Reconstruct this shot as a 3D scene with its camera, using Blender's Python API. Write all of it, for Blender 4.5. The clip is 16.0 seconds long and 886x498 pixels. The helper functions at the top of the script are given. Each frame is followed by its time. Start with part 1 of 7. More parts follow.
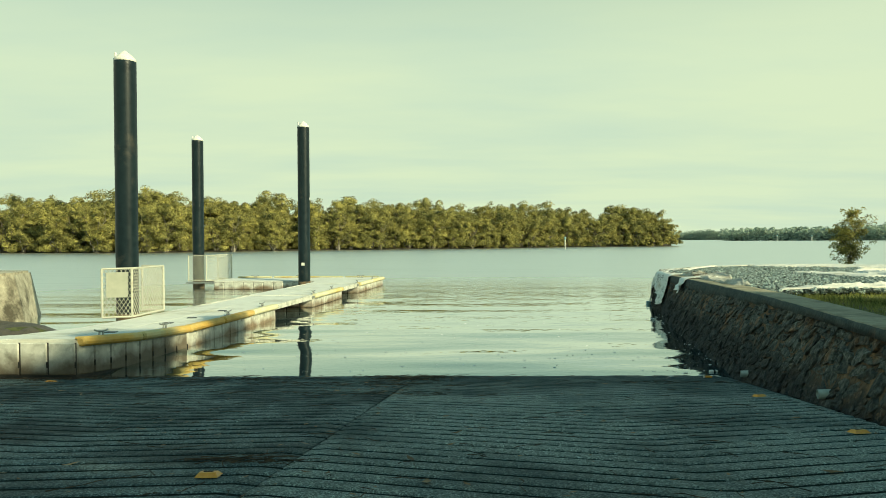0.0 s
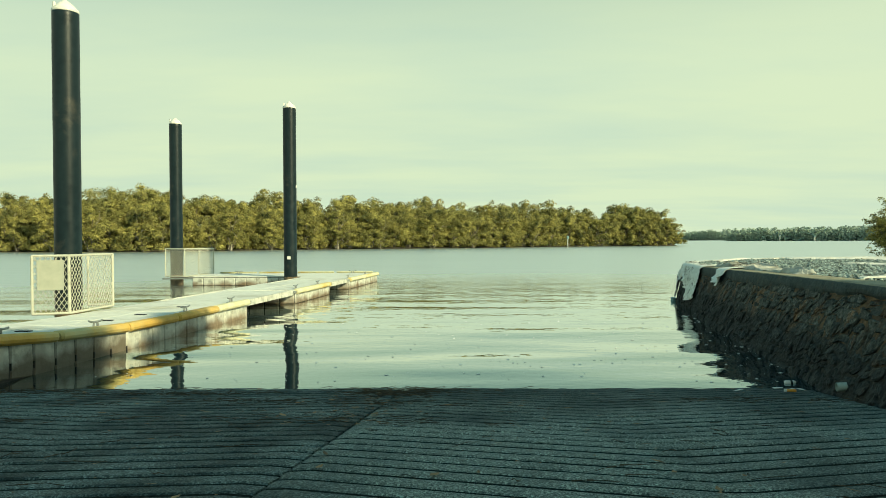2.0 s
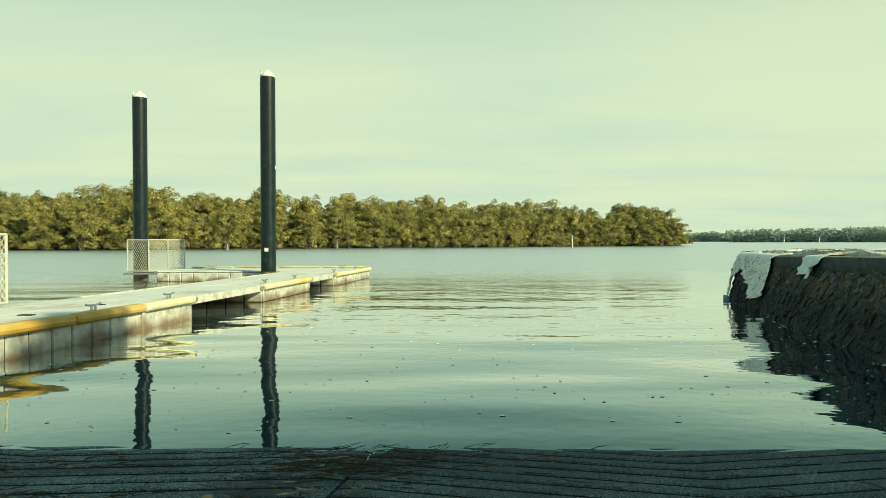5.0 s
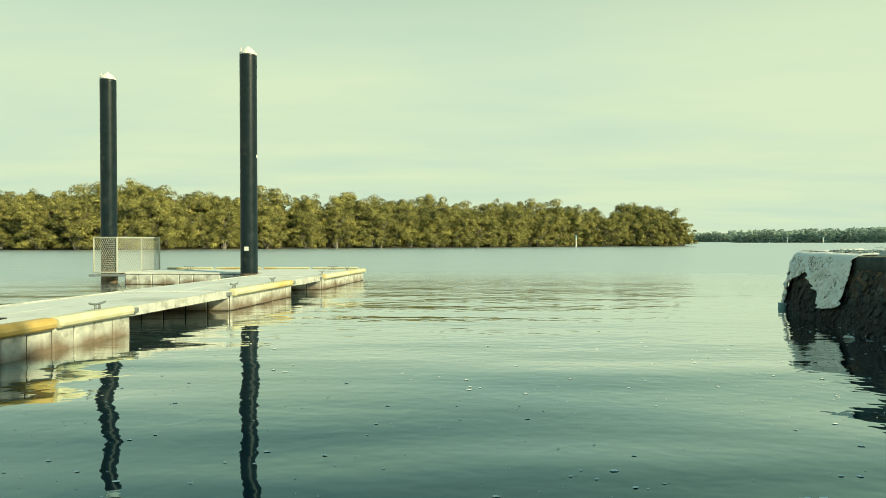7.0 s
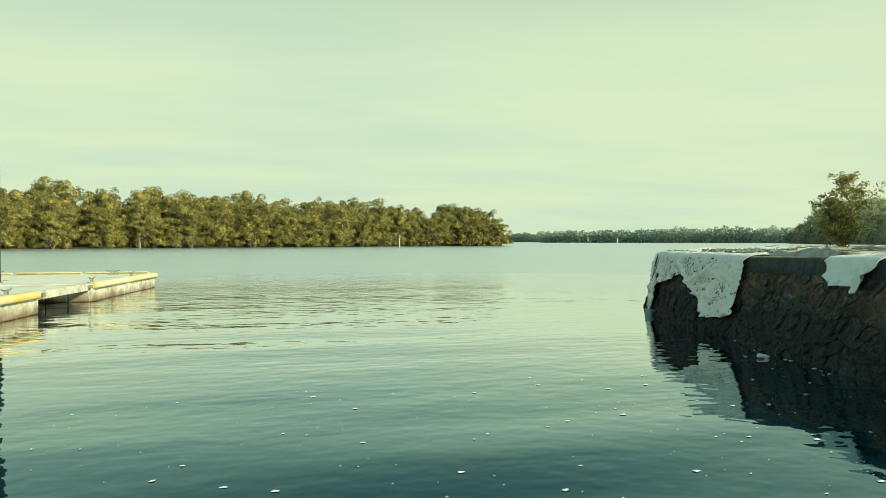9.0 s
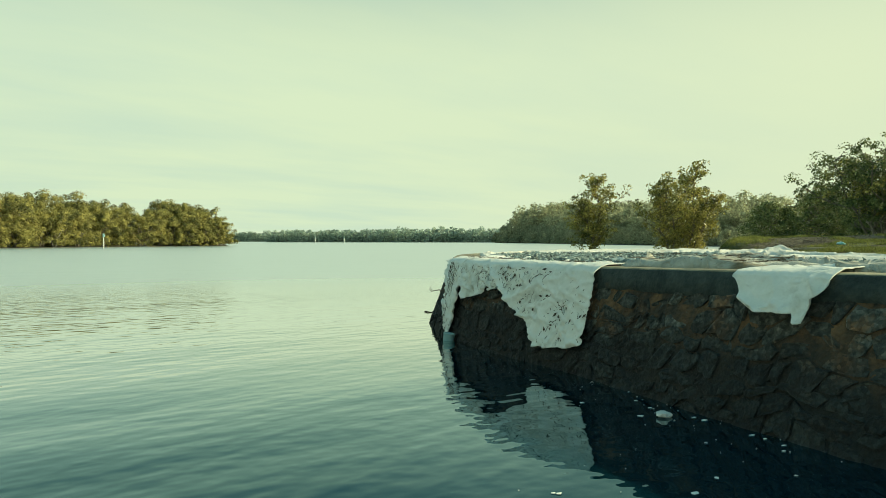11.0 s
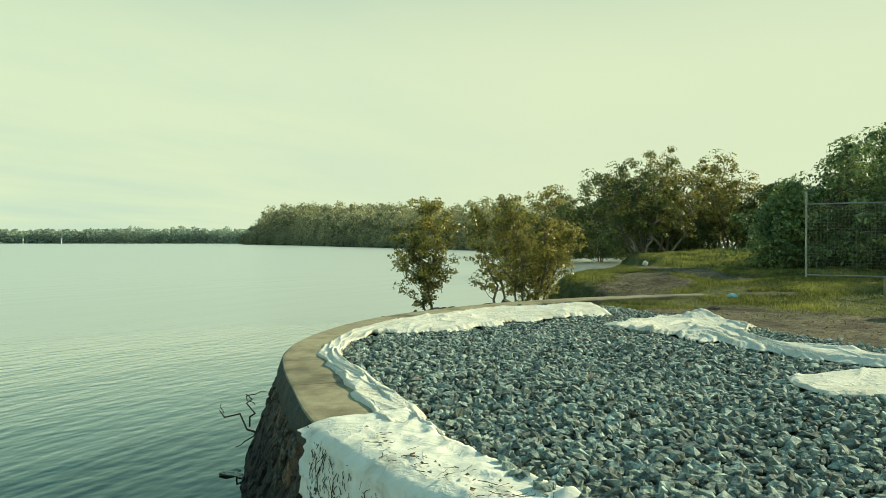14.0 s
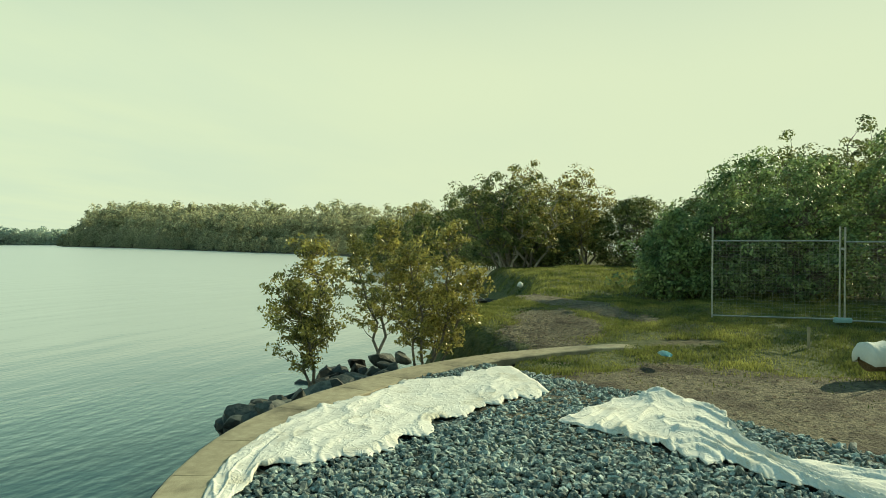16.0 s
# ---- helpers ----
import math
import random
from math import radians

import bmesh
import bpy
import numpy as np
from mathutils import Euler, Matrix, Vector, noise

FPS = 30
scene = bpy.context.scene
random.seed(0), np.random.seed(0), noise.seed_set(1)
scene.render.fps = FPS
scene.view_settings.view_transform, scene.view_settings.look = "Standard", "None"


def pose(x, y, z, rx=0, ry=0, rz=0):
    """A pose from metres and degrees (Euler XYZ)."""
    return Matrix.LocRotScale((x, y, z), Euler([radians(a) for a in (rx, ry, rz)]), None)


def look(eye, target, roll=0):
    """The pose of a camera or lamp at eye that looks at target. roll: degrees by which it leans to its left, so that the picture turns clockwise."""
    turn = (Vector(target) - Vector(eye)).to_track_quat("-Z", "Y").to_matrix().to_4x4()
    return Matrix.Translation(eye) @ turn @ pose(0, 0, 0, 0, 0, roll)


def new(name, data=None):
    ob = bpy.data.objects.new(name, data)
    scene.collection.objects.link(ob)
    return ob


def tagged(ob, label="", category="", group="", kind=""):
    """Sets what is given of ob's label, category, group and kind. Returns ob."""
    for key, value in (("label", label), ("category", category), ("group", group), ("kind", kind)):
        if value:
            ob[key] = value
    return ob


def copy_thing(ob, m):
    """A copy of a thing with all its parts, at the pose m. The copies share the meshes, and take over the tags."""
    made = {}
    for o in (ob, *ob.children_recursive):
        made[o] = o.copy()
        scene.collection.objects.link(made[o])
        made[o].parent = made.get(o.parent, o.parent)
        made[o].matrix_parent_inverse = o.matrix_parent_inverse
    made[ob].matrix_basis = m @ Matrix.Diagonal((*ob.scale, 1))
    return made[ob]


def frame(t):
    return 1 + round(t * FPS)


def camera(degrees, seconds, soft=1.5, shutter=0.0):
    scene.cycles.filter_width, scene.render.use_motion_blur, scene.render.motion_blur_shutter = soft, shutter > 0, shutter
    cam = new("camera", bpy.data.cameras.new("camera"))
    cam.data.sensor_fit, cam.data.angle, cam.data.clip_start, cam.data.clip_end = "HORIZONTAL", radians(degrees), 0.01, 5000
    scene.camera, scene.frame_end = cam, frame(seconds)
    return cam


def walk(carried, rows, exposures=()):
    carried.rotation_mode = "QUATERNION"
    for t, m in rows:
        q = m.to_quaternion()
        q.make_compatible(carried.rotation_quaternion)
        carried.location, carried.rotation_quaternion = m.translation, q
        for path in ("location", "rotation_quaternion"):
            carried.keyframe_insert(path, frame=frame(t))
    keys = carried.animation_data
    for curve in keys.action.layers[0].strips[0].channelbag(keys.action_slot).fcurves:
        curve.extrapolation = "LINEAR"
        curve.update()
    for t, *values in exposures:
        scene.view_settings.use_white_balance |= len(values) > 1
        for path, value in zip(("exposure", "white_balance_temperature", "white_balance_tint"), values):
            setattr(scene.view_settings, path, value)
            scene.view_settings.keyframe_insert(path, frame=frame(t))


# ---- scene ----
cam = camera(67.2, 16.0, soft=0.3)
PATH = [
    (0, (-0.324, -1.715, 2.09), (-0.352, 0.285, 2.064), -0.3),
    (0.5, (-0.299, -1.129, 1.992), (-0.328, 0.871, 1.965), -0.4),
    (1, (-0.294, -0.497, 1.906), (-0.322, 1.502, 1.879), -0.3),
    (1.5, (-0.29, 0.077, 1.83), (-0.32, 2.077, 1.804), -0.3),
    (2, (-0.286, 0.703, 1.736), (-0.317, 2.703, 1.712), -0.3),
    (2.5, (-0.279, 1.265, 1.663), (-0.311, 3.264, 1.638), -0.2),
    (3, (-0.287, 1.849, 1.582), (-0.319, 3.848, 1.558), -0.2),
    (3.5, (-0.289, 2.411, 1.514), (-0.322, 4.41, 1.489), -0.2),
    (4, (-0.306, 3.0, 1.441), (-0.34, 5.0, 1.419), -0.2),
    (6.5, (-0.384, 5.964, 1.324), (-0.423, 7.964, 1.303), -0.1),
    (7, (-0.397, 6.611, 1.308), (-0.437, 8.611, 1.287), -0.1),
    (7.5, (-0.387, 7.23, 1.307), (-0.421, 9.229, 1.285), -0.1),
    (8, (-0.373, 7.914, 1.298), (-0.329, 9.914, 1.276), -0.0),
    (8.5, (-0.386, 8.583, 1.29), (-0.148, 10.569, 1.269), -0.1),
    (9, (-0.298, 9.429, 1.273), (0.187, 11.369, 1.251), -0.0),
    (9.5, (-0.186, 10.181, 1.258), (0.518, 12.053, 1.237), 0.0),
    (10, (-0.127, 10.951, 1.275), (0.802, 12.722, 1.253), 0.0),
    (10.2, (-0.054, 11.254, 1.293), (0.941, 12.988, 1.271), 0.0),
    (12.3, (1.608, 15.022, 1.586), (3.071, 16.386, 1.562), -0.0),
    (12.5, (1.781, 15.351, 1.673), (3.276, 16.679, 1.65), -0.0),
    (13, (2.305, 16.158, 1.913), (3.876, 17.396, 1.888), -0.0),
    (13.5, (2.782, 16.837, 2.132), (4.422, 17.982, 2.107), -0.1),
    (14, (3.291, 17.483, 2.35), (4.997, 18.527, 2.326), -0.0),
    (14.5, (3.772, 18.048, 2.558), (5.533, 18.996, 2.533), 0.0),
    (15, (4.267, 18.585, 2.78), (6.08, 19.428, 2.757), 0.1),
    (15.5, (4.682, 19.035, 2.987), (6.539, 19.777, 2.966), 0.0),
    (16, (5.18, 19.456, 3.211), (7.077, 20.089, 3.19), 0.1),
]
walk(cam, [(t, look(eye, target, roll)) for t, eye, target, roll in PATH])

# ---- world, sun ----
SUN_AZ, SUN_EL = radians(128), radians(27)          # clockwise from +y, above the horizon
SUN_DIR = Vector((math.sin(SUN_AZ) * math.cos(SUN_EL), math.cos(SUN_AZ) * math.cos(SUN_EL), math.sin(SUN_EL)))


def make_world():
    w = bpy.data.worlds.new("world")
    scene.world = w
    w.use_nodes = True
    nt = w.node_tree
    nt.nodes.clear()
    N = nt.nodes.new
    L = nt.links.new
    out, bg = N("ShaderNodeOutputWorld"), N("ShaderNodeBackground")
    sky = N("ShaderNodeTexSky")
    sky.sky_type, sky.sun_disc = "NISHITA", False
    sky.sun_elevation, sky.sun_rotation = SUN_EL, SUN_AZ
    sky.dust_density = 3.0
    dim = N("ShaderNodeVectorMath"); dim.operation = "SCALE"; dim.inputs["Scale"].default_value = 0.10
    L(sky.outputs[0], dim.inputs[0])
    tc = N("ShaderNodeTexCoord")
    sep = N("ShaderNodeSeparateXYZ"); L(tc.outputs["Generated"], sep.inputs[0])
    # clouds on a flat layer overhead: direction divided by its height
    up = N("ShaderNodeMath"); up.operation = "MAXIMUM"; L(sep.outputs[2], up.inputs[0]); up.inputs[1].default_value = 0.0
    up2 = N("ShaderNodeMath"); up2.operation = "ADD"; L(up.outputs[0], up2.inputs[0]); up2.inputs[1].default_value = 0.09
    div = N("ShaderNodeVectorMath"); div.operation = "DIVIDE"
    comb = N("ShaderNodeCombineXYZ")
    for i in range(3):
        L(up2.outputs[0], comb.inputs[i])
    L(tc.outputs["Generated"], div.inputs[0]); L(comb.outputs[0], div.inputs[1])
    mp = N("ShaderNodeMapping"); L(div.outputs[0], mp.inputs[0])
    mp.inputs["Scale"].default_value = (0.42, 0.85, 0.0)
    mp.inputs["Rotation"].default_value = (0, 0, 0.25)
    mp.inputs["Location"].default_value = (1.3, 0.4, 0.0)
    no = N("ShaderNodeTexNoise"); L(mp.outputs[0], no.inputs["Vector"])
    no.inputs["Scale"].default_value = 1.0; no.inputs["Detail"].default_value = 5; no.inputs["Roughness"].default_value = 0.52
    ramp = N("ShaderNodeValToRGB"); L(no.outputs[0], ramp.inputs[0])
    ramp.color_ramp.elements[0].position, ramp.color_ramp.elements[1].position = 0.34, 0.60
    ramp.color_ramp.elements[0].color = (0.60, 0.765, 0.57, 1)
    ramp.color_ramp.elements[1].color = (0.70, 0.84, 0.565, 1)
    # thin cloud, bright and warm near the sun's side, cooler overhead
    hi = N("ShaderNodeMapRange"); L(sep.outputs[2], hi.inputs[0])
    hi.inputs[1].default_value, hi.inputs[2].default_value, hi.inputs[3].default_value, hi.inputs[4].default_value = 0.22, 0.62, 0.0, 1.0
    hi.interpolation_type = "SMOOTHSTEP"
    side = N("ShaderNodeVectorMath"); side.operation = "DOT_PRODUCT"; L(tc.outputs["Generated"], side.inputs[0])
    side.inputs[1].default_value = (math.sin(SUN_AZ), math.cos(SUN_AZ), 0)
    glow = N("ShaderNodeMapRange"); L(side.outputs["Value"], glow.inputs[0]); glow.interpolation_type = "SMOOTHSTEP"
    glow.inputs[1].default_value, glow.inputs[2].default_value, glow.inputs[3].default_value, glow.inputs[4].default_value = -0.35, 0.75, 0.0, 1.0
    veil = N("ShaderNodeMath"); veil.operation = "MULTIPLY_ADD"; L(glow.outputs[0], veil.inputs[0]); veil.inputs[1].default_value, veil.inputs[2].default_value = -0.30, 1.0
    cover = N("ShaderNodeMath"); cover.operation = "MULTIPLY"; L(hi.outputs[0], cover.inputs[0]); L(veil.outputs[0], cover.inputs[1])
    gain = N("ShaderNodeMath"); gain.operation = "MULTIPLY"; L(glow.outputs[0], gain.inputs[0]); gain.inputs[1].default_value = 0.85
    bright = N("ShaderNodeMix"); bright.data_type = "RGBA"; L(gain.outputs[0], bright.inputs[0]); L(ramp.outputs[0], bright.inputs[6])
    bright.inputs[7].default_value = (0.735, 0.835, 0.555, 1)
    mix = N("ShaderNodeMix"); mix.data_type = "RGBA"
    L(cover.outputs[0], mix.inputs[0]); L(bright.outputs[2], mix.inputs[6])
    cool = N("ShaderNodeMix"); cool.data_type = "RGBA"; cool.inputs[0].default_value = 0.85
    L(dim.outputs[0], cool.inputs[6]); cool.inputs[7].default_value = (0.028, 0.245, 0.335, 1)
    L(cool.outputs[2], mix.inputs[7])
    L(mix.outputs[2], bg.inputs[0])
    bg.inputs[1].default_value = 1.0
    L(bg.outputs[0], out.inputs[0])


make_world()
sun_data = bpy.data.lights.new("sun", "SUN")
sun_data.energy, sun_data.angle, sun_data.color = 5.0, radians(0.6), (0.98, 0.92, 0.55)
sun = new("sun", sun_data)
sun.matrix_world = look(SUN_DIR * 60, (0, 0, 0))
scene.view_settings.exposure = 0.0


# ---- materials ----
def material(name, c1, c2, scale=6.0, rough=0.7, bump=0.3, bump_scale=None, metal=0.0, stain=None, stain_scale=0.7,
             stain_lo=0.5, stain_hi=0.7, spec=0.5, random_tone=0.0, island=False, detail=6, translucent=0.0, bump_dist=0.02, rough2=None, tide=None,
             wet=(0.016, 0.02, 0.019), wetness=0.90, edge=0.11, speckle=None):
    """Two tones of fine grain, a larger stain with a shape of its own, and bump."""
    m = bpy.data.materials.new(name)
    m.use_nodes = True
    nt = m.node_tree
    N, L = nt.nodes.new, nt.links.new
    b = nt.nodes["Principled BSDF"]
    geo = N("ShaderNodeNewGeometry")
    n1 = N("ShaderNodeTexNoise"); n1.inputs["Scale"].default_value = scale; n1.inputs["Detail"].default_value = detail
    n1.inputs["Roughness"].default_value = 0.65
    L(geo.outputs["Position"], n1.inputs["Vector"])
    r1 = N("ShaderNodeValToRGB"); L(n1.outputs[0], r1.inputs[0])
    r1.color_ramp.elements[0].position, r1.color_ramp.elements[1].position = 0.32, 0.68
    r1.color_ramp.elements[0].color, r1.color_ramp.elements[1].color = (*c1, 1), (*c2, 1)
    col = r1.outputs[0]
    if stain:
        n2 = N("ShaderNodeTexNoise"); n2.inputs["Scale"].default_value = stain_scale; n2.inputs["Detail"].default_value = 7
        n2.inputs["Roughness"].default_value = 0.6
        L(geo.outputs["Position"], n2.inputs["Vector"])
        mr = N("ShaderNodeMapRange"); L(n2.outputs[0], mr.inputs[0])
        mr.inputs[1].default_value, mr.inputs[2].default_value = stain_lo, stain_hi
        mx = N("ShaderNodeMix"); mx.data_type = "RGBA"
        L(mr.outputs[0], mx.inputs[0]); L(col, mx.inputs[6]); mx.inputs[7].default_value = (*stain, 1)
        col = mx.outputs[2]
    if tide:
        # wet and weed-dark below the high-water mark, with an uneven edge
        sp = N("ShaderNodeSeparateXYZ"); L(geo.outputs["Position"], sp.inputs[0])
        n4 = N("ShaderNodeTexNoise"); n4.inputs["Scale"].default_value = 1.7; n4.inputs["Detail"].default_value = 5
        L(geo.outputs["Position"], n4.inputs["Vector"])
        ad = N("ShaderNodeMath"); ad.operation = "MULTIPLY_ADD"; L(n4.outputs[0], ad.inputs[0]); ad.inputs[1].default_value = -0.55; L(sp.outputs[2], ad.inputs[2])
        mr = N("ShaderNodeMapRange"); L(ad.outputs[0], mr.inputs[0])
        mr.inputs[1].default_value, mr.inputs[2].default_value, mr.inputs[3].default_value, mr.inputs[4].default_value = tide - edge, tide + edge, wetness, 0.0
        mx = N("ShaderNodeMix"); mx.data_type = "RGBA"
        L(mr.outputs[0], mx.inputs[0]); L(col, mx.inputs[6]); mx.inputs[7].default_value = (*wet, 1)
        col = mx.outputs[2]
    if random_tone:
        src = geo.outputs["Random Per Island"] if island else N("ShaderNodeObjectInfo").outputs["Random"]
        mr = N("ShaderNodeMapRange"); L(src, mr.inputs[0])
        mr.inputs[3].default_value, mr.inputs[4].default_value = 1 - random_tone, 1 + random_tone
        vm = N("ShaderNodeVectorMath"); vm.operation = "SCALE"
        L(col, vm.inputs[0]); L(mr.outputs[0], vm.inputs["Scale"])
        col = vm.outputs[0]
    if speckle:
        # chips of aggregate, each with its own tone
        vo = N("ShaderNodeTexVoronoi"); vo.inputs["Scale"].default_value = speckle[0]; L(geo.outputs["Position"], vo.inputs["Vector"])
        sc = N("ShaderNodeSeparateColor"); L(vo.outputs["Color"], sc.inputs[0])
        pw = N("ShaderNodeMath"); pw.operation = "POWER"; L(sc.outputs[0], pw.inputs[0]); pw.inputs[1].default_value = 2.2
        mr = N("ShaderNodeMapRange"); L(pw.outputs[0], mr.inputs[0])
        mr.inputs[3].default_value, mr.inputs[4].default_value = speckle[1], speckle[2]
        vm = N("ShaderNodeVectorMath"); vm.operation = "SCALE"
        L(col, vm.inputs[0]); L(mr.outputs[0], vm.inputs["Scale"])
        col = vm.outputs[0]
    L(col, b.inputs["Base Color"])
    b.inputs["Metallic"].default_value, b.inputs["Roughness"].default_value = metal, rough
    b.inputs["Specular IOR Level"].default_value = spec
    if rough2 is not None:
        mr = N("ShaderNodeMapRange"); L(n1.outputs[0], mr.inputs[0])
        mr.inputs[1].default_value, mr.inputs[2].default_value = 0.3, 0.7
        mr.inputs[3].default_value, mr.inputs[4].default_value = rough, rough2
        L(mr.outputs[0], b.inputs["Roughness"])
    if bump:
        n3 = N("ShaderNodeTexNoise"); n3.inputs["Scale"].default_value = bump_scale or scale * 3; n3.inputs["Detail"].default_value = 5
        L(geo.outputs["Position"], n3.inputs["Vector"])
        bp = N("ShaderNodeBump"); bp.inputs["Strength"].default_value = bump; bp.inputs["Distance"].default_value = bump_dist
        L(n3.outputs[0], bp.inputs["Height"]); L(bp.outputs[0], b.inputs["Normal"])
    if translucent:
        tr = N("ShaderNodeBsdfTranslucent"); L(col, tr.inputs[0])
        ms = N("ShaderNodeMixShader"); ms.inputs[0].default_value = translucent
        L(b.outputs[0], ms.inputs[1]); L(tr.outputs[0], ms.inputs[2])
        L(ms.outputs[0], nt.nodes["Material Output"].inputs[0])
    return m


def water_material():
    m = bpy.data.materials.new("river_water")
    m.use_nodes = True
    nt = m.node_tree
    N, L = nt.nodes.new, nt.links.new
    nt.nodes.remove(nt.nodes["Principled BSDF"])
    body = N("ShaderNodeBsdfDiffuse"); body.inputs[0].default_value = (0.001, 0.017, 0.028, 1)
    gloss = N("ShaderNodeBsdfGlossy"); gloss.inputs["Roughness"].default_value = 0.03
    gloss.inputs["Color"].default_value = (0.78, 0.93, 0.97, 1)
    fres = N("ShaderNodeFresnel"); fres.inputs["IOR"].default_value = 1.33
    curve = N("ShaderNodeValToRGB"); L(fres.outputs[0], curve.inputs[0])
    el = curve.color_ramp.elements
    el[0].position, el[0].color = 0.0, (0.0, 0.0, 0.0, 1)
    el[1].position, el[1].color = 0.75, (0.95, 0.95, 0.95, 1)
    for pos_, val in ((0.05, 0.06), (0.13, 0.20), (0.28, 0.54), (0.45, 0.85)):
        e_ = el.new(pos_); e_.color = (val, val, val, 1)
    tint = N("ShaderNodeValToRGB"); L(fres.outputs[0], tint.inputs[0])
    tint.color_ramp.elements[0].position, tint.color_ramp.elements[0].color = 0.03, (0.40, 0.86, 1.0, 1)
    tint.color_ramp.elements[1].position, tint.color_ramp.elements[1].color = 0.42, (0.98, 1.0, 0.97, 1)
    L(tint.outputs[0], gloss.inputs["Color"])
    both = N("ShaderNodeMixShader")
    L(curve.outputs[0], both.inputs[0]); L(body.outputs[0], both.inputs[1]); L(gloss.outputs[0], both.inputs[2])
    L(both.outputs[0], nt.nodes["Material Output"].inputs[0])
    geo = N("ShaderNodeNewGeometry")

    def waves(scale, sx, sy, rot, detail):
        mp = N("ShaderNodeMapping"); L(geo.outputs["Position"], mp.inputs[0])
        mp.inputs["Scale"].default_value = (sx, sy, 0.0); mp.inputs["Rotation"].default_value = (0, 0, rot)
        n = N("ShaderNodeTexNoise"); n.inputs["Scale"].default_value = scale; n.inputs["Detail"].default_value = detail
        n.inputs["Roughness"].default_value = 0.45
        L(mp.outputs[0], n.inputs["Vector"])
        return n.outputs[0]

    swell = waves(0.70, 0.27, 1.0, 0.08, 0.9)
    ripple = waves(4.2, 0.5, 1.0, -0.12, 1.0)
    # ripples come in patches, as gusts leave them
    gust = waves(0.035, 0.6, 1.6, 0.1, 3)
    gm = N("ShaderNodeMapRange"); L(gust, gm.inputs[0])
    gm.inputs[1].default_value, gm.inputs[2].default_value, gm.inputs[3].default_value, gm.inputs[4].default_value = 0.38, 0.64, 0.40, 1.7
    sp = N("ShaderNodeSeparateXYZ"); L(geo.outputs["Position"], sp.inputs[0])
    open_ = N("ShaderNodeMapRange"); L(sp.outputs[1], open_.inputs[0])
    open_.inputs[1].default_value, open_.inputs[2].default_value, open_.inputs[3].default_value, open_.inputs[4].default_value = 12.0, 30.0, 0.22, 1.9
    # sheltered under the wooded bank
    shelter = N("ShaderNodeMapRange"); L(sp.outputs[0], shelter.inputs[0])
    shelter.inputs[1].default_value, shelter.inputs[2].default_value, shelter.inputs[3].default_value, shelter.inputs[4].default_value = 1.0, 12.0, 1.0, 0.38
    still = N("ShaderNodeMath"); still.operation = "MULTIPLY"; L(shelter.outputs[0], still.inputs[0]); L(open_.outputs[0], still.inputs[1])
    m0 = N("ShaderNodeMath"); m0.operation = "MULTIPLY"; L(gm.outputs[0], m0.inputs[0]); L(still.outputs[0], m0.inputs[1])
    mul = N("ShaderNodeMath"); mul.operation = "MULTIPLY"; L(ripple, mul.inputs[0]); L(m0.outputs[0], mul.inputs[1])
    b1 = N("ShaderNodeBump"); b1.inputs["Strength"].default_value = 1.0; b1.inputs["Distance"].default_value = 0.082
    cove = N("ShaderNodeVectorMath"); cove.operation = "DISTANCE"; L(geo.outputs["Position"], cove.inputs[0]); cove.inputs[1].default_value = (9.0, 31.0, 0.0)
    calm = N("ShaderNodeMapRange"); L(cove.outputs["Value"], calm.inputs[0])
    calm.inputs[1].default_value, calm.inputs[2].default_value, calm.inputs[3].default_value, calm.inputs[4].default_value = 9.0, 24.0, 0.28, 1.0
    sw = N("ShaderNodeMath"); sw.operation = "MULTIPLY"; L(swell, sw.inputs[0]); L(calm.outputs[0], sw.inputs[1])
    L(sw.outputs[0], b1.inputs["Height"])
    b2 = N("ShaderNodeBump"); b2.inputs["Strength"].default_value = 1.0; b2.inputs["Distance"].default_value = 0.0115
    L(mul.outputs[0], b2.inputs["Height"])
    # calm in the lee of the wall and the ramp, ruffled further out
    lee = N("ShaderNodeVectorMath"); lee.operation = "DISTANCE"; L(geo.outputs["Position"], lee.inputs[0]); lee.inputs[1].default_value = (1.5, 11.5, 0.0)
    ro = N("ShaderNodeMapRange"); L(lee.outputs["Value"], ro.inputs[0])
    ro.inputs[1].default_value, ro.inputs[2].default_value, ro.inputs[3].default_value, ro.inputs[4].default_value = 8.0, 27.0, 0.012, 0.31
    L(ro.outputs[0], gloss.inputs["Roughness"])
    fine = waves(7.5, 0.8, 1.0, 0.1, 1)
    fm = N("ShaderNodeMath"); fm.operation = "MULTIPLY"; L(fine, fm.inputs[0]); L(gm.outputs[0], fm.inputs[1])
    b3 = N("ShaderNodeBump"); b3.inputs["Strength"].default_value = 1.0; b3.inputs["Distance"].default_value = 0.0026
    L(fm.outputs[0], b3.inputs["Height"]); L(b1.outputs[0], b3.inputs["Normal"])
    L(b3.outputs[0], b2.inputs["Normal"])
    for node in (gloss, fres):
        L(b2.outputs[0], node.inputs["Normal"])
    return m


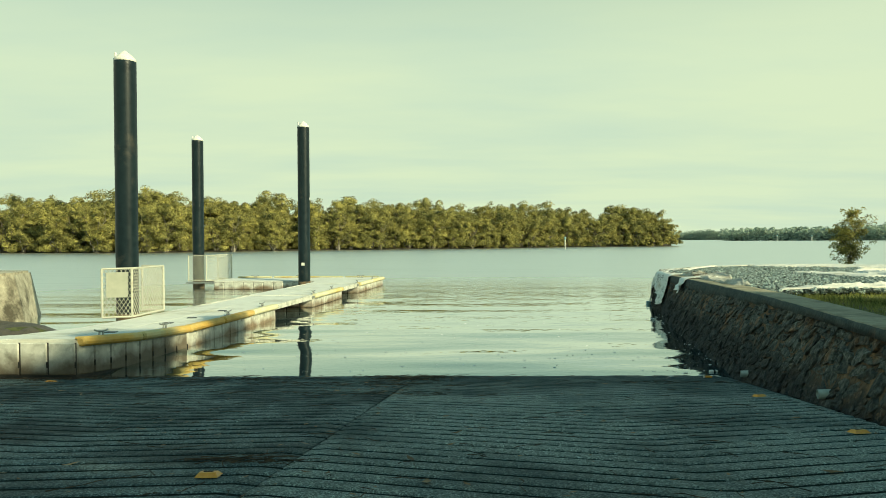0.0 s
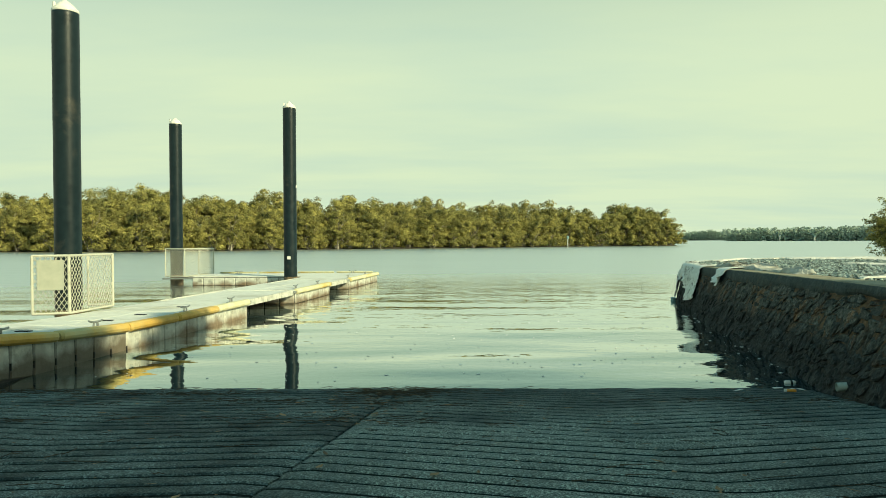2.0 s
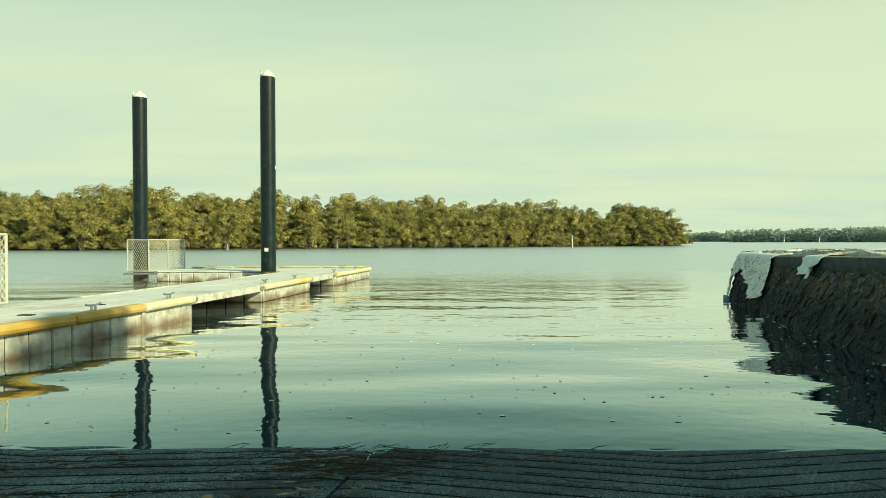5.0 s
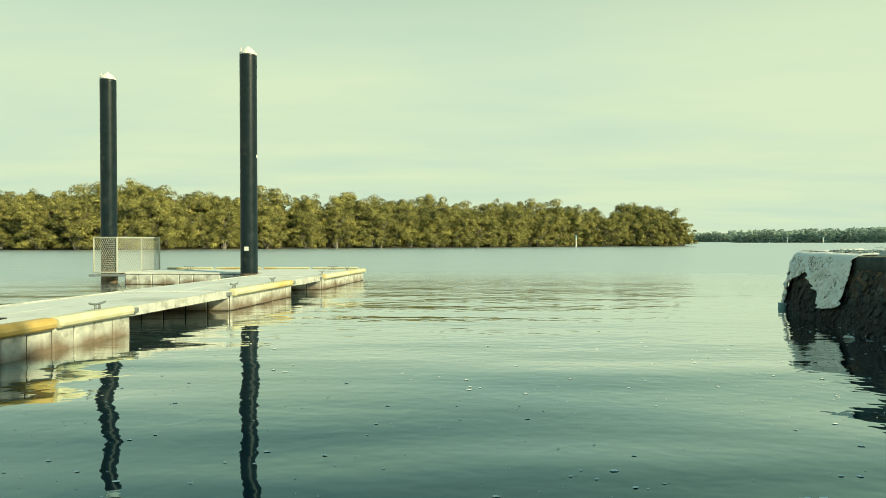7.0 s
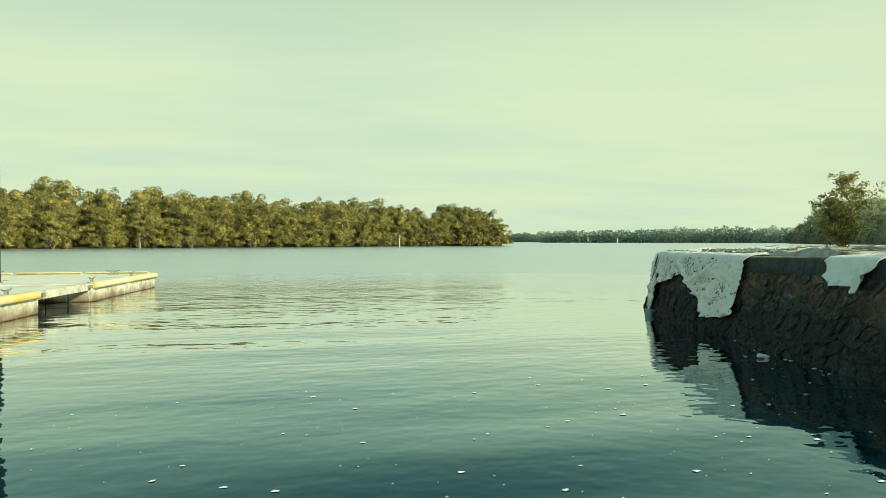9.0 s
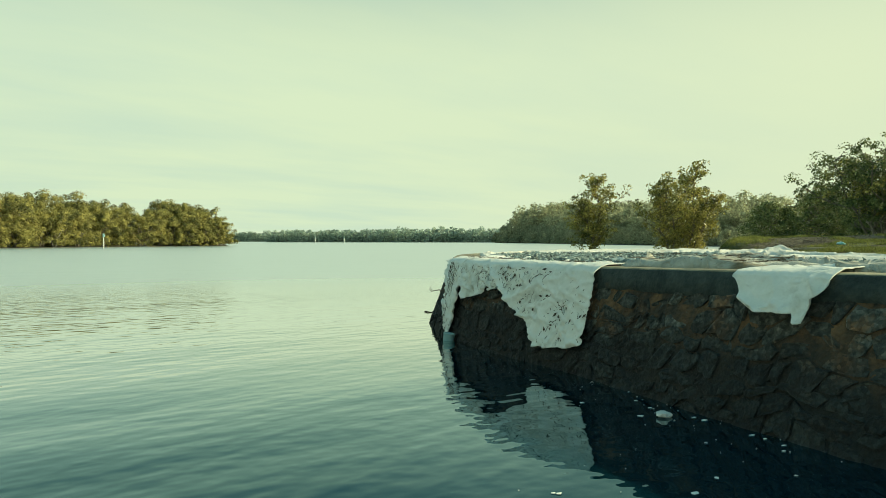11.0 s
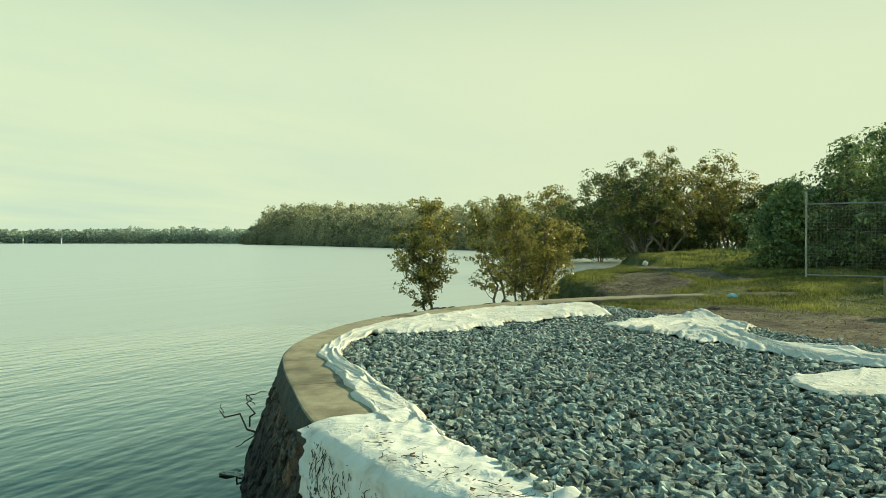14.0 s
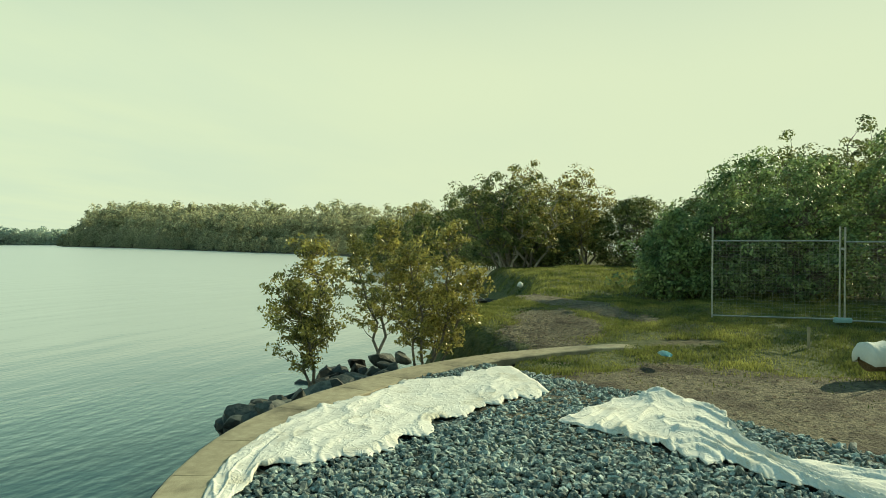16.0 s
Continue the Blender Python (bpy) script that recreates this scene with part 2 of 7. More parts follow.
M_WATER = water_material()
M_RAMP = material("ribbed_concrete", (0.038, 0.072, 0.072), (0.54, 0.63, 0.57), scale=85, rough=0.8, bump=1.0, bump_scale=90,
                  stain=(0.085, 0.120, 0.118), stain_scale=0.8, stain_lo=0.46, stain_hi=0.70, spec=0.3, bump_dist=0.035, detail=8, tide=-0.04, wet=(0.036, 0.058, 0.060),
                  wetness=0.7, edge=0.16, speckle=(130, 0.55, 2.0))
# left slab: darker, bluer tones than M_RAMP
M_RAMP_LEFT = material("darker_ribbed_concrete", (0.020, 0.048, 0.054), (0.33, 0.44, 0.42), scale=85, rough=0.7, bump=1.0, bump_scale=90,
                      stain=(0.034, 0.058, 0.060), stain_scale=1.1, stain_lo=0.42, stain_hi=0.62, spec=0.3, bump_dist=0.035, detail=8, speckle=(130, 0.5, 2.0))
# near-black tone for the ramp's groove faces and the bed under the fill
M_NEAR_BLACK = material("near_black_in_gaps", (0.008, 0.013, 0.013), (0.045, 0.058, 0.054), scale=30, rough=0.85, bump=0.6, bump_scale=60, spec=0.15)
M_CAP = material("weathered_coping_concrete", (0.27, 0.242, 0.16), (0.40, 0.36, 0.245), scale=9, rough=0.88, bump=0.2, bump_scale=90,
                 stain=(0.13, 0.118, 0.08), stain_scale=1.7, stain_lo=0.48, stain_hi=0.70, random_tone=0.10, detail=9)
M_JOINT = material("pale_mortar_joint", (0.34, 0.32, 0.25), (0.52, 0.50, 0.42), scale=30, rough=0.95, bump=0.3)
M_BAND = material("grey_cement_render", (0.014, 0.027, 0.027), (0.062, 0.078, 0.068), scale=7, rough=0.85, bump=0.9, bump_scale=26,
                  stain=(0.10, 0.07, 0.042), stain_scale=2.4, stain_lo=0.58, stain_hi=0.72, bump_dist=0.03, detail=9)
M_MORTAR = material("stained_mortar", (0.022, 0.022, 0.018), (0.26, 0.15, 0.072), scale=6, rough=0.95, bump=1.0, bump_scale=24,
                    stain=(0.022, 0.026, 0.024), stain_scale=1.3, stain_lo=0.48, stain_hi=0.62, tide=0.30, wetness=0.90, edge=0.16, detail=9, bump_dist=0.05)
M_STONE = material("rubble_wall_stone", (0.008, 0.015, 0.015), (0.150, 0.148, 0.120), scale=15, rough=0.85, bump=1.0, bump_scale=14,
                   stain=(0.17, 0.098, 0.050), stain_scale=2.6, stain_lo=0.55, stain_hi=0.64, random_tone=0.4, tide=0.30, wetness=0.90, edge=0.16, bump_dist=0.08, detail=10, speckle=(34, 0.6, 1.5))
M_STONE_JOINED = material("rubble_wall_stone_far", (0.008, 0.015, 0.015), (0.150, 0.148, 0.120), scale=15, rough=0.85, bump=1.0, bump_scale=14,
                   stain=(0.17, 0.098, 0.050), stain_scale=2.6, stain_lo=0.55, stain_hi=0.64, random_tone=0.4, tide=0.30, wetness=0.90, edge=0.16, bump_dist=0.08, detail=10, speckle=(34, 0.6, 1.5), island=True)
M_WETSTONE = material("dark_wet_rock", (0.012, 0.022, 0.023), (0.135, 0.15, 0.13), scale=7, rough=0.65, bump=0.9, bump_scale=16, random_tone=0.45,
                      tide=0.42, wet=(0.010, 0.017, 0.018), wetness=0.85)
M_GRAVEL = material("blue_grey_crushed_rock", (0.036, 0.066, 0.068), (0.42, 0.51, 0.48), scale=20, rough=0.75, bump=0.5, bump_scale=70,
                    random_tone=0.55, stain=(0.24, 0.23, 0.16), stain_scale=3.5, stain_lo=0.62, stain_hi=0.72, island=True)
M_CLOTH = material("white_geotextile", (0.66, 0.66, 0.60), (0.80, 0.80, 0.74), scale=3.5, rough=0.95, bump=0.03, bump_scale=60,
                   stain=(0.52, 0.48, 0.37), stain_scale=2.0, stain_lo=0.54, stain_hi=0.78, spec=0.1, detail=9)


def add_wrinkles(m, strength):
    """Fine slanting wrinkles pressed into the sheet."""
    nt = m.node_tree
    N, L = nt.nodes.new, nt.links.new
    geo = N("ShaderNodeNewGeometry")
    turn = N("ShaderNodeMapping"); L(geo.outputs["Position"], turn.inputs[0])
    turn.inputs["Rotation"].default_value = (0.55, 0.0, 0.5)
    mp = N("ShaderNodeMapping"); L(turn.outputs[0], mp.inputs[0])
    mp.inputs["Scale"].default_value = (1.5, 2.0, 0.55)
    n = N("ShaderNodeTexNoise"); n.inputs["Scale"].default_value = 4.5; n.inputs["Detail"].default_value = 4; n.inputs["Distortion"].default_value = 0.8
    L(mp.outputs[0], n.inputs["Vector"])
    d = N("ShaderNodeMath"); d.operation = "SUBTRACT"; L(n.outputs[0], d.inputs[0]); d.inputs[1].default_value = 0.5
    a = N("ShaderNodeMath"); a.operation = "ABSOLUTE"; L(d.outputs[0], a.inputs[0])
    p = N("ShaderNodeMapRange"); L(a.outputs[0], p.inputs[0])
    p.inputs[1].default_value, p.inputs[2].default_value, p.inputs[3].default_value, p.inputs[4].default_value = 0.0, 0.09, 1.0, 0.0
    old = nt.nodes["Principled BSDF"].inputs["Normal"].links[0].from_node
    b = N("ShaderNodeBump"); b.inputs["Strength"].default_value = strength; b.inputs["Distance"].default_value = 0.014
    L(p.outputs[0], b.inputs["Height"]); L(old.outputs[0], b.inputs["Normal"])
    L(b.outputs[0], nt.nodes["Principled BSDF"].inputs["Normal"])


add_wrinkles(M_CLOTH, 0.45)
# Stained, but lighter than the lying sheets: bounced light is put into its base.
M_CLOTH_HUNG = material("grimy_lightened_hung_geotextile", (0.76, 0.77, 0.70), (0.90, 0.90, 0.84), scale=5, rough=0.95, bump=0.15, bump_scale=60,
                        stain=(0.46, 0.44, 0.35), stain_scale=3.4, stain_lo=0.56, stain_hi=0.80, spec=0.1, detail=9)
add_wrinkles(M_CLOTH_HUNG, 0.25)
M_CLOTH_OLD = material("dirty_grey_geotextile", (0.36, 0.36, 0.30), (0.62, 0.61, 0.54), scale=4, rough=0.95, bump=0.2, bump_scale=50,
                       stain=(0.20, 0.17, 0.11), stain_scale=2.6, stain_lo=0.54, stain_hi=0.72, spec=0.1, detail=9)
add_wrinkles(M_CLOTH_OLD, 0.8)
M_SOIL = material("bare_sandy_soil", (0.030, 0.030, 0.022), (0.235, 0.205, 0.13), scale=13, rough=0.95, bump=1.0, bump_scale=22,
                  stain=(0.045, 0.036, 0.024), stain_scale=0.9, stain_lo=0.50, stain_hi=0.62, bump_dist=0.05, detail=9)
M_LAND = material("grassy_soil", (0.045, 0.062, 0.02), (0.13, 0.14, 0.052), scale=4, rough=0.95, bump=0.9, bump_scale=9,
                  stain=(0.10, 0.075, 0.045), stain_scale=0.35, stain_lo=0.54, stain_hi=0.68, bump_dist=0.08)
M_MUD = material("tidal_mud", (0.05, 0.046, 0.036), (0.115, 0.10, 0.072), scale=6, rough=0.55, bump=0.8, bump_scale=15)
# Sunlit and shaded patches of the bank are put into these two tones.
M_GRASS = material("grass_blades", (0.034, 0.070, 0.022), (0.34, 0.35, 0.105), scale=0.75, rough=0.7, bump=0, random_tone=0.35, island=True,
                   translucent=0.5, spec=0.2)
# The dark tone puts shadow between the crowns into the colour, in random patches.
M_LEAF = material("mangrove_leaves", (0.034, 0.048, 0.014), (0.51, 0.455, 0.132), scale=0.42, rough=0.55, bump=0, random_tone=0.30, island=True,
                  translucent=0.08, spec=0.35, detail=3)
M_LEAF_WARM = material("yellowing_mangrove_leaves", (0.075, 0.096, 0.026), (0.58, 0.50, 0.135), scale=2.2, rough=0.38, bump=0, random_tone=0.55,
                       island=True, translucent=0.34, spec=0.5, detail=3)
M_LEAF_DARK = material("dark_green_leaves", (0.080, 0.122, 0.046), (0.27, 0.295, 0.10), scale=0.6, rough=0.5, bump=0, random_tone=0.5, island=True,
                       translucent=0.42, spec=0.4, detail=3)
# Lighter and greener than M_LEAF_DARK: the sun's glare veil is in this colour.
M_LEAF_BUSH = material("glossy_glare_lifted_leaves", (0.10, 0.18, 0.075), (0.34, 0.43, 0.165), scale=1.2, rough=0.42, bump=0, random_tone=0.55, island=True,
                       translucent=0.42, spec=0.5, detail=3)
# Leaf tones paled and greyed: the air's haze is put into the colour.
M_LEAF_FAR_HAZED = material("haze_paled_tree_leaves", (0.34, 0.36, 0.235), (0.60, 0.59, 0.38), scale=0.06, rough=0.8, bump=0, random_tone=0.4, island=True, spec=0.1, translucent=0.5)
M_LEAF_HAZE = material("haze_paled_woods_leaves", (0.34, 0.43, 0.37), (0.54, 0.62, 0.51), scale=0.03, rough=0.9, bump=0, random_tone=0.3, island=True, spec=0.05, translucent=0.4)
M_BARK = material("pale_grey_bark", (0.10, 0.085, 0.065), (0.26, 0.23, 0.18), scale=8, rough=0.9, bump=0.6, bump_scale=25)
M_BARK_PALE = material("pale_smooth_bark", (0.26, 0.23, 0.18), (0.50, 0.46, 0.38), scale=6, rough=0.85, bump=0.4, bump_scale=20)
M_DECK = material("pale_plastic_deck", (0.72, 0.73, 0.66), (0.82, 0.83, 0.76), scale=4, rough=0.75, bump=0.5, bump_scale=55,
                  stain=(0.52, 0.51, 0.43), stain_scale=0.9, stain_lo=0.52, stain_hi=0.7, bump_dist=0.01)
M_HULL = material("stained_white_pontoon_side", (0.50, 0.51, 0.45), (0.74, 0.74, 0.66), scale=7, rough=0.6, bump=0.2,
                  stain=(0.22, 0.22, 0.18), stain_scale=4.2, stain_lo=0.50, stain_hi=0.72, detail=8, tide=-0.175, wet=(0.18, 0.11, 0.055), wetness=0.88, edge=0.09)
# Brown stain, its tone darkened further for the shadow along the float's foot.
M_HULL_FRONT = material("stained_shaded_beached_float_side", (0.50, 0.51, 0.45), (0.74, 0.74, 0.66), scale=7, rough=0.6, bump=0.2,
                        stain=(0.22, 0.22, 0.18), stain_scale=4.2, stain_lo=0.50, stain_hi=0.72, detail=8, tide=0.02, wet=(0.095, 0.066, 0.036), wetness=0.90, edge=0.13)
M_ALGAE = material("brown_tide_stain", (0.13, 0.092, 0.05), (0.27, 0.20, 0.12), scale=12, rough=0.7, bump=0.4, stain=(0.05, 0.045, 0.03), stain_scale=3)
M_FENDER = material("yellow_plastic_fender", (0.62, 0.35, 0.055), (0.78, 0.50, 0.11), scale=3, rough=0.55, bump=0.15,
                    stain=(0.62, 0.55, 0.26), stain_scale=0.8, stain_lo=0.48, stain_hi=0.66)
M_FENDER_PALE = material("pale_yellow_fender", (0.70, 0.64, 0.36), (0.80, 0.77, 0.54), scale=3, rough=0.6, bump=0.15,
                         stain=(0.70, 0.52, 0.16), stain_scale=0.9, stain_lo=0.5, stain_hi=0.66)
M_PILE = material("black_plastic_pile_sleeve", (0.004, 0.013, 0.018), (0.010, 0.024, 0.030), scale=5, spec=0.28, rough=0.30, bump=0.12, bump_scale=9,
                  stain=(0.05, 0.052, 0.046), stain_scale=1.7, stain_lo=0.62, stain_hi=0.75, rough2=0.5)
M_WHITE = material("white_cap_plastic", (0.72, 0.72, 0.66), (0.82, 0.82, 0.76), scale=6, rough=0.5, bump=0.05)
M_CAGE = material("cream_powder_coated_steel", (0.52, 0.52, 0.43), (0.62, 0.62, 0.52), scale=9, rough=0.5, bump=0.05,
                  stain=(0.40, 0.33, 0.2), stain_scale=4, stain_lo=0.62, stain_hi=0.75)
M_SIGN = material("faded_grey_sign", (0.36, 0.38, 0.31), (0.44, 0.45, 0.37), scale=6, rough=0.5, bump=0)
M_STEEL = material("galvanised_steel", (0.30, 0.32, 0.31), (0.45, 0.47, 0.45), scale=20, rough=0.45, metal=0.7, bump=0.05)
# Rubber parts, and shade put into colour on float bodies and pipe bores.
M_DARK = material("dark_rubber_and_shade", (0.012, 0.012, 0.011), (0.03, 0.028, 0.025), scale=8, rough=0.7, bump=0.2)
M_CONCRETE = material("old_pale_concrete", (0.30, 0.27, 0.20), (0.62, 0.58, 0.45), scale=4, rough=0.9, bump=0.6, bump_scale=20,
                      stain=(0.09, 0.08, 0.055), stain_scale=1.1, stain_lo=0.48, stain_hi=0.62)
M_FOAM = material("pale_foam", (0.80, 0.84, 0.78), (0.92, 0.93, 0.87), scale=60, rough=0.9, bump=0)
M_TWIG = material("dry_twigs", (0.035, 0.026, 0.016), (0.11, 0.075, 0.042), scale=15, rough=0.9, bump=0.3, random_tone=0.4, island=True)
M_LITTER = material("fallen_leaves", (0.13, 0.07, 0.03), (0.42, 0.26, 0.12), scale=8, rough=0.8, bump=0, random_tone=0.5, island=True)
M_AMBER = material("amber_reflector_plastic", (0.75, 0.30, 0.03), (0.88, 0.42, 0.06), scale=30, rough=0.35, bump=0.1)
M_PIPE = material("dull_grey_green_plastic", (0.30, 0.36, 0.32), (0.46, 0.52, 0.47), scale=14, rough=0.55, bump=0.1)
M_BLUE = material("pale_blue_plastic", (0.22, 0.42, 0.46), (0.32, 0.52, 0.54), scale=9, rough=0.4, bump=0.05)
M_BAG = material("cyan_plastic_film", (0.05, 0.25, 0.30), (0.13, 0.40, 0.44), scale=14, rough=0.35, bump=0.2)
M_STRAW = material("brown_coir", (0.12, 0.08, 0.04), (0.27, 0.19, 0.10), scale=40, rough=0.95, bump=0.9, bump_scale=60)


# ---- builders ----
def thing(name, loc, label, category, group="", rz=0.0, kind=""):
    e = new(name)
    e.empty_display_size = 0.2
    e.matrix_world = pose(*loc, 0, 0, rz)
    return tagged(e, label, category, group, kind)


def mesh_from(name, verts, faces, mat, smooth=False):
    me = bpy.data.meshes.new(name)
    me.from_pydata([tuple(v) for v in verts], [], [tuple(f) for f in faces])
    me.materials.append(mat)
    if smooth:
        me.polygons.foreach_set("use_smooth", [True] * len(me.polygons))
    me.update()
    return me


def solid(name, verts, faces, mat, parent=None, label="", smooth=False):
    ob = new(name, mesh_from(name, verts, faces, mat, smooth))
    if parent is not None:
        ob.parent = parent
    return tagged(ob, label)


def part(name, bm, mat, parent=None, label="", smooth=False):
    me = bpy.data.meshes.new(name)
    bmesh.ops.recalc_face_normals(bm, faces=bm.faces)
    bm.to_mesh(me)
    bm.free()
    me.materials.append(mat)
    if smooth:
        me.polygons.foreach_set("use_smooth", [True] * len(me.polygons))
    ob = new(name, me)
    if parent is not None:
        ob.parent = parent
    return tagged(ob, label)


def box_bm(size, loc=(0, 0, 0), bevel=0.0, bm=None, rot=None):
    b = bm or bmesh.new()
    g = bmesh.ops.create_cube(b, size=1.0)
    m = Matrix.Translation(loc) @ (rot or Matrix()) @ Matrix.Diagonal((*size, 1))
    bmesh.ops.transform(b, matrix=m, verts=g["verts"])
    if bevel:
        es = list({e for v in g["verts"] for e in v.link_edges})
        bmesh.ops.bevel(b, geom=es, offset=bevel, segments=2, affect="EDGES", profile=0.6)
    return b


def tube_bm(p0, p1, r0, r1=None, seg=10, bm=None, caps=True):
    b = bm or bmesh.new()
    p0, p1 = Vector(p0), Vector(p1)
    r1 = r0 if r1 is None else r1
    q = (p1 - p0).to_track_quat("Z", "Y").to_matrix()
    rings = []
    for p, r in ((p0, r0), (p1, r1)):
        rings.append([b.verts.new(p + q @ Vector((r * math.cos(a), r * math.sin(a), 0)))
                      for a in (2 * math.pi * i / seg for i in range(seg))])
    for i in range(seg):
        b.faces.new((rings[0][i], rings[0][(i + 1) % seg], rings[1][(i + 1) % seg], rings[1][i]))
    if caps:
        b.faces.new(rings[0][::-1])
        b.faces.new(rings[1])
    return b


def lathe_bm(profile, seg=32, bm=None, loc=(0, 0, 0)):
    """Turns (radius, height) pairs round z."""
    b = bm or bmesh.new()
    rings = [[b.verts.new((loc[0] + r * math.cos(2 * math.pi * i / seg), loc[1] + r * math.sin(2 * math.pi * i / seg), loc[2] + z))
              for i in range(seg)] for r, z in profile]
    for a, c in zip(rings, rings[1:]):
        for i in range(seg):
            b.faces.new((a[i], a[(i + 1) % seg], c[(i + 1) % seg], c[i]))
    b.faces.new(rings[0][::-1])
    b.faces.new(rings[-1])
    return b


def prism(poly, z0, z1, bevel=0.0):
    b = bmesh.new()
    lo = [b.verts.new((x, y, z0)) for x, y in poly]
    hi = [b.verts.new((x, y, z1)) for x, y in poly]
    n = len(poly)
    b.faces.new(lo[::-1])
    b.faces.new(hi)
    for i in range(n):
        b.faces.new((lo[i], lo[(i + 1) % n], hi[(i + 1) % n], hi[i]))
    if bevel:
        es = [e for e in b.edges if e.verts[0].co.z > z1 - 1e-6 and e.verts[1].co.z > z1 - 1e-6]
        bmesh.ops.bevel(b, geom=es, offset=bevel, segments=2, affect="EDGES")
    return b


def fbm(x, y, z=0.0, octaves=4):
    return noise.fractal(Vector((x, y, z)), 1.0, 2.0, octaves)


def sample_path(pts, step):
    """Points at even steps along a smoothed line of (x, y, ...) tuples."""
    P = np.array(pts, float)
    n = len(P)
    dense = []
    for i in range(n - 1):
        p0, p1, p2, p3 = P[max(i - 1, 0)], P[i], P[i + 1], P[min(i + 2, n - 1)]
        for u in np.linspace(0, 1, 24, endpoint=False):
            dense.append(0.5 * (2 * p1 + (p2 - p0) * u + (2 * p0 - 5 * p1 + 4 * p2 - p3) * u * u + (3 * p1 - p0 - 3 * p2 + p3) * u ** 3))
    dense.append(P[-1])
    D = np.array(dense)
    s = np.concatenate([[0], np.cumsum(np.hypot(*np.diff(D[:, :2], axis=0).T))])
    out = np.arange(0, s[-1], step)
    return np.stack([np.interp(out, s, D[:, k]) for k in range(D.shape[1])], 1), out


def inside(poly, x, y):
    c = False
    n = len(poly)
    for i in range(n):
        (x0, y0), (x1, y1) = poly[i], poly[i - 1]
        if (y0 > y) != (y1 > y) and x < (x1 - x0) * (y - y0) / (y1 - y0) + x0:
            c = not c
    return c


def chip_shape():
    """The plain twisted block that every crushed stone is skewed from."""
    lo = [(math.cos(a), math.sin(a), -0.62) for a in (0.0, 1.571, 3.142, 4.712)]
    hi = [(0.74 * math.cos(a), 0.74 * math.sin(a), 0.62) for a in (0.785, 2.356, 3.927, 5.498)]
    V = np.array(lo + hi)
    F = [(4, 5, 6), (4, 6, 7), (0, 2, 1), (0, 3, 2)]
    for k in range(4):
        F += [(k, (k + 1) % 4, 4 + k), ((k + 1) % 4, 4 + (k + 1) % 4, 4 + k)]
    F = np.array(F)
    return V, F


def scatter_rocks(name, centres, sizes, mat, seed, parent=None):
    """Crushed stones: each a skewed angular block with its own turn, joined into one mesh."""
    rng = np.random.default_rng(seed)
    V, F = chip_shape()
    n, k = len(centres), len(V)
    verts = np.empty((n, k, 3))
    for i in range(n):
        # mostly lying flat, turned any way, tipped by up to half a right angle
        turn, tip, way = rng.uniform(0, 6.283), rng.normal(0, 0.62), rng.uniform(0, 6.283)
        a = np.array([math.cos(tip / 2), math.sin(tip / 2) * math.cos(way), math.sin(tip / 2) * math.sin(way), 0.0])
        c, d = math.cos(turn / 2), math.sin(turn / 2)
        w, x, y, z = a[0] * c - a[3] * d, a[1] * c + a[2] * d, a[2] * c - a[1] * d, a[3] * c + a[0] * d
        R = np.array([[1 - 2 * (y * y + z * z), 2 * (x * y - w * z), 2 * (x * z + w * y)],
                      [2 * (x * y + w * z), 1 - 2 * (x * x + z * z), 2 * (y * z - w * x)],
                      [2 * (x * z - w * y), 2 * (y * z + w * x), 1 - 2 * (x * x + y * y)]])
        s = sizes[i] * rng.uniform((0.85, 0.5, 0.32), (1.45, 1.0, 0.70))
        v = (V * rng.uniform(0.50, 1.22, size=(k, 3)) * s) @ R.T
        verts[i] = v + centres[i]
    faces = (F[None] + (np.arange(n) * k)[:, None, None]).reshape(-1, 3)
    ob = new(name, mesh_from(name, verts.reshape(-1, 3).tolist(), faces.tolist(), mat))
    if parent is not None:
        ob.parent = parent
    return ob


# ---- water, ground, ramp ----
def ramp_z(y):
    return (8.55 - y) * 0.125


WALL_TOP = [  # x, y, top height, batter of the face, width of the coping
    (1.9, -4.0, 1.42, 0.40, 0.44), (2.75, 0.2, 1.33, 0.42, 0.44), (3.35, 3.0, 1.29, 0.45, 0.44), (3.78, 5.0, 1.26, 0.46, 0.44), (4.22, 7.0, 1.235, 0.50, 0.44), (4.70, 9.5, 1.20, 0.52, 0.44),
    (5.28, 13.4, 1.14, 0.50, 0.44), (5.56, 15.2, 1.11, 0.46, 0.48), (5.86, 17.1, 1.08, 0.32, 0.48), (6.00, 18.4, 1.08, 0.27, 0.54), (6.22, 19.4, 1.08, 0.26, 0.62),
    (6.55, 20.2, 1.08, 0.30, 0.62), (6.97, 20.87, 1.08, 0.37, 0.62), (7.5, 21.52, 1.08, 0.43, 0.62), (8.5, 22.65, 1.08, 0.42, 0.62), (9.4, 23.33, 1.08, 0.38, 0.62),
    (10.3, 23.75, 1.08, 0.34, 0.62), (11.4, 24.08, 1.08, 0.28, 0.62), (12.7, 24.18, 1.08, 0.26, 0.62), (14.0, 24.03, 1.08, 0.25, 0.62), (15.7, 23.6, 1.08, 0.25, 0.62),
    (17.3, 22.65, 1.10, 0.2, 0.6), (18.4, 21.4, 1.14, 0.2, 0.5), (18.9, 20.3, 1.18, 0.2, 0.42), (19.15, 19.4, 1.08, 0.2, 0.4), (19.3, 18.4, 0.8, 0.2, 0.4)]
WALL, WALL_S = sample_path(WALL_TOP, 0.1)
WALL_T = np.gradient(WALL[:, :2], axis=0)
WALL_T /= np.linalg.norm(WALL_T, axis=1)[:, None]
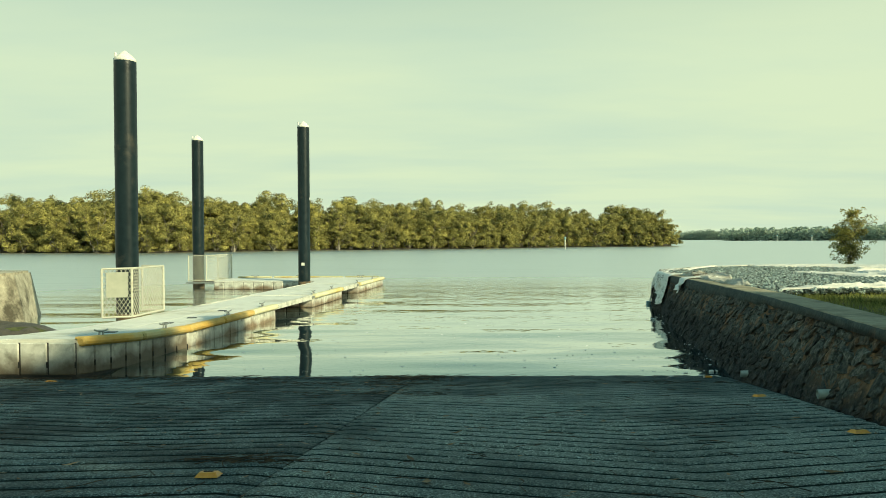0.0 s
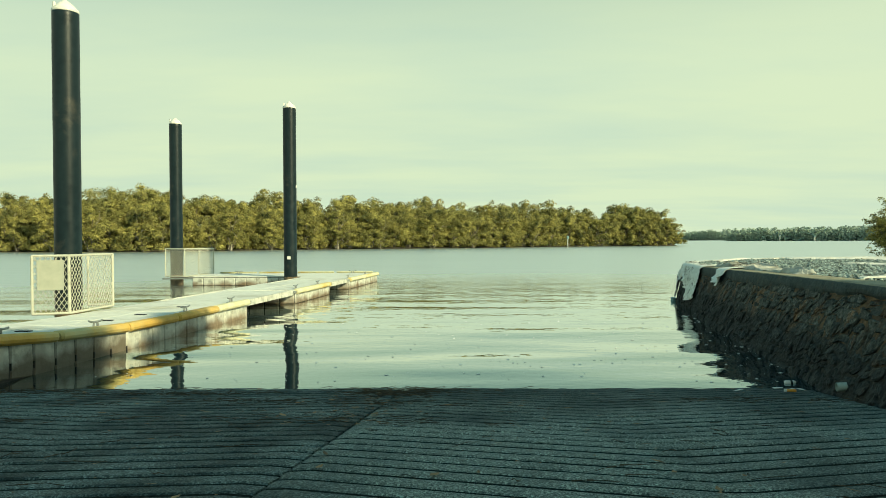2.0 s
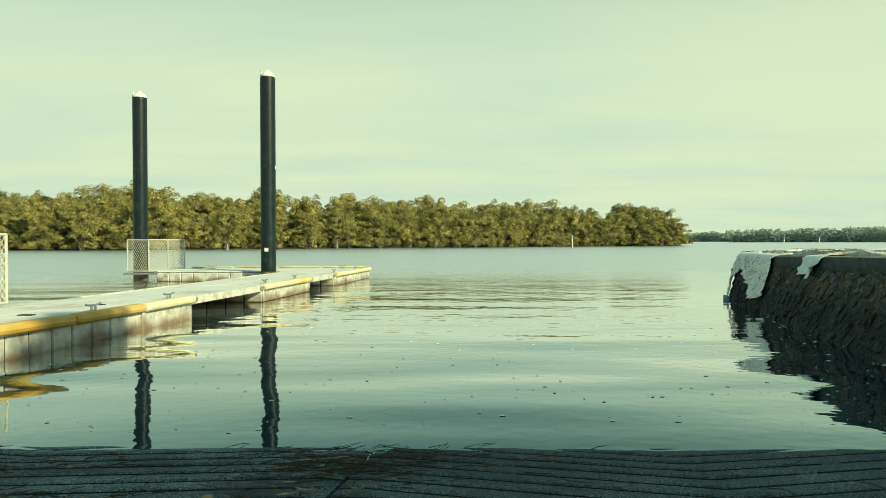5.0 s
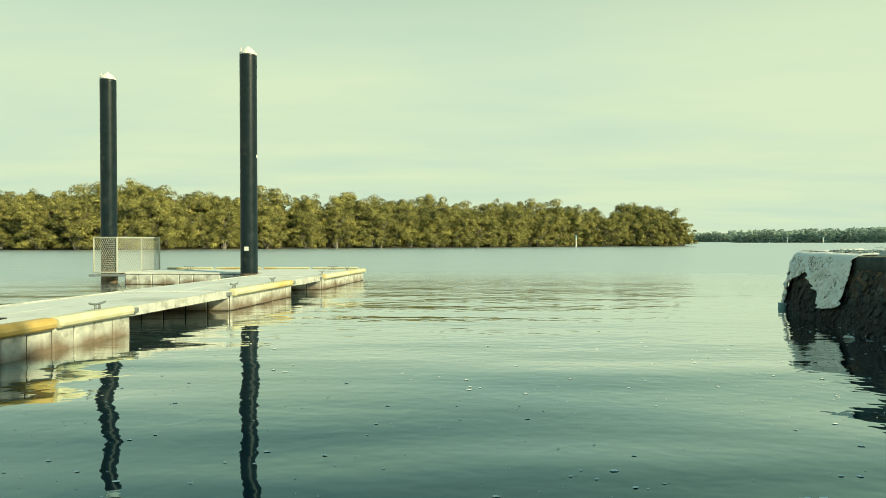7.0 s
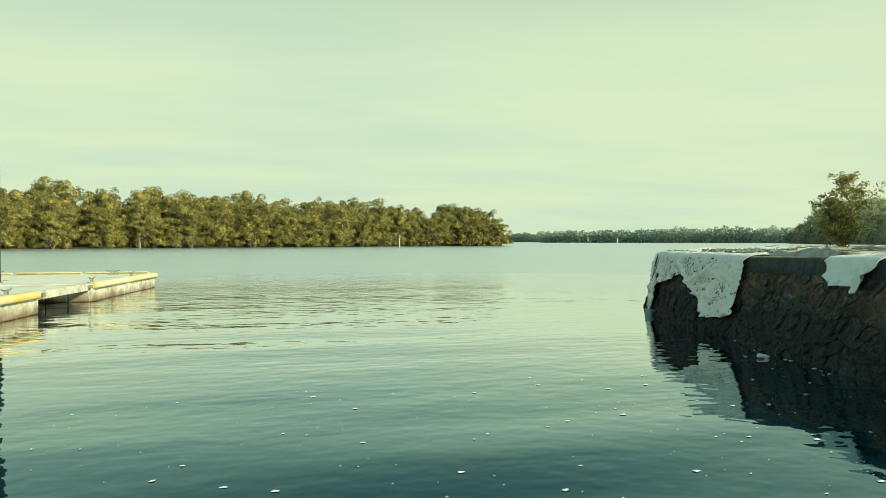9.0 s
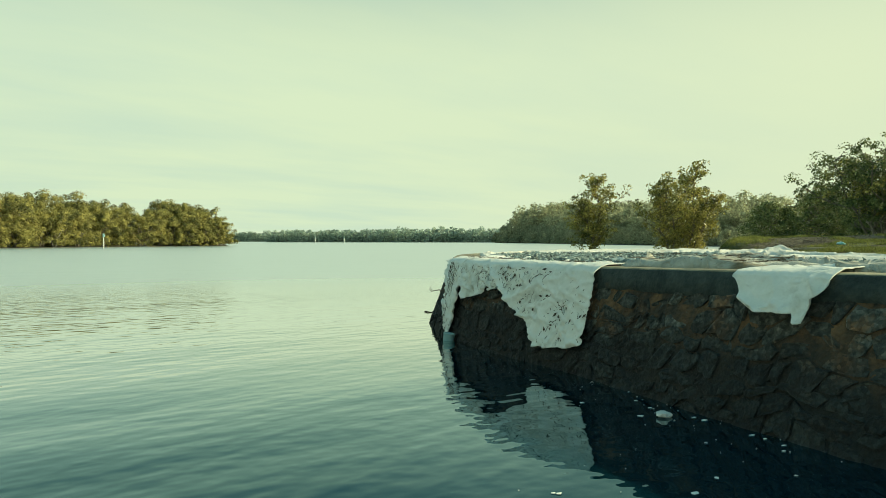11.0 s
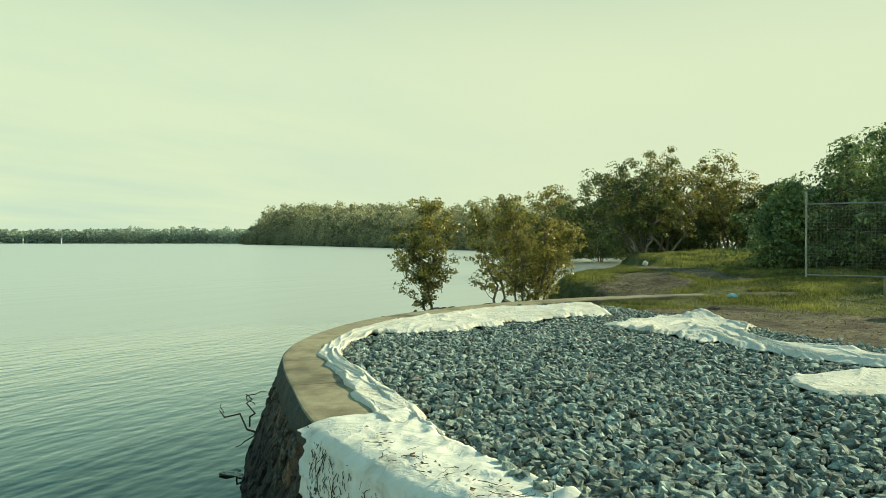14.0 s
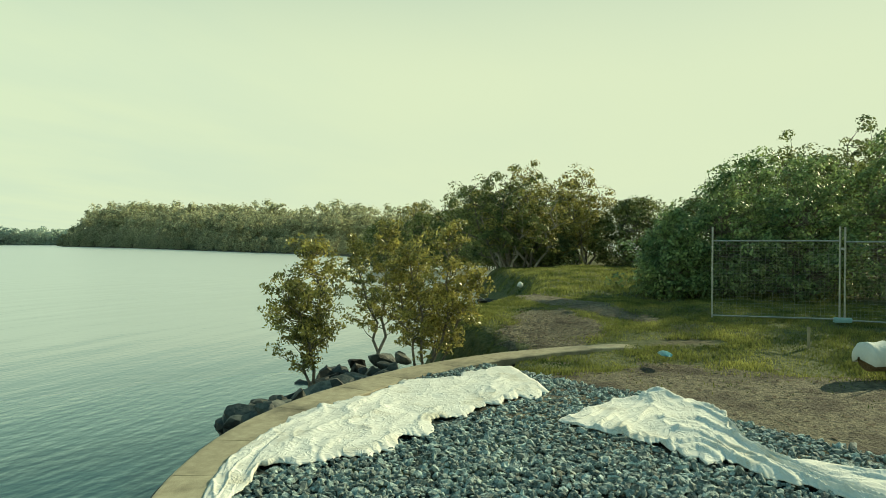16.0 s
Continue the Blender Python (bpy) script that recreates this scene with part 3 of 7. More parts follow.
WALL_N = np.stack([-WALL_T[:, 1], WALL_T[:, 0]], 1)      # outwards, to the water
CAP_W = WALL[:, 4]


def wall_at(s):
    """Top point, outward normal, height and batter at the length s."""
    k = min(max(s / 0.1, 0), len(WALL) - 1.001)
    i, f = int(k), k - int(k)
    p = WALL[i] * (1 - f) + WALL[i + 1] * f
    n = WALL_N[i] * (1 - f) + WALL_N[i + 1] * f
    return p[:2], n / np.hypot(*n), p[2], p[3]


def cap_width(s):
    return float(np.interp(s, WALL_S, CAP_W))


def face_point(s, z, out=0.0):
    p, n, top, bat = wall_at(s)
    q = p + n * (bat * (top - z) / 1.1 + out)
    return (q[0], q[1], z)


def s_of_y(y):
    """Length along the wall's straight run at which it passes y."""
    k = int(np.argmax(WALL[:, 1] >= y))
    return WALL_S[k]


inner = WALL[:, :2] - WALL_N * np.where(WALL[:, 1] < 10.4, 0.02, 0.85)[:, None]
LAND = [tuple(p) for p in inner[::6] if not (p[0] > 16.3 and p[1] > 17.0)] + [(17.5, 23.3), (18.9, 24.8), (20.5, 26.0), (23, 26.6), (26, 26.8), (30, 26.8), (34, 27.4), (38, 29.0), (44, 31.8), (50, 33.4), (54.5, 33.6), (58, 31.2), (66, 32.5), (82, 36), (100, 42), (140, 50),
                                          (140, -70), (1.2, -70)]
LEFT_LAND = [(-10.2, -70), (-10.2, 6), (-10.0, 10), (-9.0, 12.4), (-7.9, 13.2), (-8.2, 14.6), (-10.6, 15.8), (-13, 18), (-20, 21), (-40, 22), (-70, 20), (-70, -70)]


def edge_distance(poly, X, Y):
    d = np.full(X.shape, 1e9)
    ins = np.zeros(X.shape, bool)
    n = len(poly)
    for i in range(n):
        (x0, y0), (x1, y1) = poly[i], poly[(i + 1) % n]
        dx, dy = x1 - x0, y1 - y0
        u = np.clip(((X - x0) * dx + (Y - y0) * dy) / (dx * dx + dy * dy + 1e-9), 0, 1)
        d = np.minimum(d, np.hypot(X - x0 - u * dx, Y - y0 - u * dy))
        if y0 != y1:
            c = ((y0 > Y) != (y1 > Y)) & (X < (x1 - x0) * (Y - y0) / (y1 - y0) + x0)
            ins ^= c
    return np.where(ins, d, -d)


def ground_height(X, Y):
    """Height of the land: the filled platform, the grassy bank behind it, the ramp's bed and the river bed."""
    d = edge_distance(LAND, X, Y)
    rise = np.clip((X - 17) / 5, 0, 1)
    flat = 1.03 + 0.42 * rise * rise * (3 - 2 * rise) + 0.10 * np.clip((X - 24) / 20, 0, 1)
    flat = np.where(Y < 10.4, np.maximum(flat, 1.07 + 0.012 * (10.4 - np.maximum(Y, -5))), flat)
    flat = np.where(X > 62, 0.55, flat)
    mound = 0.24 * np.exp(-(((X - 42) / 7.0) ** 2 + ((Y - 23.5) / 3.2) ** 2))
    flat = flat + mound - 0.12 * np.exp(-(((X - 20.3) / 1.9) ** 2 + ((Y - 21.9) / 1.2) ** 2))
    width = np.where(X > 18, np.clip(1.6 + (X - 20) * 0.2, 1.6, 3.2), 0.5)
    width = np.where((X > 11) & (X <= 18) & (Y > 22), 1.5, width)
    width = np.where((X < 12) & (Y < 10.6), 0.30, width)
    k = np.clip(d / width, 0, 1)
    k = k * k * (3 - 2 * k)
    z = -1.1 + (flat + 1.1) * k
    dl = edge_distance(LEFT_LAND, X, Y)
    kl = np.clip(dl / 1.6, 0, 1)
    zl = -1.1 + (np.where(Y > 7.5, 0.17, 1.2) + 1.1) * kl * kl * (3 - 2 * kl)
    corridor = (X > -10.4) & (X < 3.4) & (Y < 11)
    zr = np.where(corridor, np.minimum(ramp_z(np.maximum(Y, -8)) - 0.22, 1.9), -1.1)
    return np.maximum(np.maximum(z, zl), zr)


def grid_mesh(name, xs, ys, zf, mat):
    X, Y = np.meshgrid(xs, ys)
    Z = zf(X, Y)
    nx, ny = len(xs), len(ys)
    verts = np.stack([X, Y, Z], -1).reshape(-1, 3)
    i = np.arange((ny - 1) * (nx - 1))
    a = (i // (nx - 1)) * nx + i % (nx - 1)
    faces = np.stack([a, a + 1, a + nx + 1, a + nx], 1)
    return mesh_from(name, verts.tolist(), faces.tolist(), mat, smooth=True)


water = new("water", mesh_from("water", [(-4600, -4600, 0), (4600, -4600, 0), (4600, 4600, 0), (-4600, 4600, 0)], [(0, 1, 2, 3)], M_WATER))
tagged(water, "calm green-grey river water with soft ripples", "water", kind="structure")


def rough_ground(X, Y):
    Z = ground_height(X, Y)
    R = np.vectorize(lambda x, y: fbm(x * 0.35, y * 0.35, 3.1, 4))(X, Y)
    land = np.clip(Z, 0, 1)
    amp = np.where(X > 20.5, 0.11, np.where(X > 15.5, 0.05, 0.02))
    return Z + R * amp * land


xs = np.unique(np.concatenate([np.arange(-70, -14, 2.0), np.arange(-14, 60, 0.5), np.arange(60, 141, 2.0)]))
ys = np.unique(np.concatenate([np.arange(-70, -8, 2.0), np.arange(-8, 46, 0.5), np.arange(46, 64, 2.0)]))
GX, GY = np.meshgrid(xs, ys)
GROUND = rough_ground(GX, GY)
ground = new("ground", grid_mesh("ground", xs, ys, lambda X, Y: GROUND, M_LAND))


def ground_at(X, Y):
    """Height of the ground sheet at arrays of places."""
    X, Y = np.asarray(X, float), np.asarray(Y, float)
    i = np.clip(np.searchsorted(xs, X) - 1, 0, len(xs) - 2)
    j = np.clip(np.searchsorted(ys, Y) - 1, 0, len(ys) - 2)
    u = (X - xs[i]) / (xs[i + 1] - xs[i])
    v = (Y - ys[j]) / (ys[j + 1] - ys[j])
    return (GROUND[j, i] * (1 - u) + GROUND[j, i + 1] * u) * (1 - v) + (GROUND[j + 1, i] * (1 - u) + GROUND[j + 1, i + 1] * u) * v


def within(poly, X, Y):
    c = np.zeros(np.shape(X), bool)
    for (x0, y0), (x1, y1) in zip(poly, poly[-1:] + poly[:-1]):
        if y0 != y1:
            c ^= ((y0 > Y) != (y1 > Y)) & (X < (x1 - x0) * (Y - y0) / (y1 - y0) + x0)
    return c


def wall_distance(X, Y):
    """Distance to the wall's top line and the signed distance outwards of it."""
    d = np.hypot(X[:, None] - WALL[None, ::3, 0], Y[:, None] - WALL[None, ::3, 1])
    k = d.argmin(1) * 3
    return d.min(1), CAP_W[k], (X - WALL[k, 0]) * WALL_N[k, 0] + (Y - WALL[k, 1]) * WALL_N[k, 1]
tagged(ground, "rough grassy river bank of sandy soil", "ground", kind="structure")


def joint_x(y):
    return -0.876 + (y - 8.55) * 0.065


def ramp_slab(name, left, right, chevron, seed, label, mat):
    """Ribbed concrete: chevron grooves pressed across the slab at a fifth of a metre, with worn, chipped rims."""
    pitch, rows, darkened = 0.2, [], []
    rp_ = random.Random(int(seed * 10))
    for k in range(int(16.5 / pitch)):
        w, dp = rp_.uniform(0.13, 0.20), rp_.uniform(0.6, 1.25)
        tilt = rp_.uniform(-0.004, 0.004)
        y = -5.5 + k * pitch
        for ph, dz, dark in ((0.0, -0.006, 0), (0.03, -0.016 * dp, 1), (0.06, -0.026 * dp, 1), (w - 0.05, -0.026 * dp, 1), (w - 0.008, -0.003 - 0.004 * dp, 0), (w + 0.05, 0.0, 0), (0.5, tilt * 0.4 - 0.001, 0), (0.8, tilt - 0.003, 0)):
            rows.append((y + ph * pitch, dz))
            darkened.append(dark)
    n = int((right(3) - left(3)) / 0.11)
    us = np.linspace(0, 1, n)
    ny = len(rows)
    X = np.stack([left(r[0]) + (right(r[0]) - left(r[0])) * us for r in rows])
    Y = np.array([r[0] for r in rows])[:, None] + chevron(X)
    coarse = np.vectorize(lambda x, y: fbm(x * 0.9, y * 0.9, seed, 3))(X, Y)
    chip = np.vectorize(lambda x, y: fbm(x * 4.2, y * 4.2, seed + 4, 3))(X, Y)
    Y = Y + 0.006 * coarse + 0.009 * chip
    D = np.array([r[1] for r in rows])[:, None] * np.clip(1.0 + 0.7 * coarse + 0.9 * chip, 0.35, 1.6)
    Z = ramp_z(Y) + D + 0.003 * coarse + 0.003 * chip
    edge = np.minimum(us, 1 - us)[None] * (right(3) - left(3))
    Z = Z - 0.014 * np.clip(1 - edge / 0.12, 0, 1) ** 2
    verts = np.stack([X, Y, Z], -1).reshape(-1, 3)
    i = np.arange((ny - 1) * (n - 1))
    a = (i // (n - 1)) * n + i % (n - 1)
    faces = np.stack([a, a + 1, a + n + 1, a + n], 1)
    ob = new(name, mesh_from(name, verts.tolist(), faces.tolist(), mat))
    # near-black on the groove faces, left off where they are worn shallow
    ob.data.materials.append(M_NEAR_BLACK)
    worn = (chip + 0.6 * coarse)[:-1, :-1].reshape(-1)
    slot = (np.array(darkened)[i // (n - 1)] == 1) & (worn > -0.70)
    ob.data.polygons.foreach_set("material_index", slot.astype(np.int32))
    so = ob.modifiers.new("thickness", "SOLIDIFY")
    so.thickness, so.offset = 0.16, -1
    return tagged(ob, label, "boat ramp", kind="structure")


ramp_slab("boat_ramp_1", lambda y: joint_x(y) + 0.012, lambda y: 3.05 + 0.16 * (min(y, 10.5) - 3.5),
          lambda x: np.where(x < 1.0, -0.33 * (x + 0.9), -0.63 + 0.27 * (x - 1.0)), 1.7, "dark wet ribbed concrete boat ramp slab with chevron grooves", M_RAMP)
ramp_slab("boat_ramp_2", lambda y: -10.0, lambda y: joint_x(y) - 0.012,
          lambda x: np.where(x > -3.0, -0.12 * (-0.9 - x), -0.25 + 0.22 * (-3.0 - x)), 5.2, "dark wet ribbed concrete boat ramp slab with leaf litter", M_RAMP_LEFT)


# ---- retaining wall ----
wall = thing("retaining_wall", (0, 0, 0), "curved battered rubble stone retaining wall with concrete coping", "wall", kind="structure")


def wall_core():
    """The mortar body behind the stones, from below the water to under the coping."""
    ss = WALL_S[::2]
    verts, faces = [], []
    zs = (-0.7, -0.25, 0.1, 0.45, 0.75)
    for s in ss:
        p, n, top, bat = wall_at(s)
        ring = [face_point(s, z, 0.002 + 0.012 * fbm(s * 2, z * 4, 9)) for z in zs]
        ring.append(face_point(s, top - 0.11, -0.01))
        q = p - n * (cap_width(s) - 0.02)
        ring.append((q[0], q[1], top - 0.11))
        ring.append((q[0], q[1], -0.7))
        verts += ring
    k = len(zs) + 3
    for i in range(len(ss) - 1):
        for j in range(k):
            a, b = i * k + j, i * k + (j + 1) % k
            faces.append((a, b, b + k, a + k))
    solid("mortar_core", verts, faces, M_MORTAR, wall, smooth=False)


wall_core()


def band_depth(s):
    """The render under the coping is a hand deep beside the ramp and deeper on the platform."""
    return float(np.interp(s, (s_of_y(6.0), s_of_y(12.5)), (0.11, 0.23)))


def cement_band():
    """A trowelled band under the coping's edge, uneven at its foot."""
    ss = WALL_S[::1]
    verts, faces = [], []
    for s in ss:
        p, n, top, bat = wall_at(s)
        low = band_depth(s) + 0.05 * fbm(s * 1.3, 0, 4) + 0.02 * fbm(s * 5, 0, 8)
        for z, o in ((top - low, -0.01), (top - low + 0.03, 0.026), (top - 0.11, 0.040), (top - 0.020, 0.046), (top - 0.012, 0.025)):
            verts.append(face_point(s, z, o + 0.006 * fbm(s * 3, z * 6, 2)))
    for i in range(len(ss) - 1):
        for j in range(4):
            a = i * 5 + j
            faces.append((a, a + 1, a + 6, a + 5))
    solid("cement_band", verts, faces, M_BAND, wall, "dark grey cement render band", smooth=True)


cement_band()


def coping_piece(s0, s1):
    """One length of cast coping with rounded arrises, open joints at its ends."""
    n = max(3, int((s1 - s0) / 0.15))
    verts, faces = [], []
    cw = cap_width((s0 + s1) / 2)
    prof = ((0.035, -0.06), (0.04, -0.02), (0.028, -0.004), (0.0, 0.0), (-cw + 0.02, 0.0), (-cw, -0.015), (-cw, -0.12), (0.0, -0.12))
    for i in range(n + 1):
        s = s0 + (s1 - s0) * i / n
        p, nn, top, bat = wall_at(s)
        for o, dz in prof:
            w = 0.006 * fbm(s * 2.2, o * 6, 1.3)
            q = p + nn * (o + w)
            verts.append((q[0], q[1], top + dz + 0.5 * w))
    k = len(prof)
    for i in range(n):
        for j in range(k):
            a, b = i * k + j, i * k + (j + 1) % k
            faces.append((a, b, b + k, a + k))
    faces.append(tuple(range(k))[::-1])
    faces.append(tuple(range(n * k, n * k + k)))
    return verts, faces


rng = random.Random(5)
s = 0.0
while s < WALL_S[-1] - 1.6:
    step = rng.uniform(1.5, 2.2) if s < s_of_y(16) else rng.uniform(0.95, 1.5)
    e = min(s + step, WALL_S[-1])
    v, f = coping_piece(s, e - 0.010)
    solid("coping_stone", v, f, M_CAP, wall)
    if e < WALL_S[-1] - 0.1:
        v, f = coping_piece(e - 0.0095, e - 0.0005)
        solid("joint_mortar", [(x, y, z - 0.003) for x, y, z in v], f, M_JOINT, wall, "pale mortar joint")
    s = e


def wall_stone(s0, s1, z0, z1, rg):
    """An irregular squared stone, domed and dented, in the face between two lengths and two heights."""
    outline = []
    cs, cz = (s0 + s1) / 2, (z0 + z1) / 2
    jit = lambda a: rg.uniform(-a, a)
    ws, wz = s1 - s0, z1 - z0
    def warp(a, c):
        return a + 0.14 * fbm(a * 1.9, c * 2.3, 21, 3) - 0.28 * (c - 0.4), c + 0.13 * fbm(a * 1.7, c * 2.1, 33, 3)
    for (u, w) in ((.06, .07), (.35, -.03), (.7, .02), (.95, .06), (1.03, .5), (.94, .94), (.65, 1.03), (.3, .98), (.05, .93), (-.03, .5)):
        a_, c_ = warp(s0 + ws * (u + jit(.09)), z0 + wz * (w + jit(.11)))
        outline.append((a_, min(c_, wall_at(a_)[2] - band_depth(a_) * 0.6)))
    cs, cz = sum(o[0] for o in outline) / len(outline), sum(o[1] for o in outline) / len(outline)
    dep = rg.uniform(0.004, 0.034)
    tilt_s, tilt_z = jit(0.14), jit(0.14)
    verts = []
    for scale, o in ((1.0, -0.02), (0.955, dep * 0.8), (0.70, dep)):
        for a, b in outline:
            q = cs + (a - cs) * scale, cz + (b - cz) * scale
            lift = 0 if o < 0 else tilt_s * (q[0] - cs) + tilt_z * (q[1] - cz) + jit(0.013)
            verts.append(face_point(q[0], q[1], o + lift))
    verts.append(face_point(cs, cz, dep + jit(0.008)))
    n = len(outline)
    faces = []
    for r in range(2):
        for i in range(n):
            a, b = r * n + i, r * n + (i + 1) % n
            faces.append((a, b, b + n, a + n))
    for i in range(n):
        faces.append((2 * n + i, 2 * n + (i + 1) % n, 3 * n))
    return verts, faces


def lay_stones():
    rg = random.Random(11)
    cells = []
    z = -0.22
    while z < 1.06:
        h = rg.uniform(0.10, 0.19)
        s = 1.0 + rg.uniform(0, 0.3)
        while s < WALL_S[-1] - 0.5:
            w = rg.uniform(0.16, 0.36) if rg.random() < 0.7 else rg.uniform(0.09, 0.16)
            top = wall_at(s + w / 2)[2]
            lo, hi = z + rg.uniform(-.025, .025), z + h + rg.uniform(-.025, .025)
            if lo < top - band_depth(s) - 0.03:
                cells.append((s + 0.006, s + w - 0.006, lo + 0.004, min(hi, top - band_depth(s) * 0.7) - 0.004))
            s += w
        z += h
    lo_s, hi_s = s_of_y(4.0), s_of_y(19.8)
    near = [c for c in cells if lo_s < c[0] < hi_s and c[2] > 0.02]
    near.sort(key=lambda c: -c[0])
    chosen = set(near[:295])
    V, F = [], []
    for c in cells:
        v, f = wall_stone(*c, rg)
        if c in chosen:
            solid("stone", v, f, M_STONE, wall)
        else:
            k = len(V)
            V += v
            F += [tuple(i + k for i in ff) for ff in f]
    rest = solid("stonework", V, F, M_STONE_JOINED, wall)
    tagged(rest, "smaller rubble stones set in mortar", kind="stuff")


# ---- platform fill ----
# the fill is heaped over the coping along part of the straight run
SPILL = np.interp(WALL[:, 1], (17.1, 17.6, 18.0, 18.8, 19.3, 19.9), (0.0, 0.30, 0.38, 0.33, 0.20, 0.0)) * (WALL[:, 0] < 8)
GRAVEL = [tuple(p) for p in (WALL[:, :2] - WALL_N * (CAP_W + 0.02 - SPILL)[:, None])[::4] if p[1] > 10.3 and (p[0] < 16.2 or p[1] > 22.3)]
GRAVEL += [(15.6, 20.9), (14.9, 19.6), (13.7, 18.4), (12.7, 17.0), (11.8, 15.0), (10.6, 12.8), (8.8, 11.0), (6.2, 10.3)]


def bed_height(x, y):
    """Top of the stone fill: a low heap that falls to the coping."""
    z = 1.055 + 0.035 * fbm(x * 0.5, y * 0.5, 7, 3) + min(max((15.5 - y) * 0.02, 0.0), 0.08)
    if x < 7.0 and 17.0 < y < 20.0:
        z = max(z, 1.10)
    return z


def platform_bed():
    b = bmesh.new()
    vs = [b.verts.new((x, y, 1.035)) for x, y in GRAVEL]
    b.faces.new(vs)
    bmesh.ops.triangulate(b, faces=b.faces)
    # Near-black: shade between the stones is put into its colour.
    ob = part("platform_bed", b, M_NEAR_BLACK)
    tagged(ob, "near-black bed sheet under the crushed rock fill", "ground", kind="structure")


platform_bed()


def lay_gravel():
    rg = np.random.default_rng(21)
    pts, sizes = [], []
    P = GRAVEL
    xs_, ys_ = [p[0] for p in P], [p[1] for p in P]
    step = 0.047
    for gx in np.arange(min(xs_), max(xs_), step):
        for gy in np.arange(min(ys_), max(ys_), step):
            x, y = gx + rg.uniform(-.042, .042), gy + rg.uniform(-.042, .042)
            if inside(P, x, y):
                s = 0.027 + 0.034 * rg.random() ** 2.0
                under = any(inside(c, x, y) for c in CLOTHS)
                pts.append((x, y, bed_height(x, y) + (rg.uniform(-0.05, -0.03) if under else rg.uniform(-0.022, 0.030))))
                sizes.append(s * 1.10)
    ob = scatter_rocks("crushed_rock", np.array(pts), sizes, M_GRAVEL, 3)
    tagged(ob, "blue-grey crushed rock fill spread behind the coping", "gravel", kind="stuff")


# ---- pontoon ----
AX = 0.111                                             # drift of the pontoon's edges in x for each metre in y
DECK_Z = 0.38


def right_x(y):
    return -5.62 + (y - 11.2) * AX


def left_x(y):
    return right_x(y) - 2.13


def beached(y):
    """How far the first float is lifted where it rides up on the ramp."""
    return float(np.interp(y, (8.1, 9.77, 11.4, 12.9), (0.265, 0.105, 0.02, 0.0)))


def lift_front(body):
    for o in body.children:
        for v in o.data.vertices:
            v.co.z += beached(v.co.y)


def hull_side(parent, pts, z0, z1, spacing, mat=None):
    """Fluted plastic float walls: upright ribs and a tide band along a line of plan points."""
    for (x0, y0), (x1, y1) in zip(pts, pts[1:]):
        a, c = Vector((x0, y0, 0)), Vector((x1, y1, 0))
        d = c - a
        ln = d.length
        d.normalize()
        nrm = Vector((d.y, -d.x, 0))
        k = max(1, round(ln / spacing))
        for i in range(k):
            u0, u1 = ln * i / k + 0.006, ln * (i + 1) / k - 0.006
            b = bmesh.new()
            prof = ((0.0, z1 - 0.015), (0.022, z1 - 0.04), (0.026, z0 + 0.14), (0.018, z0 + 0.02), (0.0, z0))
            rows = []
            for u, w in ((u0, 0.0), (u0 + 0.02, 1.0), (u1 - 0.02, 1.0), (u1, 0.0)):
                rows.append([b.verts.new(a + d * u + nrm * (o * w - 0.004) + Vector((0, 0, z))) for o, z in prof])
            for p, q in zip(rows, rows[1:]):
                for j in range(len(prof) - 1):
                    b.faces.new((p[j], q[j], q[j + 1], p[j + 1]))
            part("float_panel", b, mat or M_HULL, parent, smooth=False)
            if mat is None:
                continue
            slot = box_bm((0.020, 0.016, 0.09), (0, 0, max(z0, -0.08) + 0.08), 0.003)
            bmesh.ops.transform(slot, matrix=Matrix.Translation(a + d * (u1 + 0.006) + nrm * 0.024) @ Matrix.Rotation(math.atan2(d.y, d.x), 4, "Z"), verts=slot.verts)
            part("float_slot", slot, M_DARK, parent, "dark slot between float panels")


def deck_plates(parent, y0, y1, xl, xr, z, nx=2, step=1.0):
    """Moulded deck tiles with open joints."""
    k = max(1, round((y1 - y0) / step))
    for i in range(k):
        a, c = y0 + (y1 - y0) * i / k + 0.008, y0 + (y1 - y0) * (i + 1) / k - 0.008
        for j in range(nx):
            f0, f1 = j / nx, (j + 1) / nx
            def px(y, f):
                return xl(y) + (xr(y) - xl(y)) * f
            poly = [(px(a, f0) + 0.006, a), (px(a, f1) - 0.006, a), (px(c, f1) - 0.006, c), (px(c, f0) + 0.006, c)]
            part("deck_tile", prism(poly, z - 0.045, z, 0.006), M_DECK, parent)


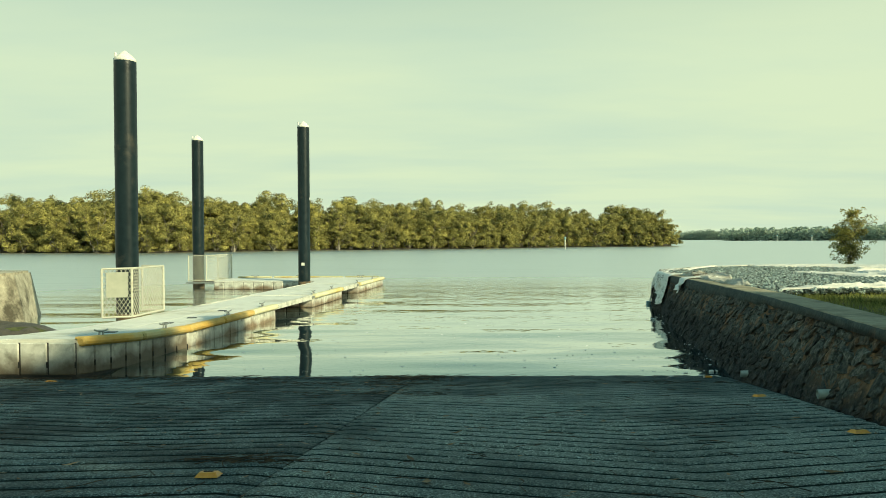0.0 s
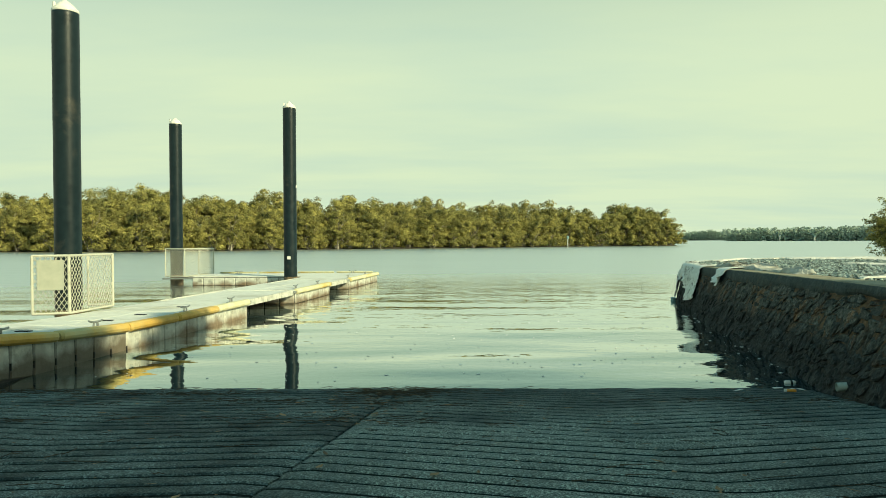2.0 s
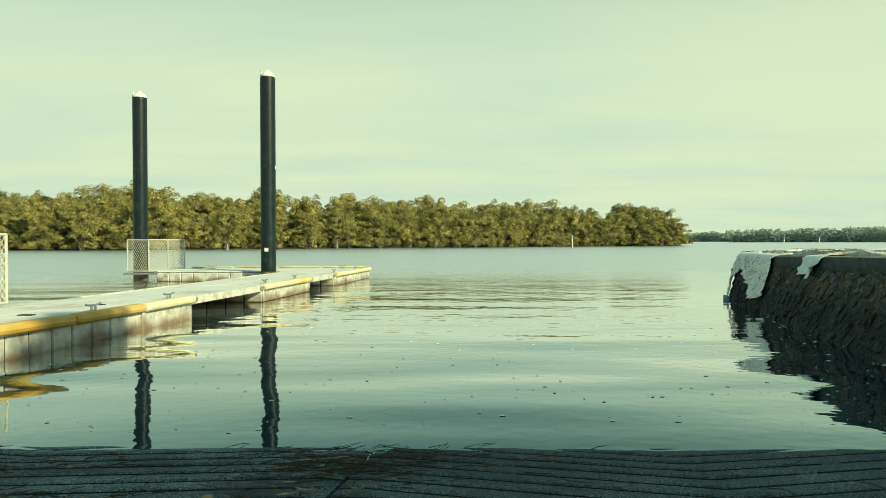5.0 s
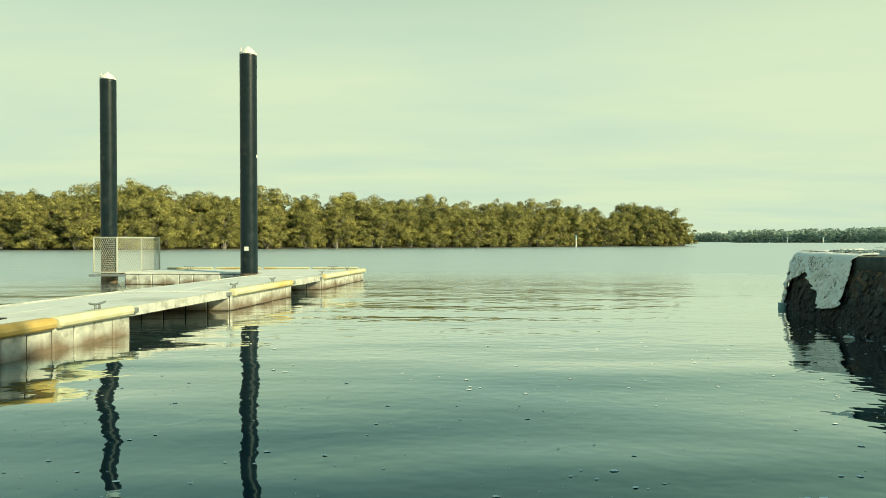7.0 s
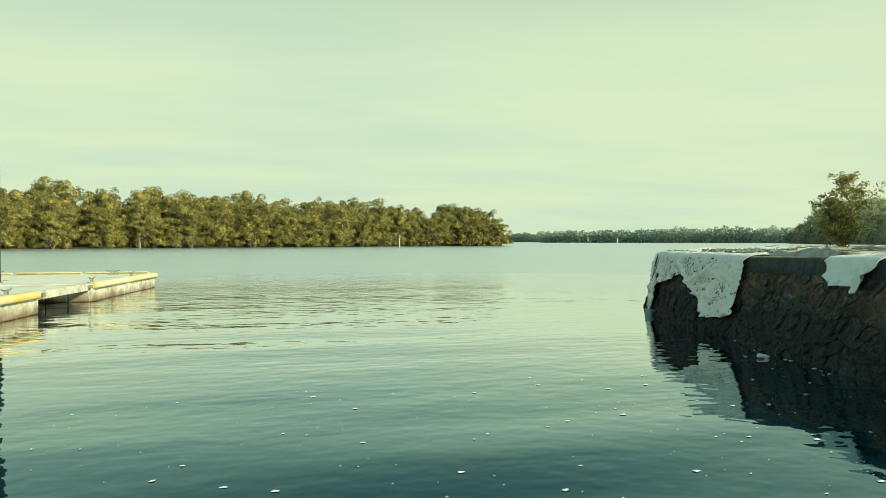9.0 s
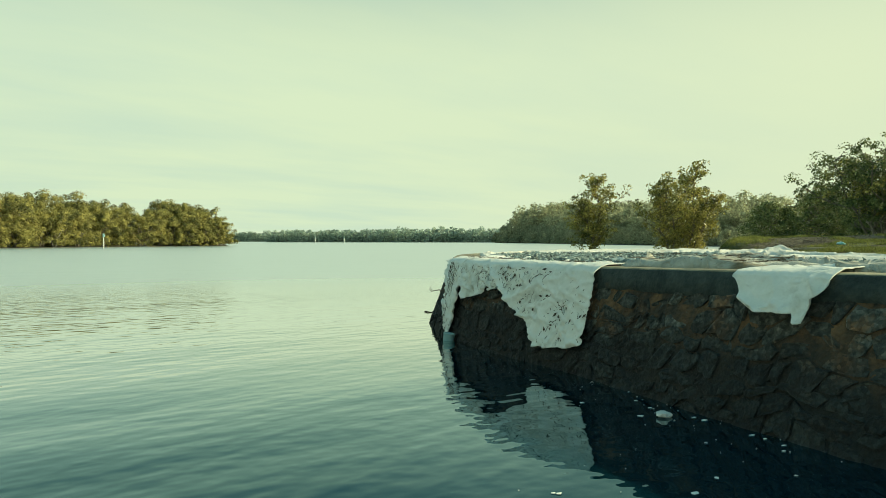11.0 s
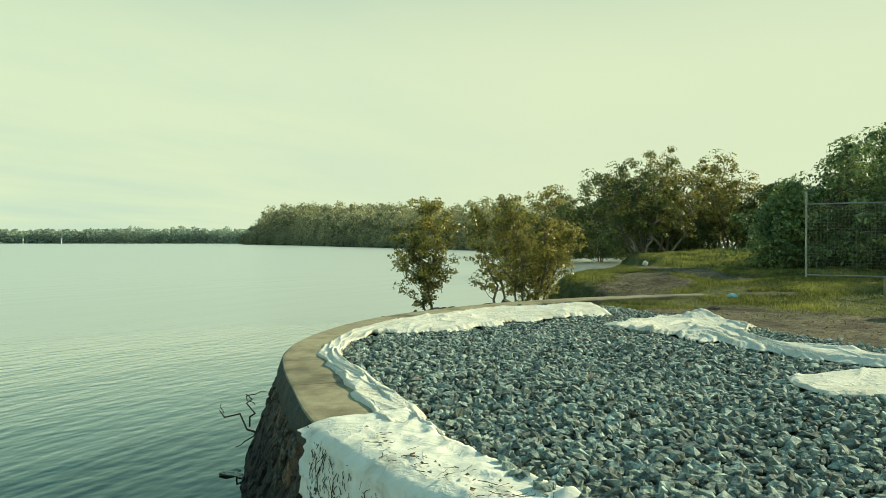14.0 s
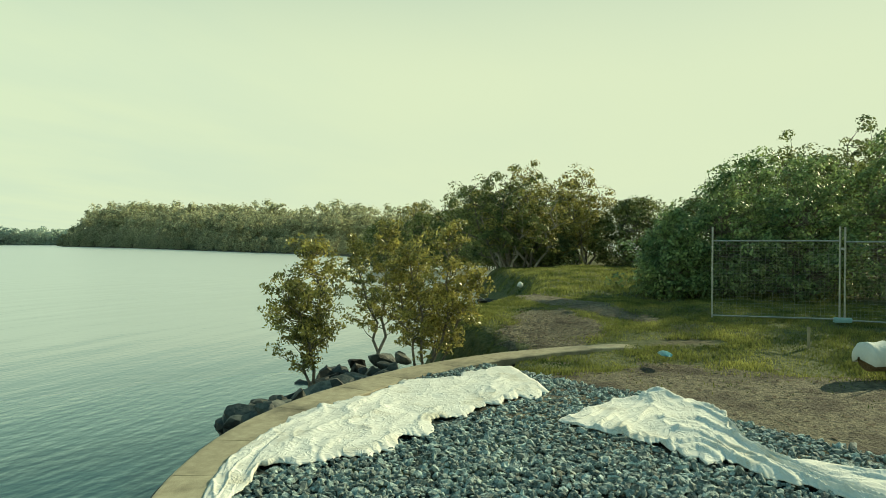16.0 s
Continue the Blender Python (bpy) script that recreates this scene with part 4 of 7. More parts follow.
def fender(parent, p0, p1, z, h=0.145, t=0.125):
    """A yellow D-section rubbing strip with rounded, closed ends."""
    a, c = Vector((*p0, 0)), Vector((*p1, 0))
    d = (c - a)
    ln = d.length
    d.normalize()
    nrm = Vector((d.y, -d.x, 0))
    b = bmesh.new()
    prof = [(0.0, 0.0), (t * 0.55, 0.0), (t * 0.9, h * 0.22), (t, h * 0.5), (t * 0.9, h * 0.82), (t * 0.6, h), (-0.05, h), (-0.05, h - 0.02), (0, h - 0.02)]
    rows = []
    for u, k in ((0.012, 0.72), (0.04, 1.0), (ln - 0.04, 1.0), (ln - 0.012, 0.72)):
        rows.append([b.verts.new(a + d * u + nrm * (o * k) + Vector((0, 0, z - h * 0.75 + (w - h / 2) * k + h / 2))) for o, w in prof])
    n = len(prof)
    for p, q in zip(rows, rows[1:]):
        for j in range(n):
            b.faces.new((p[j], q[j], q[(j + 1) % n], p[(j + 1) % n]))
    b.faces.new(rows[0][::-1])
    b.faces.new(rows[-1])
    # strips beyond y = 14 take the paler yellow
    if (a.y + c.y) / 2 > 14.0:
        part("fender", b, M_FENDER_PALE, parent, "pale yellow fender strip")
    else:
        part("fender", b, M_FENDER, parent, "yellow plastic fender strip")


def cleat(parent, x, y, z, rz):
    """A horn cleat: base plate, two feet and a curved bar."""
    m = pose(x, y, z, 0, 0, rz)
    b = box_bm((0.10, 0.26, 0.016), (0, 0, 0.008), 0.004)
    for yy in (-0.05, 0.05):
        tube_bm((0, yy, 0.01), (0, yy * 0.8, 0.085), 0.018, 0.015, 8, b)
    pts = [(0, -0.17, 0.112), (0, -0.10, 0.096), (0, 0, 0.09), (0, 0.10, 0.096), (0, 0.17, 0.112)]
    for p, q in zip(pts, pts[1:]):
        tube_bm(p, q, 0.015, 0.015, 8, b)
    bmesh.ops.transform(b, matrix=m, verts=b.verts)
    part("cleat", b, M_STEEL, parent, "grey metal mooring cleat")


def build_pontoon():
    # the long float beside the ramp
    body = thing("pontoon", (0, 0, 0), "pale plastic floating pontoon with yellow fenders beside the ramp", "pontoon", "floating jetty sections")
    corner = right_x(8.16)
    ys_f = (8.16, 9.77, 11.39, 12.9, 14.5, 16.05)
    edge = [(right_x(y), y) for y in ys_f]
    for y0, y1 in zip(ys_f, ys_f[1:]):
        poly = [(right_x(y0), y0), (right_x(y1), y1), (left_x(y1), y1), (left_x(y0), y0)]
        # Near-black bodies: shade under the link decks is put into the colour.
        part("float_body", prism(poly, -0.35, DECK_Z - 0.05), M_DARK, body)
        part("deck_edge", prism(poly, DECK_Z - 0.06, DECK_Z - 0.028, 0.006), M_DECK, body)
    for y0, y1 in zip(ys_f, ys_f[1:]):
        deck_plates(body, y0 + 0.01, y1, lambda y: left_x(y) + 0.03, lambda y: right_x(y) - 0.03, DECK_Z, 2, 0.81)
    hull_side(body, [(left_x(8.16), 8.16), (corner, 8.16)], -0.16, DECK_Z - 0.03, 0.40, M_HULL_FRONT)
    hull_side(body, edge[:3], -0.16, DECK_Z - 0.03, 0.40, M_HULL_FRONT)
    hull_side(body, edge[2:], -0.16, DECK_Z - 0.03, 0.40)
    for y0, y1 in zip(ys_f, ys_f[1:]):
        fender(body, (right_x(y0) + 0.0, y0 + 0.02), (right_x(y1), y1 - 0.02), DECK_Z)
    for y in (9.0, 10.9, 13.6, 15.6):
        cleat(body, right_x(y) - 0.16, y, DECK_Z, -6)
    for y in (10.2, 12.1, 13.1, 14.6):
        part("deck_socket", box_bm((0.20, 0.11, 0.014), (right_x(y) - 0.75, y, DECK_Z + 0.006), 0.004), M_DARK, body)
    lift_front(body)

    def gangway(y0, y1):
        g = thing("gangway", (0, 0, 0), "flat pale link deck bridging two pontoon floats", "gangway", "link decks of the jetty")
        pl = [(right_x(y0) - 0.03, y0), (right_x(y1) - 0.03, y1), (left_x(y1) + 0.12, y1), (left_x(y0) + 0.12, y0)]
        part("deck_plate", prism(pl, DECK_Z - 0.06, DECK_Z - 0.01, 0.006), M_DECK, g)
        rp = [(right_x(y0), y0), (right_x(y1), y1), (right_x(y1) - 0.05, y1), (right_x(y0) - 0.05, y0)]
        part("side_rail", prism(rp, DECK_Z - 0.13, DECK_Z + 0.012, 0.006), M_HULL, g)
        lp = [(left_x(y0) + 0.12, y0), (left_x(y1) + 0.12, y1), (left_x(y1) + 0.07, y1), (left_x(y0) + 0.07, y0)][::-1]
        part("side_rail", prism(lp, DECK_Z - 0.13, DECK_Z + 0.012, 0.006), M_HULL, g)
        for i in range(3):
            yy = y0 + (y1 - y0) * (i + 0.5) / 3
            part("bearer", box_bm((1.8, 0.07, 0.09), ((left_x(yy) + right_x(yy)) / 2 + 0.05, yy, DECK_Z - 0.105), 0.004), M_STEEL, g)
        for yy in (y0 + 0.05, y1 - 0.05):
            part("hinge", box_bm((0.10, 0.12, 0.07), (right_x(yy) + 0.02, yy, DECK_Z - 0.05), 0.01), M_STEEL, g)

    gangway(16.08, 19.22)
    gangway(22.55, 24.82)

    mid = thing("pontoon", (0, 0, 0), "short pale plastic float with a yellow fender between two link decks", "pontoon", "floating jetty sections")
    pm = [(right_x(19.25), 19.25), (right_x(22.5), 22.5), (left_x(22.5), 22.5), (left_x(19.25), 19.25)]
    # near-black body again, with the deck's shade in its colour
    part("float_body", prism(pm, -0.35, DECK_Z - 0.05), M_DARK, mid)
    deck_plates(mid, 19.25, 22.5, left_x, right_x, DECK_Z, 2, 1.08)
    hull_side(mid, [(left_x(19.25), 19.25), (right_x(19.25), 19.25), (right_x(22.5), 22.5)], 0.0, DECK_Z - 0.05, 0.42)
    fender(mid, (right_x(19.3), 19.3), (right_x(22.4), 22.4), DECK_Z)
    cleat(mid, right_x(19.8) - 0.16, 19.8, DECK_Z, -6)
    cleat(mid, right_x(21.8) - 0.16, 21.8, DECK_Z, -6)

    head = thing("pontoon", (0, 0, 0), "pale T-shaped pontoon head with worn yellow fenders", "pontoon", "floating jetty sections")
    ph = [(right_x(24.85), 24.85), (right_x(29.4), 29.4), (-10.55, 29.45), (-10.7, 27.15), (-6.30, 26.88), (left_x(26.0) - 0.0, 26.0), (left_x(24.85), 24.85)]
    # same near-black body, the shade beneath the deck in its colour
    part("float_body", prism(ph, -0.35, DECK_Z - 0.05), M_DARK, head)
    part("deck_surface", prism(ph, DECK_Z - 0.045, DECK_Z, 0.008), M_DECK, head)
    hull_side(head, [(left_x(24.85), 24.85), (right_x(24.85), 24.85), (right_x(29.4), 29.4)], 0.0, DECK_Z - 0.05, 0.42)
    hull_side(head, [(-10.7, 27.15), (-6.33, 26.86)], 0.0, DECK_Z - 0.05, 0.42)
    fender(head, (right_x(24.95), 24.95), (right_x(27.1), 27.1), DECK_Z)
    fender(head, (right_x(27.2), 27.2), (right_x(29.35), 29.35), DECK_Z)
    for i in range(4):
        x1, x0 = -3.75 - i * 1.68, -3.75 - (i + 1) * 1.68 + 0.08
        fender(head, (x1, 29.42), (x0, 29.43), DECK_Z + 0.03)
    for x in (-4.6, -7.4, -9.5):
        cleat(head, x, 29.15, DECK_Z, 90)
    for y in (25.4, 28.0):
        cleat(head, right_x(y) - 0.16, y, DECK_Z, -6)


build_pontoon()


def pile(x, y, top, label, plate=False, r=0.25):
    """A sleeved tube pile that runs into the river bed, with a white cone cap."""
    p = thing("mooring_pile", (x, y, 0), label, "pile", "mooring piles of the jetty")
    prof = [(r, -1.2)]
    z = -1.0
    while z < top - 0.02:
        prof.append((r * (1 + 0.006 * math.sin(z * 5.1 + x)), z))
        z += 0.28
    prof += [(r, top - 0.02), (r - 0.012, top)]
    part("sleeve", lathe_bm(prof, 40), M_PILE, p, smooth=True)
    part("cap", lathe_bm([(r * 0.98, top - 0.03), (r * 1.02, top + 0.0), (r * 1.0, top + 0.04), (r * 0.55, top + 0.16), (r * 0.1, top + 0.25), (0.005, top + 0.262)], 32),
         M_WHITE, p, "white plastic cone cap", smooth=True)
    part("vent_tube", tube_bm((-r * 0.8, -0.05, top), (-r * 0.8, -0.05, top + 0.20), 0.03, 0.03, 10), M_WHITE, p)
    part("tide_ring", lathe_bm([(r + 0.004, -0.3), (r + 0.006, 0.0), (r + 0.005, 0.30), (r + 0.001, 0.40)], 32), M_ALGAE, p, "brown tide stain")
    if plate:
        b = box_bm((0.13, 0.012, 0.12), (0.0, -r - 0.006, 1.12), 0.004)
        part("plate", b, M_WHITE, p, "small white plate")
        part("plate", box_bm((0.012, 0.10, 0.10), (r + 0.004, -0.03, 3.87), 0.003), M_WHITE, p, "small white plate")
    return p


pile(-8.08, 14.08, 6.38, "black sleeved mooring pile with a white cap inside a mesh cage")
pile(-11.83, 28.35, 6.66, "black sleeved mooring pile at the far end of the jetty head")
pile(-6.60, 26.45, 6.90, "black sleeved mooring pile with a small white plate", plate=True)


def cage(corners, z0, z1, sign, label):
    """Welded frame panels round a pile, filled with diamond mesh."""
    c = thing("pile_cage", (0, 0, 0), label, "cage", "pile guard cages")
    for k, (p, q) in enumerate(zip(corners, corners[1:])):
        a, e = Vector((*p, 0)), Vector((*q, 0))
        d = e - a
        ln = d.length
        d.normalize()
        pan = part("panel_frame", tube_bm(a + Vector((0, 0, z0)), a + Vector((0, 0, z1)), 0.025, seg=8), M_CAGE, c)
        for (u0, w0, u1, w1) in ((ln, z0, ln, z1), (0, z0, ln, z0), (0, z1, ln, z1)):
            part("frame_tube", tube_bm(a + d * u0 + Vector((0, 0, w0)), a + d * u1 + Vector((0, 0, w1)), 0.022, seg=8), M_CAGE, pan)
        b = bmesh.new()
        pitch, h = 0.085, z1 - z0
        for sgn in (1, -1):
            o = -h * 0.62
            while o < ln + h * 0.62:
                u_a, u_b = (o, o + h * 0.62) if sgn > 0 else (o + h * 0.62, o)
                t0, t1 = 0.0, 1.0
                du = u_b - u_a
                for lim, lo in ((0.0, True), (ln, False)):
                    tt = (lim - u_a) / du
                    if (du > 0) == lo:
                        t0 = max(t0, tt)
                    else:
                        t1 = min(t1, tt)
                if t1 - t0 > 0.02:
                    f = lambda t: a + d * (u_a + du * t) + Vector((0, 0, z0 + h * t))
                    tube_bm(f(t0), f(t1), 0.0052, seg=4, bm=b, caps=False)
                o += pitch
        part("diamond_mesh", b, M_CAGE, pan)
    if sign:
        a, e = Vector((*corners[0], 0)), Vector((*corners[1], 0))
        d = (e - a).normalized()
        nrm = Vector((d.y, -d.x, 0))
        m = Matrix((( d.x, nrm.x, 0, 0), (d.y, nrm.y, 0, 0), (0, 0, 1, 0), (0, 0, 0, 1)))
        mid = a.lerp(e, 0.5) + nrm * 0.04
        b = box_bm((0.44, 0.012, 0.56), (0, 0, 0), 0.004)
        bmesh.ops.transform(b, matrix=Matrix.Translation(mid + Vector((0, 0, z1 - 0.36))) @ m, verts=b.verts)
        part("sign", b, M_SIGN, c, "faded blank grey sign plate")
    return c


cage([(-8.05, 12.86), (-7.50, 13.10), (-7.42, 14.55), (-7.98, 14.62)], 0.42, 1.50, True, "cream steel mesh cage with a faded sign round a pile")
cage([(-12.16, 28.02), (-11.25, 27.72), (-10.80, 29.78), (-11.5, 29.9)], 0.34, 1.47, False, "cream steel mesh cage hung on the jetty head")
bracket = thing("pile_bracket", (-11.4, 28.0, 0.26), "dark steel pile guide bracket under the cage", "bracket")
part("guide_arm", box_bm((1.5, 0.10, 0.07), (0.0, -0.28, 0.0), 0.01), M_STEEL, bracket)
part("guide_arm", box_bm((1.5, 0.10, 0.07), (0.0, 0.62, 0.0), 0.01), M_STEEL, bracket)
part("roller", tube_bm((-0.1, -0.2, 0), (-0.1, 0.55, 0), 0.05, seg=12), M_DARK, bracket)


# ---- trees ----
def leaf_arrays(rg, clumps, per, size, squash=0.8, droop=0.0, ratio=0.55, jitter=0.42):
    """Small pointed leaves on the shells of many clumps; clumps: rows of x, y, z, radius."""
    C = np.repeat(np.array(clumps, float), per, 0)
    n = len(C)
    d = rg.normal(size=(n, 3))
    d /= np.linalg.norm(d, axis=1)[:, None]
    d[:, 2] = np.where(d[:, 2] < -0.45, -d[:, 2], d[:, 2])
    rad = C[:, 3] * rg.uniform(0.30, 1.10, n) ** 0.45
    pos = C[:, :3] + d * rad[:, None] * np.array([1, 1, squash])
    nor = d + rg.normal(size=(n, 3)) * jitter + np.array([0, 0, 0.25])
    nor /= np.linalg.norm(nor, axis=1)[:, None]
    t = rg.normal(size=(n, 3)) + np.array([0, 0, -droop])
    t -= nor * (t * nor).sum(1)[:, None]
    t /= np.linalg.norm(t, axis=1)[:, None]
    b = np.cross(nor, t)
    s = size * rg.uniform(0.6, 1.25, n)[:, None]
    V = np.stack([pos - t * s, pos + b * s * ratio, pos + t * s, pos - b * s * ratio], 1).reshape(-1, 3)
    F = np.arange(4 * n).reshape(-1, 4)
    return V, F


def crown_mesh(name, rg, clumps, per, size, mat, **kw):
    V, F = leaf_arrays(rg, clumps, per, size, **kw)
    return mesh_from(name, V.tolist(), F.tolist(), mat)


def limb_bm(bm, p, q, r0, r1, rg, bends=4, wander=0.12, seg=7):
    """A bent, tapering limb from p to q; gives the points it passes."""
    p, q = Vector(p), Vector(q)
    ln = (q - p).length
    pts = [p]
    for i in range(1, bends + 1):
        u = i / bends
        w = wander * ln * math.sin(u * math.pi)
        pts.append(p.lerp(q, u) + Vector((rg.uniform(-w, w), rg.uniform(-w, w), rg.uniform(-w, w) * 0.4)))
    for i, (a, b) in enumerate(zip(pts, pts[1:])):
        tube_bm(a, b, r0 + (r1 - r0) * i / bends, r0 + (r1 - r0) * (i + 1) / bends, seg, bm, caps=False)
    return pts


def mangrove_variant(seed, height=10.0, spread=4.2, n_clumps=92, per=150, leaf=0.15, mat=None):
    """A bushy mangrove whose billowing crown comes down close to the water, with pale limbs that show in the gaps."""
    rp, rg = random.Random(seed), np.random.default_rng(seed)
    tree = thing("mangrove_tree", (0, 0, -50), "dense olive-green mangrove tree on the far river bank", "tree", "mangroves on the far bank")
    clumps = []
    tops = [(rp.uniform(-1, 1) * spread * 0.55, rp.uniform(-1, 1) * spread * 0.55, height * rp.uniform(0.72, 1.0)) for _ in range(5)]
    for i in range(n_clumps):
        h = rp.random() ** 0.95
        a = rp.uniform(0, 2 * math.pi)
        wide = spread * (0.70 + 0.45 * math.sin(math.pi * min(1, 0.25 + h * 0.75))) * (1.0 if h < 0.7 else 1.0 - (h - 0.7) * 1.6)
        rr = wide * math.sqrt(rp.uniform(0.25, 1.0))
        z = 0.45 + (height - 1.7) * h * (0.88 + 0.2 * math.sin(3 * a + seed))
        clumps.append((rr * math.cos(a), rr * math.sin(a), z, rp.uniform(0.70, 1.40)))
    for t in tops:
        clumps.append((*t, rp.uniform(0.8, 1.25)))
        for _ in range(2):
            clumps.append((t[0] + rp.uniform(-1, 1), t[1] + rp.uniform(-1, 1), t[2] - rp.uniform(0.3, 1.2), rp.uniform(0.5, 0.9)))
    bm = bmesh.new()
    for i in range(5):
        a = rp.uniform(0, 6.28)
        base = (0.5 * math.cos(a), 0.5 * math.sin(a), -0.4)
        t = tops[i]
        pts = limb_bm(bm, base, (t[0], t[1], t[2] - 0.6), 0.16, 0.04, rp, 5, 0.12, 6)
        for p in pts[2:4]:
            c = clumps[rp.randrange(n_clumps)]
            limb_bm(bm, p, c[:3], 0.06, 0.02, rp, 3, 0.1, 5)
    part("trunk", bm, M_BARK, tree)
    cr = new("crown", crown_mesh("crown", rg, clumps, per, leaf, mat or M_LEAF, jitter=0.30))
    cr.parent = tree
    return tree


def drop(tree):
    for o in (*tree.children_recursive, tree):
        bpy.data.objects.remove(o)


def plant_bank(variants, line, spacing, depth, hmin, hmax, seed, base_h, label=None, group=None):
    """Trees along a shore line, in rows behind one another; hmin, hmax are heights at the line's start and end."""
    rp = random.Random(seed)
    P, S = sample_path(line, 1.0)
    for r, (off, mul) in enumerate(depth):
        s = rp.uniform(0, spacing)
        while s < S[-1] - 0.5:
            i = min(int(s), len(P) - 2)
            t = P[i + 1] - P[i]
            t = t[:2] / np.hypot(*t[:2])
            n = np.array([-t[1], t[0]])
            u = s / S[-1]
            h = (hmin + (hmax - hmin) * u) * mul * rp.uniform(0.84, 1.12)
            k = h / base_h
            p = P[i][:2] + n * (off + rp.uniform(-1.5, 1.5))
            v = variants[rp.randrange(len(variants))]
            ob = copy_thing(v, pose(p[0], p[1], -0.05, 0, 0, rp.uniform(0, 360)))
            w = k * rp.uniform(0.9, 1.12)
            ob.scale = (w, w, k)
            if label:
                ob.name = "riverside_tree"
                tagged(ob, label, group=group)
            s += spacing * rp.uniform(0.75, 1.25) * (0.6 + 0.4 * k)


VARIANTS = [mangrove_variant(s) for s in (3, 8, 15, 22, 31)]
FAR_SHORE = [(-122, 131), (-105, 130), (-92, 131), (-62, 124), (-46, 133), (-27, 150), (-2, 160), (29, 184), (48, 192), (62.5, 194), (67, 203), (64, 222)]
plant_bank(VARIANTS, FAR_SHORE, 5.2, ((2.0, 0.76), (7.0, 1.0), (14.0, 1.16)), 11.5, 10.0, 4, 10.0)
# the low bank on which they stand
bank_pts, _ = sample_path(FAR_SHORE, 4.0)


def shore_bank(name, pts, width, label, mat, h=0.45, taper=0):
    verts, faces, full = [], [], width
    T = np.gradient(pts[:, :2], axis=0)
    T /= np.linalg.norm(T, axis=1)[:, None]
    for i, (p, t) in enumerate(zip(pts, T)):
        n = np.array([-t[1], t[0]])
        width = full * min(1.0, (len(pts) - 1 - i) / taper + 0.06) if taper else full
        for o, z in ((-1.2, -0.4), (0.6, 0.12), (2.0, h * 0.7), (width, h)):
            q = p[:2] + n * (o + 0.5 * fbm(p[0] * 0.2, p[1] * 0.2, o))
            verts.append((q[0], q[1], z))
    for i in range(len(pts) - 1):
        for j in range(3):
            a = i * 4 + j
            faces.append((a, a + 1, a + 5, a + 4))
    tagged(solid(name, verts, faces, mat, smooth=True), label, "bank", kind="structure")


shore_bank("ground_far_bank", bank_pts, 60.0, "dark muddy far river bank under mangroves", M_MUD)

RIGHT_SHORE = [(323, 376), (285, 300), (243, 235), (205, 180), (176, 138), (150, 100), (128, 78), (105, 60), (88, 51)]
rshore, _ = sample_path(RIGHT_SHORE, 4.0)
shore_bank("ground_right_bank", rshore, 70.0, "muddy wooded river bank in the distance", M_MUD, taper=14)
FAR_VARIANTS = [mangrove_variant(s, per=42, n_clumps=50, leaf=0.42, mat=M_LEAF_FAR_HAZED) for s in (41, 47, 53)]
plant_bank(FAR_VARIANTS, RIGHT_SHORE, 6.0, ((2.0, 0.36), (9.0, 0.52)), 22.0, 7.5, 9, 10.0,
           "riverside tree on a distant bank, haze-paled to grey-green", "trees on the distant bank")


def far_wood(name, line, height, seed, label):
    """Woods so far off that single trees merge: leafy clumps of uneven height along a line."""
    rg = np.random.default_rng(seed)
    P, S = sample_path(line, 1.0)
    clumps = []
    for s in np.arange(0, S[-1], 2.2):
        i = min(int(s + rg.uniform(0, 2)), len(P) - 1)
        for k in range(4):
            h = height * (0.72 + 0.34 * fbm(s * 0.02, k, seed) + 0.12 * rg.uniform(-1, 1))
            for z in np.arange(1.0, h, 2.2):
                clumps.append((P[i][0] + rg.uniform(-3, 3) + k * 4, P[i][1] + rg.uniform(-3, 3) + k * 6, z, rg.uniform(1.5, 2.8)))
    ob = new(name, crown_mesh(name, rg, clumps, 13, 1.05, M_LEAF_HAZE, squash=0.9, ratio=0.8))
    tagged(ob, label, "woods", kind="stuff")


far_wood("far_wood", [(299, 740), (330, 690), (372, 610), (410, 530), (432, 480)], 15, 2, "low woods on a distant island, haze put into the leaf colour")
far_wood("far_wood", [(330, 1500), (480, 1440), (640, 1300), (800, 1200)], 22, 6, "thin line of woods on the horizon, haze-tinted blue-green")


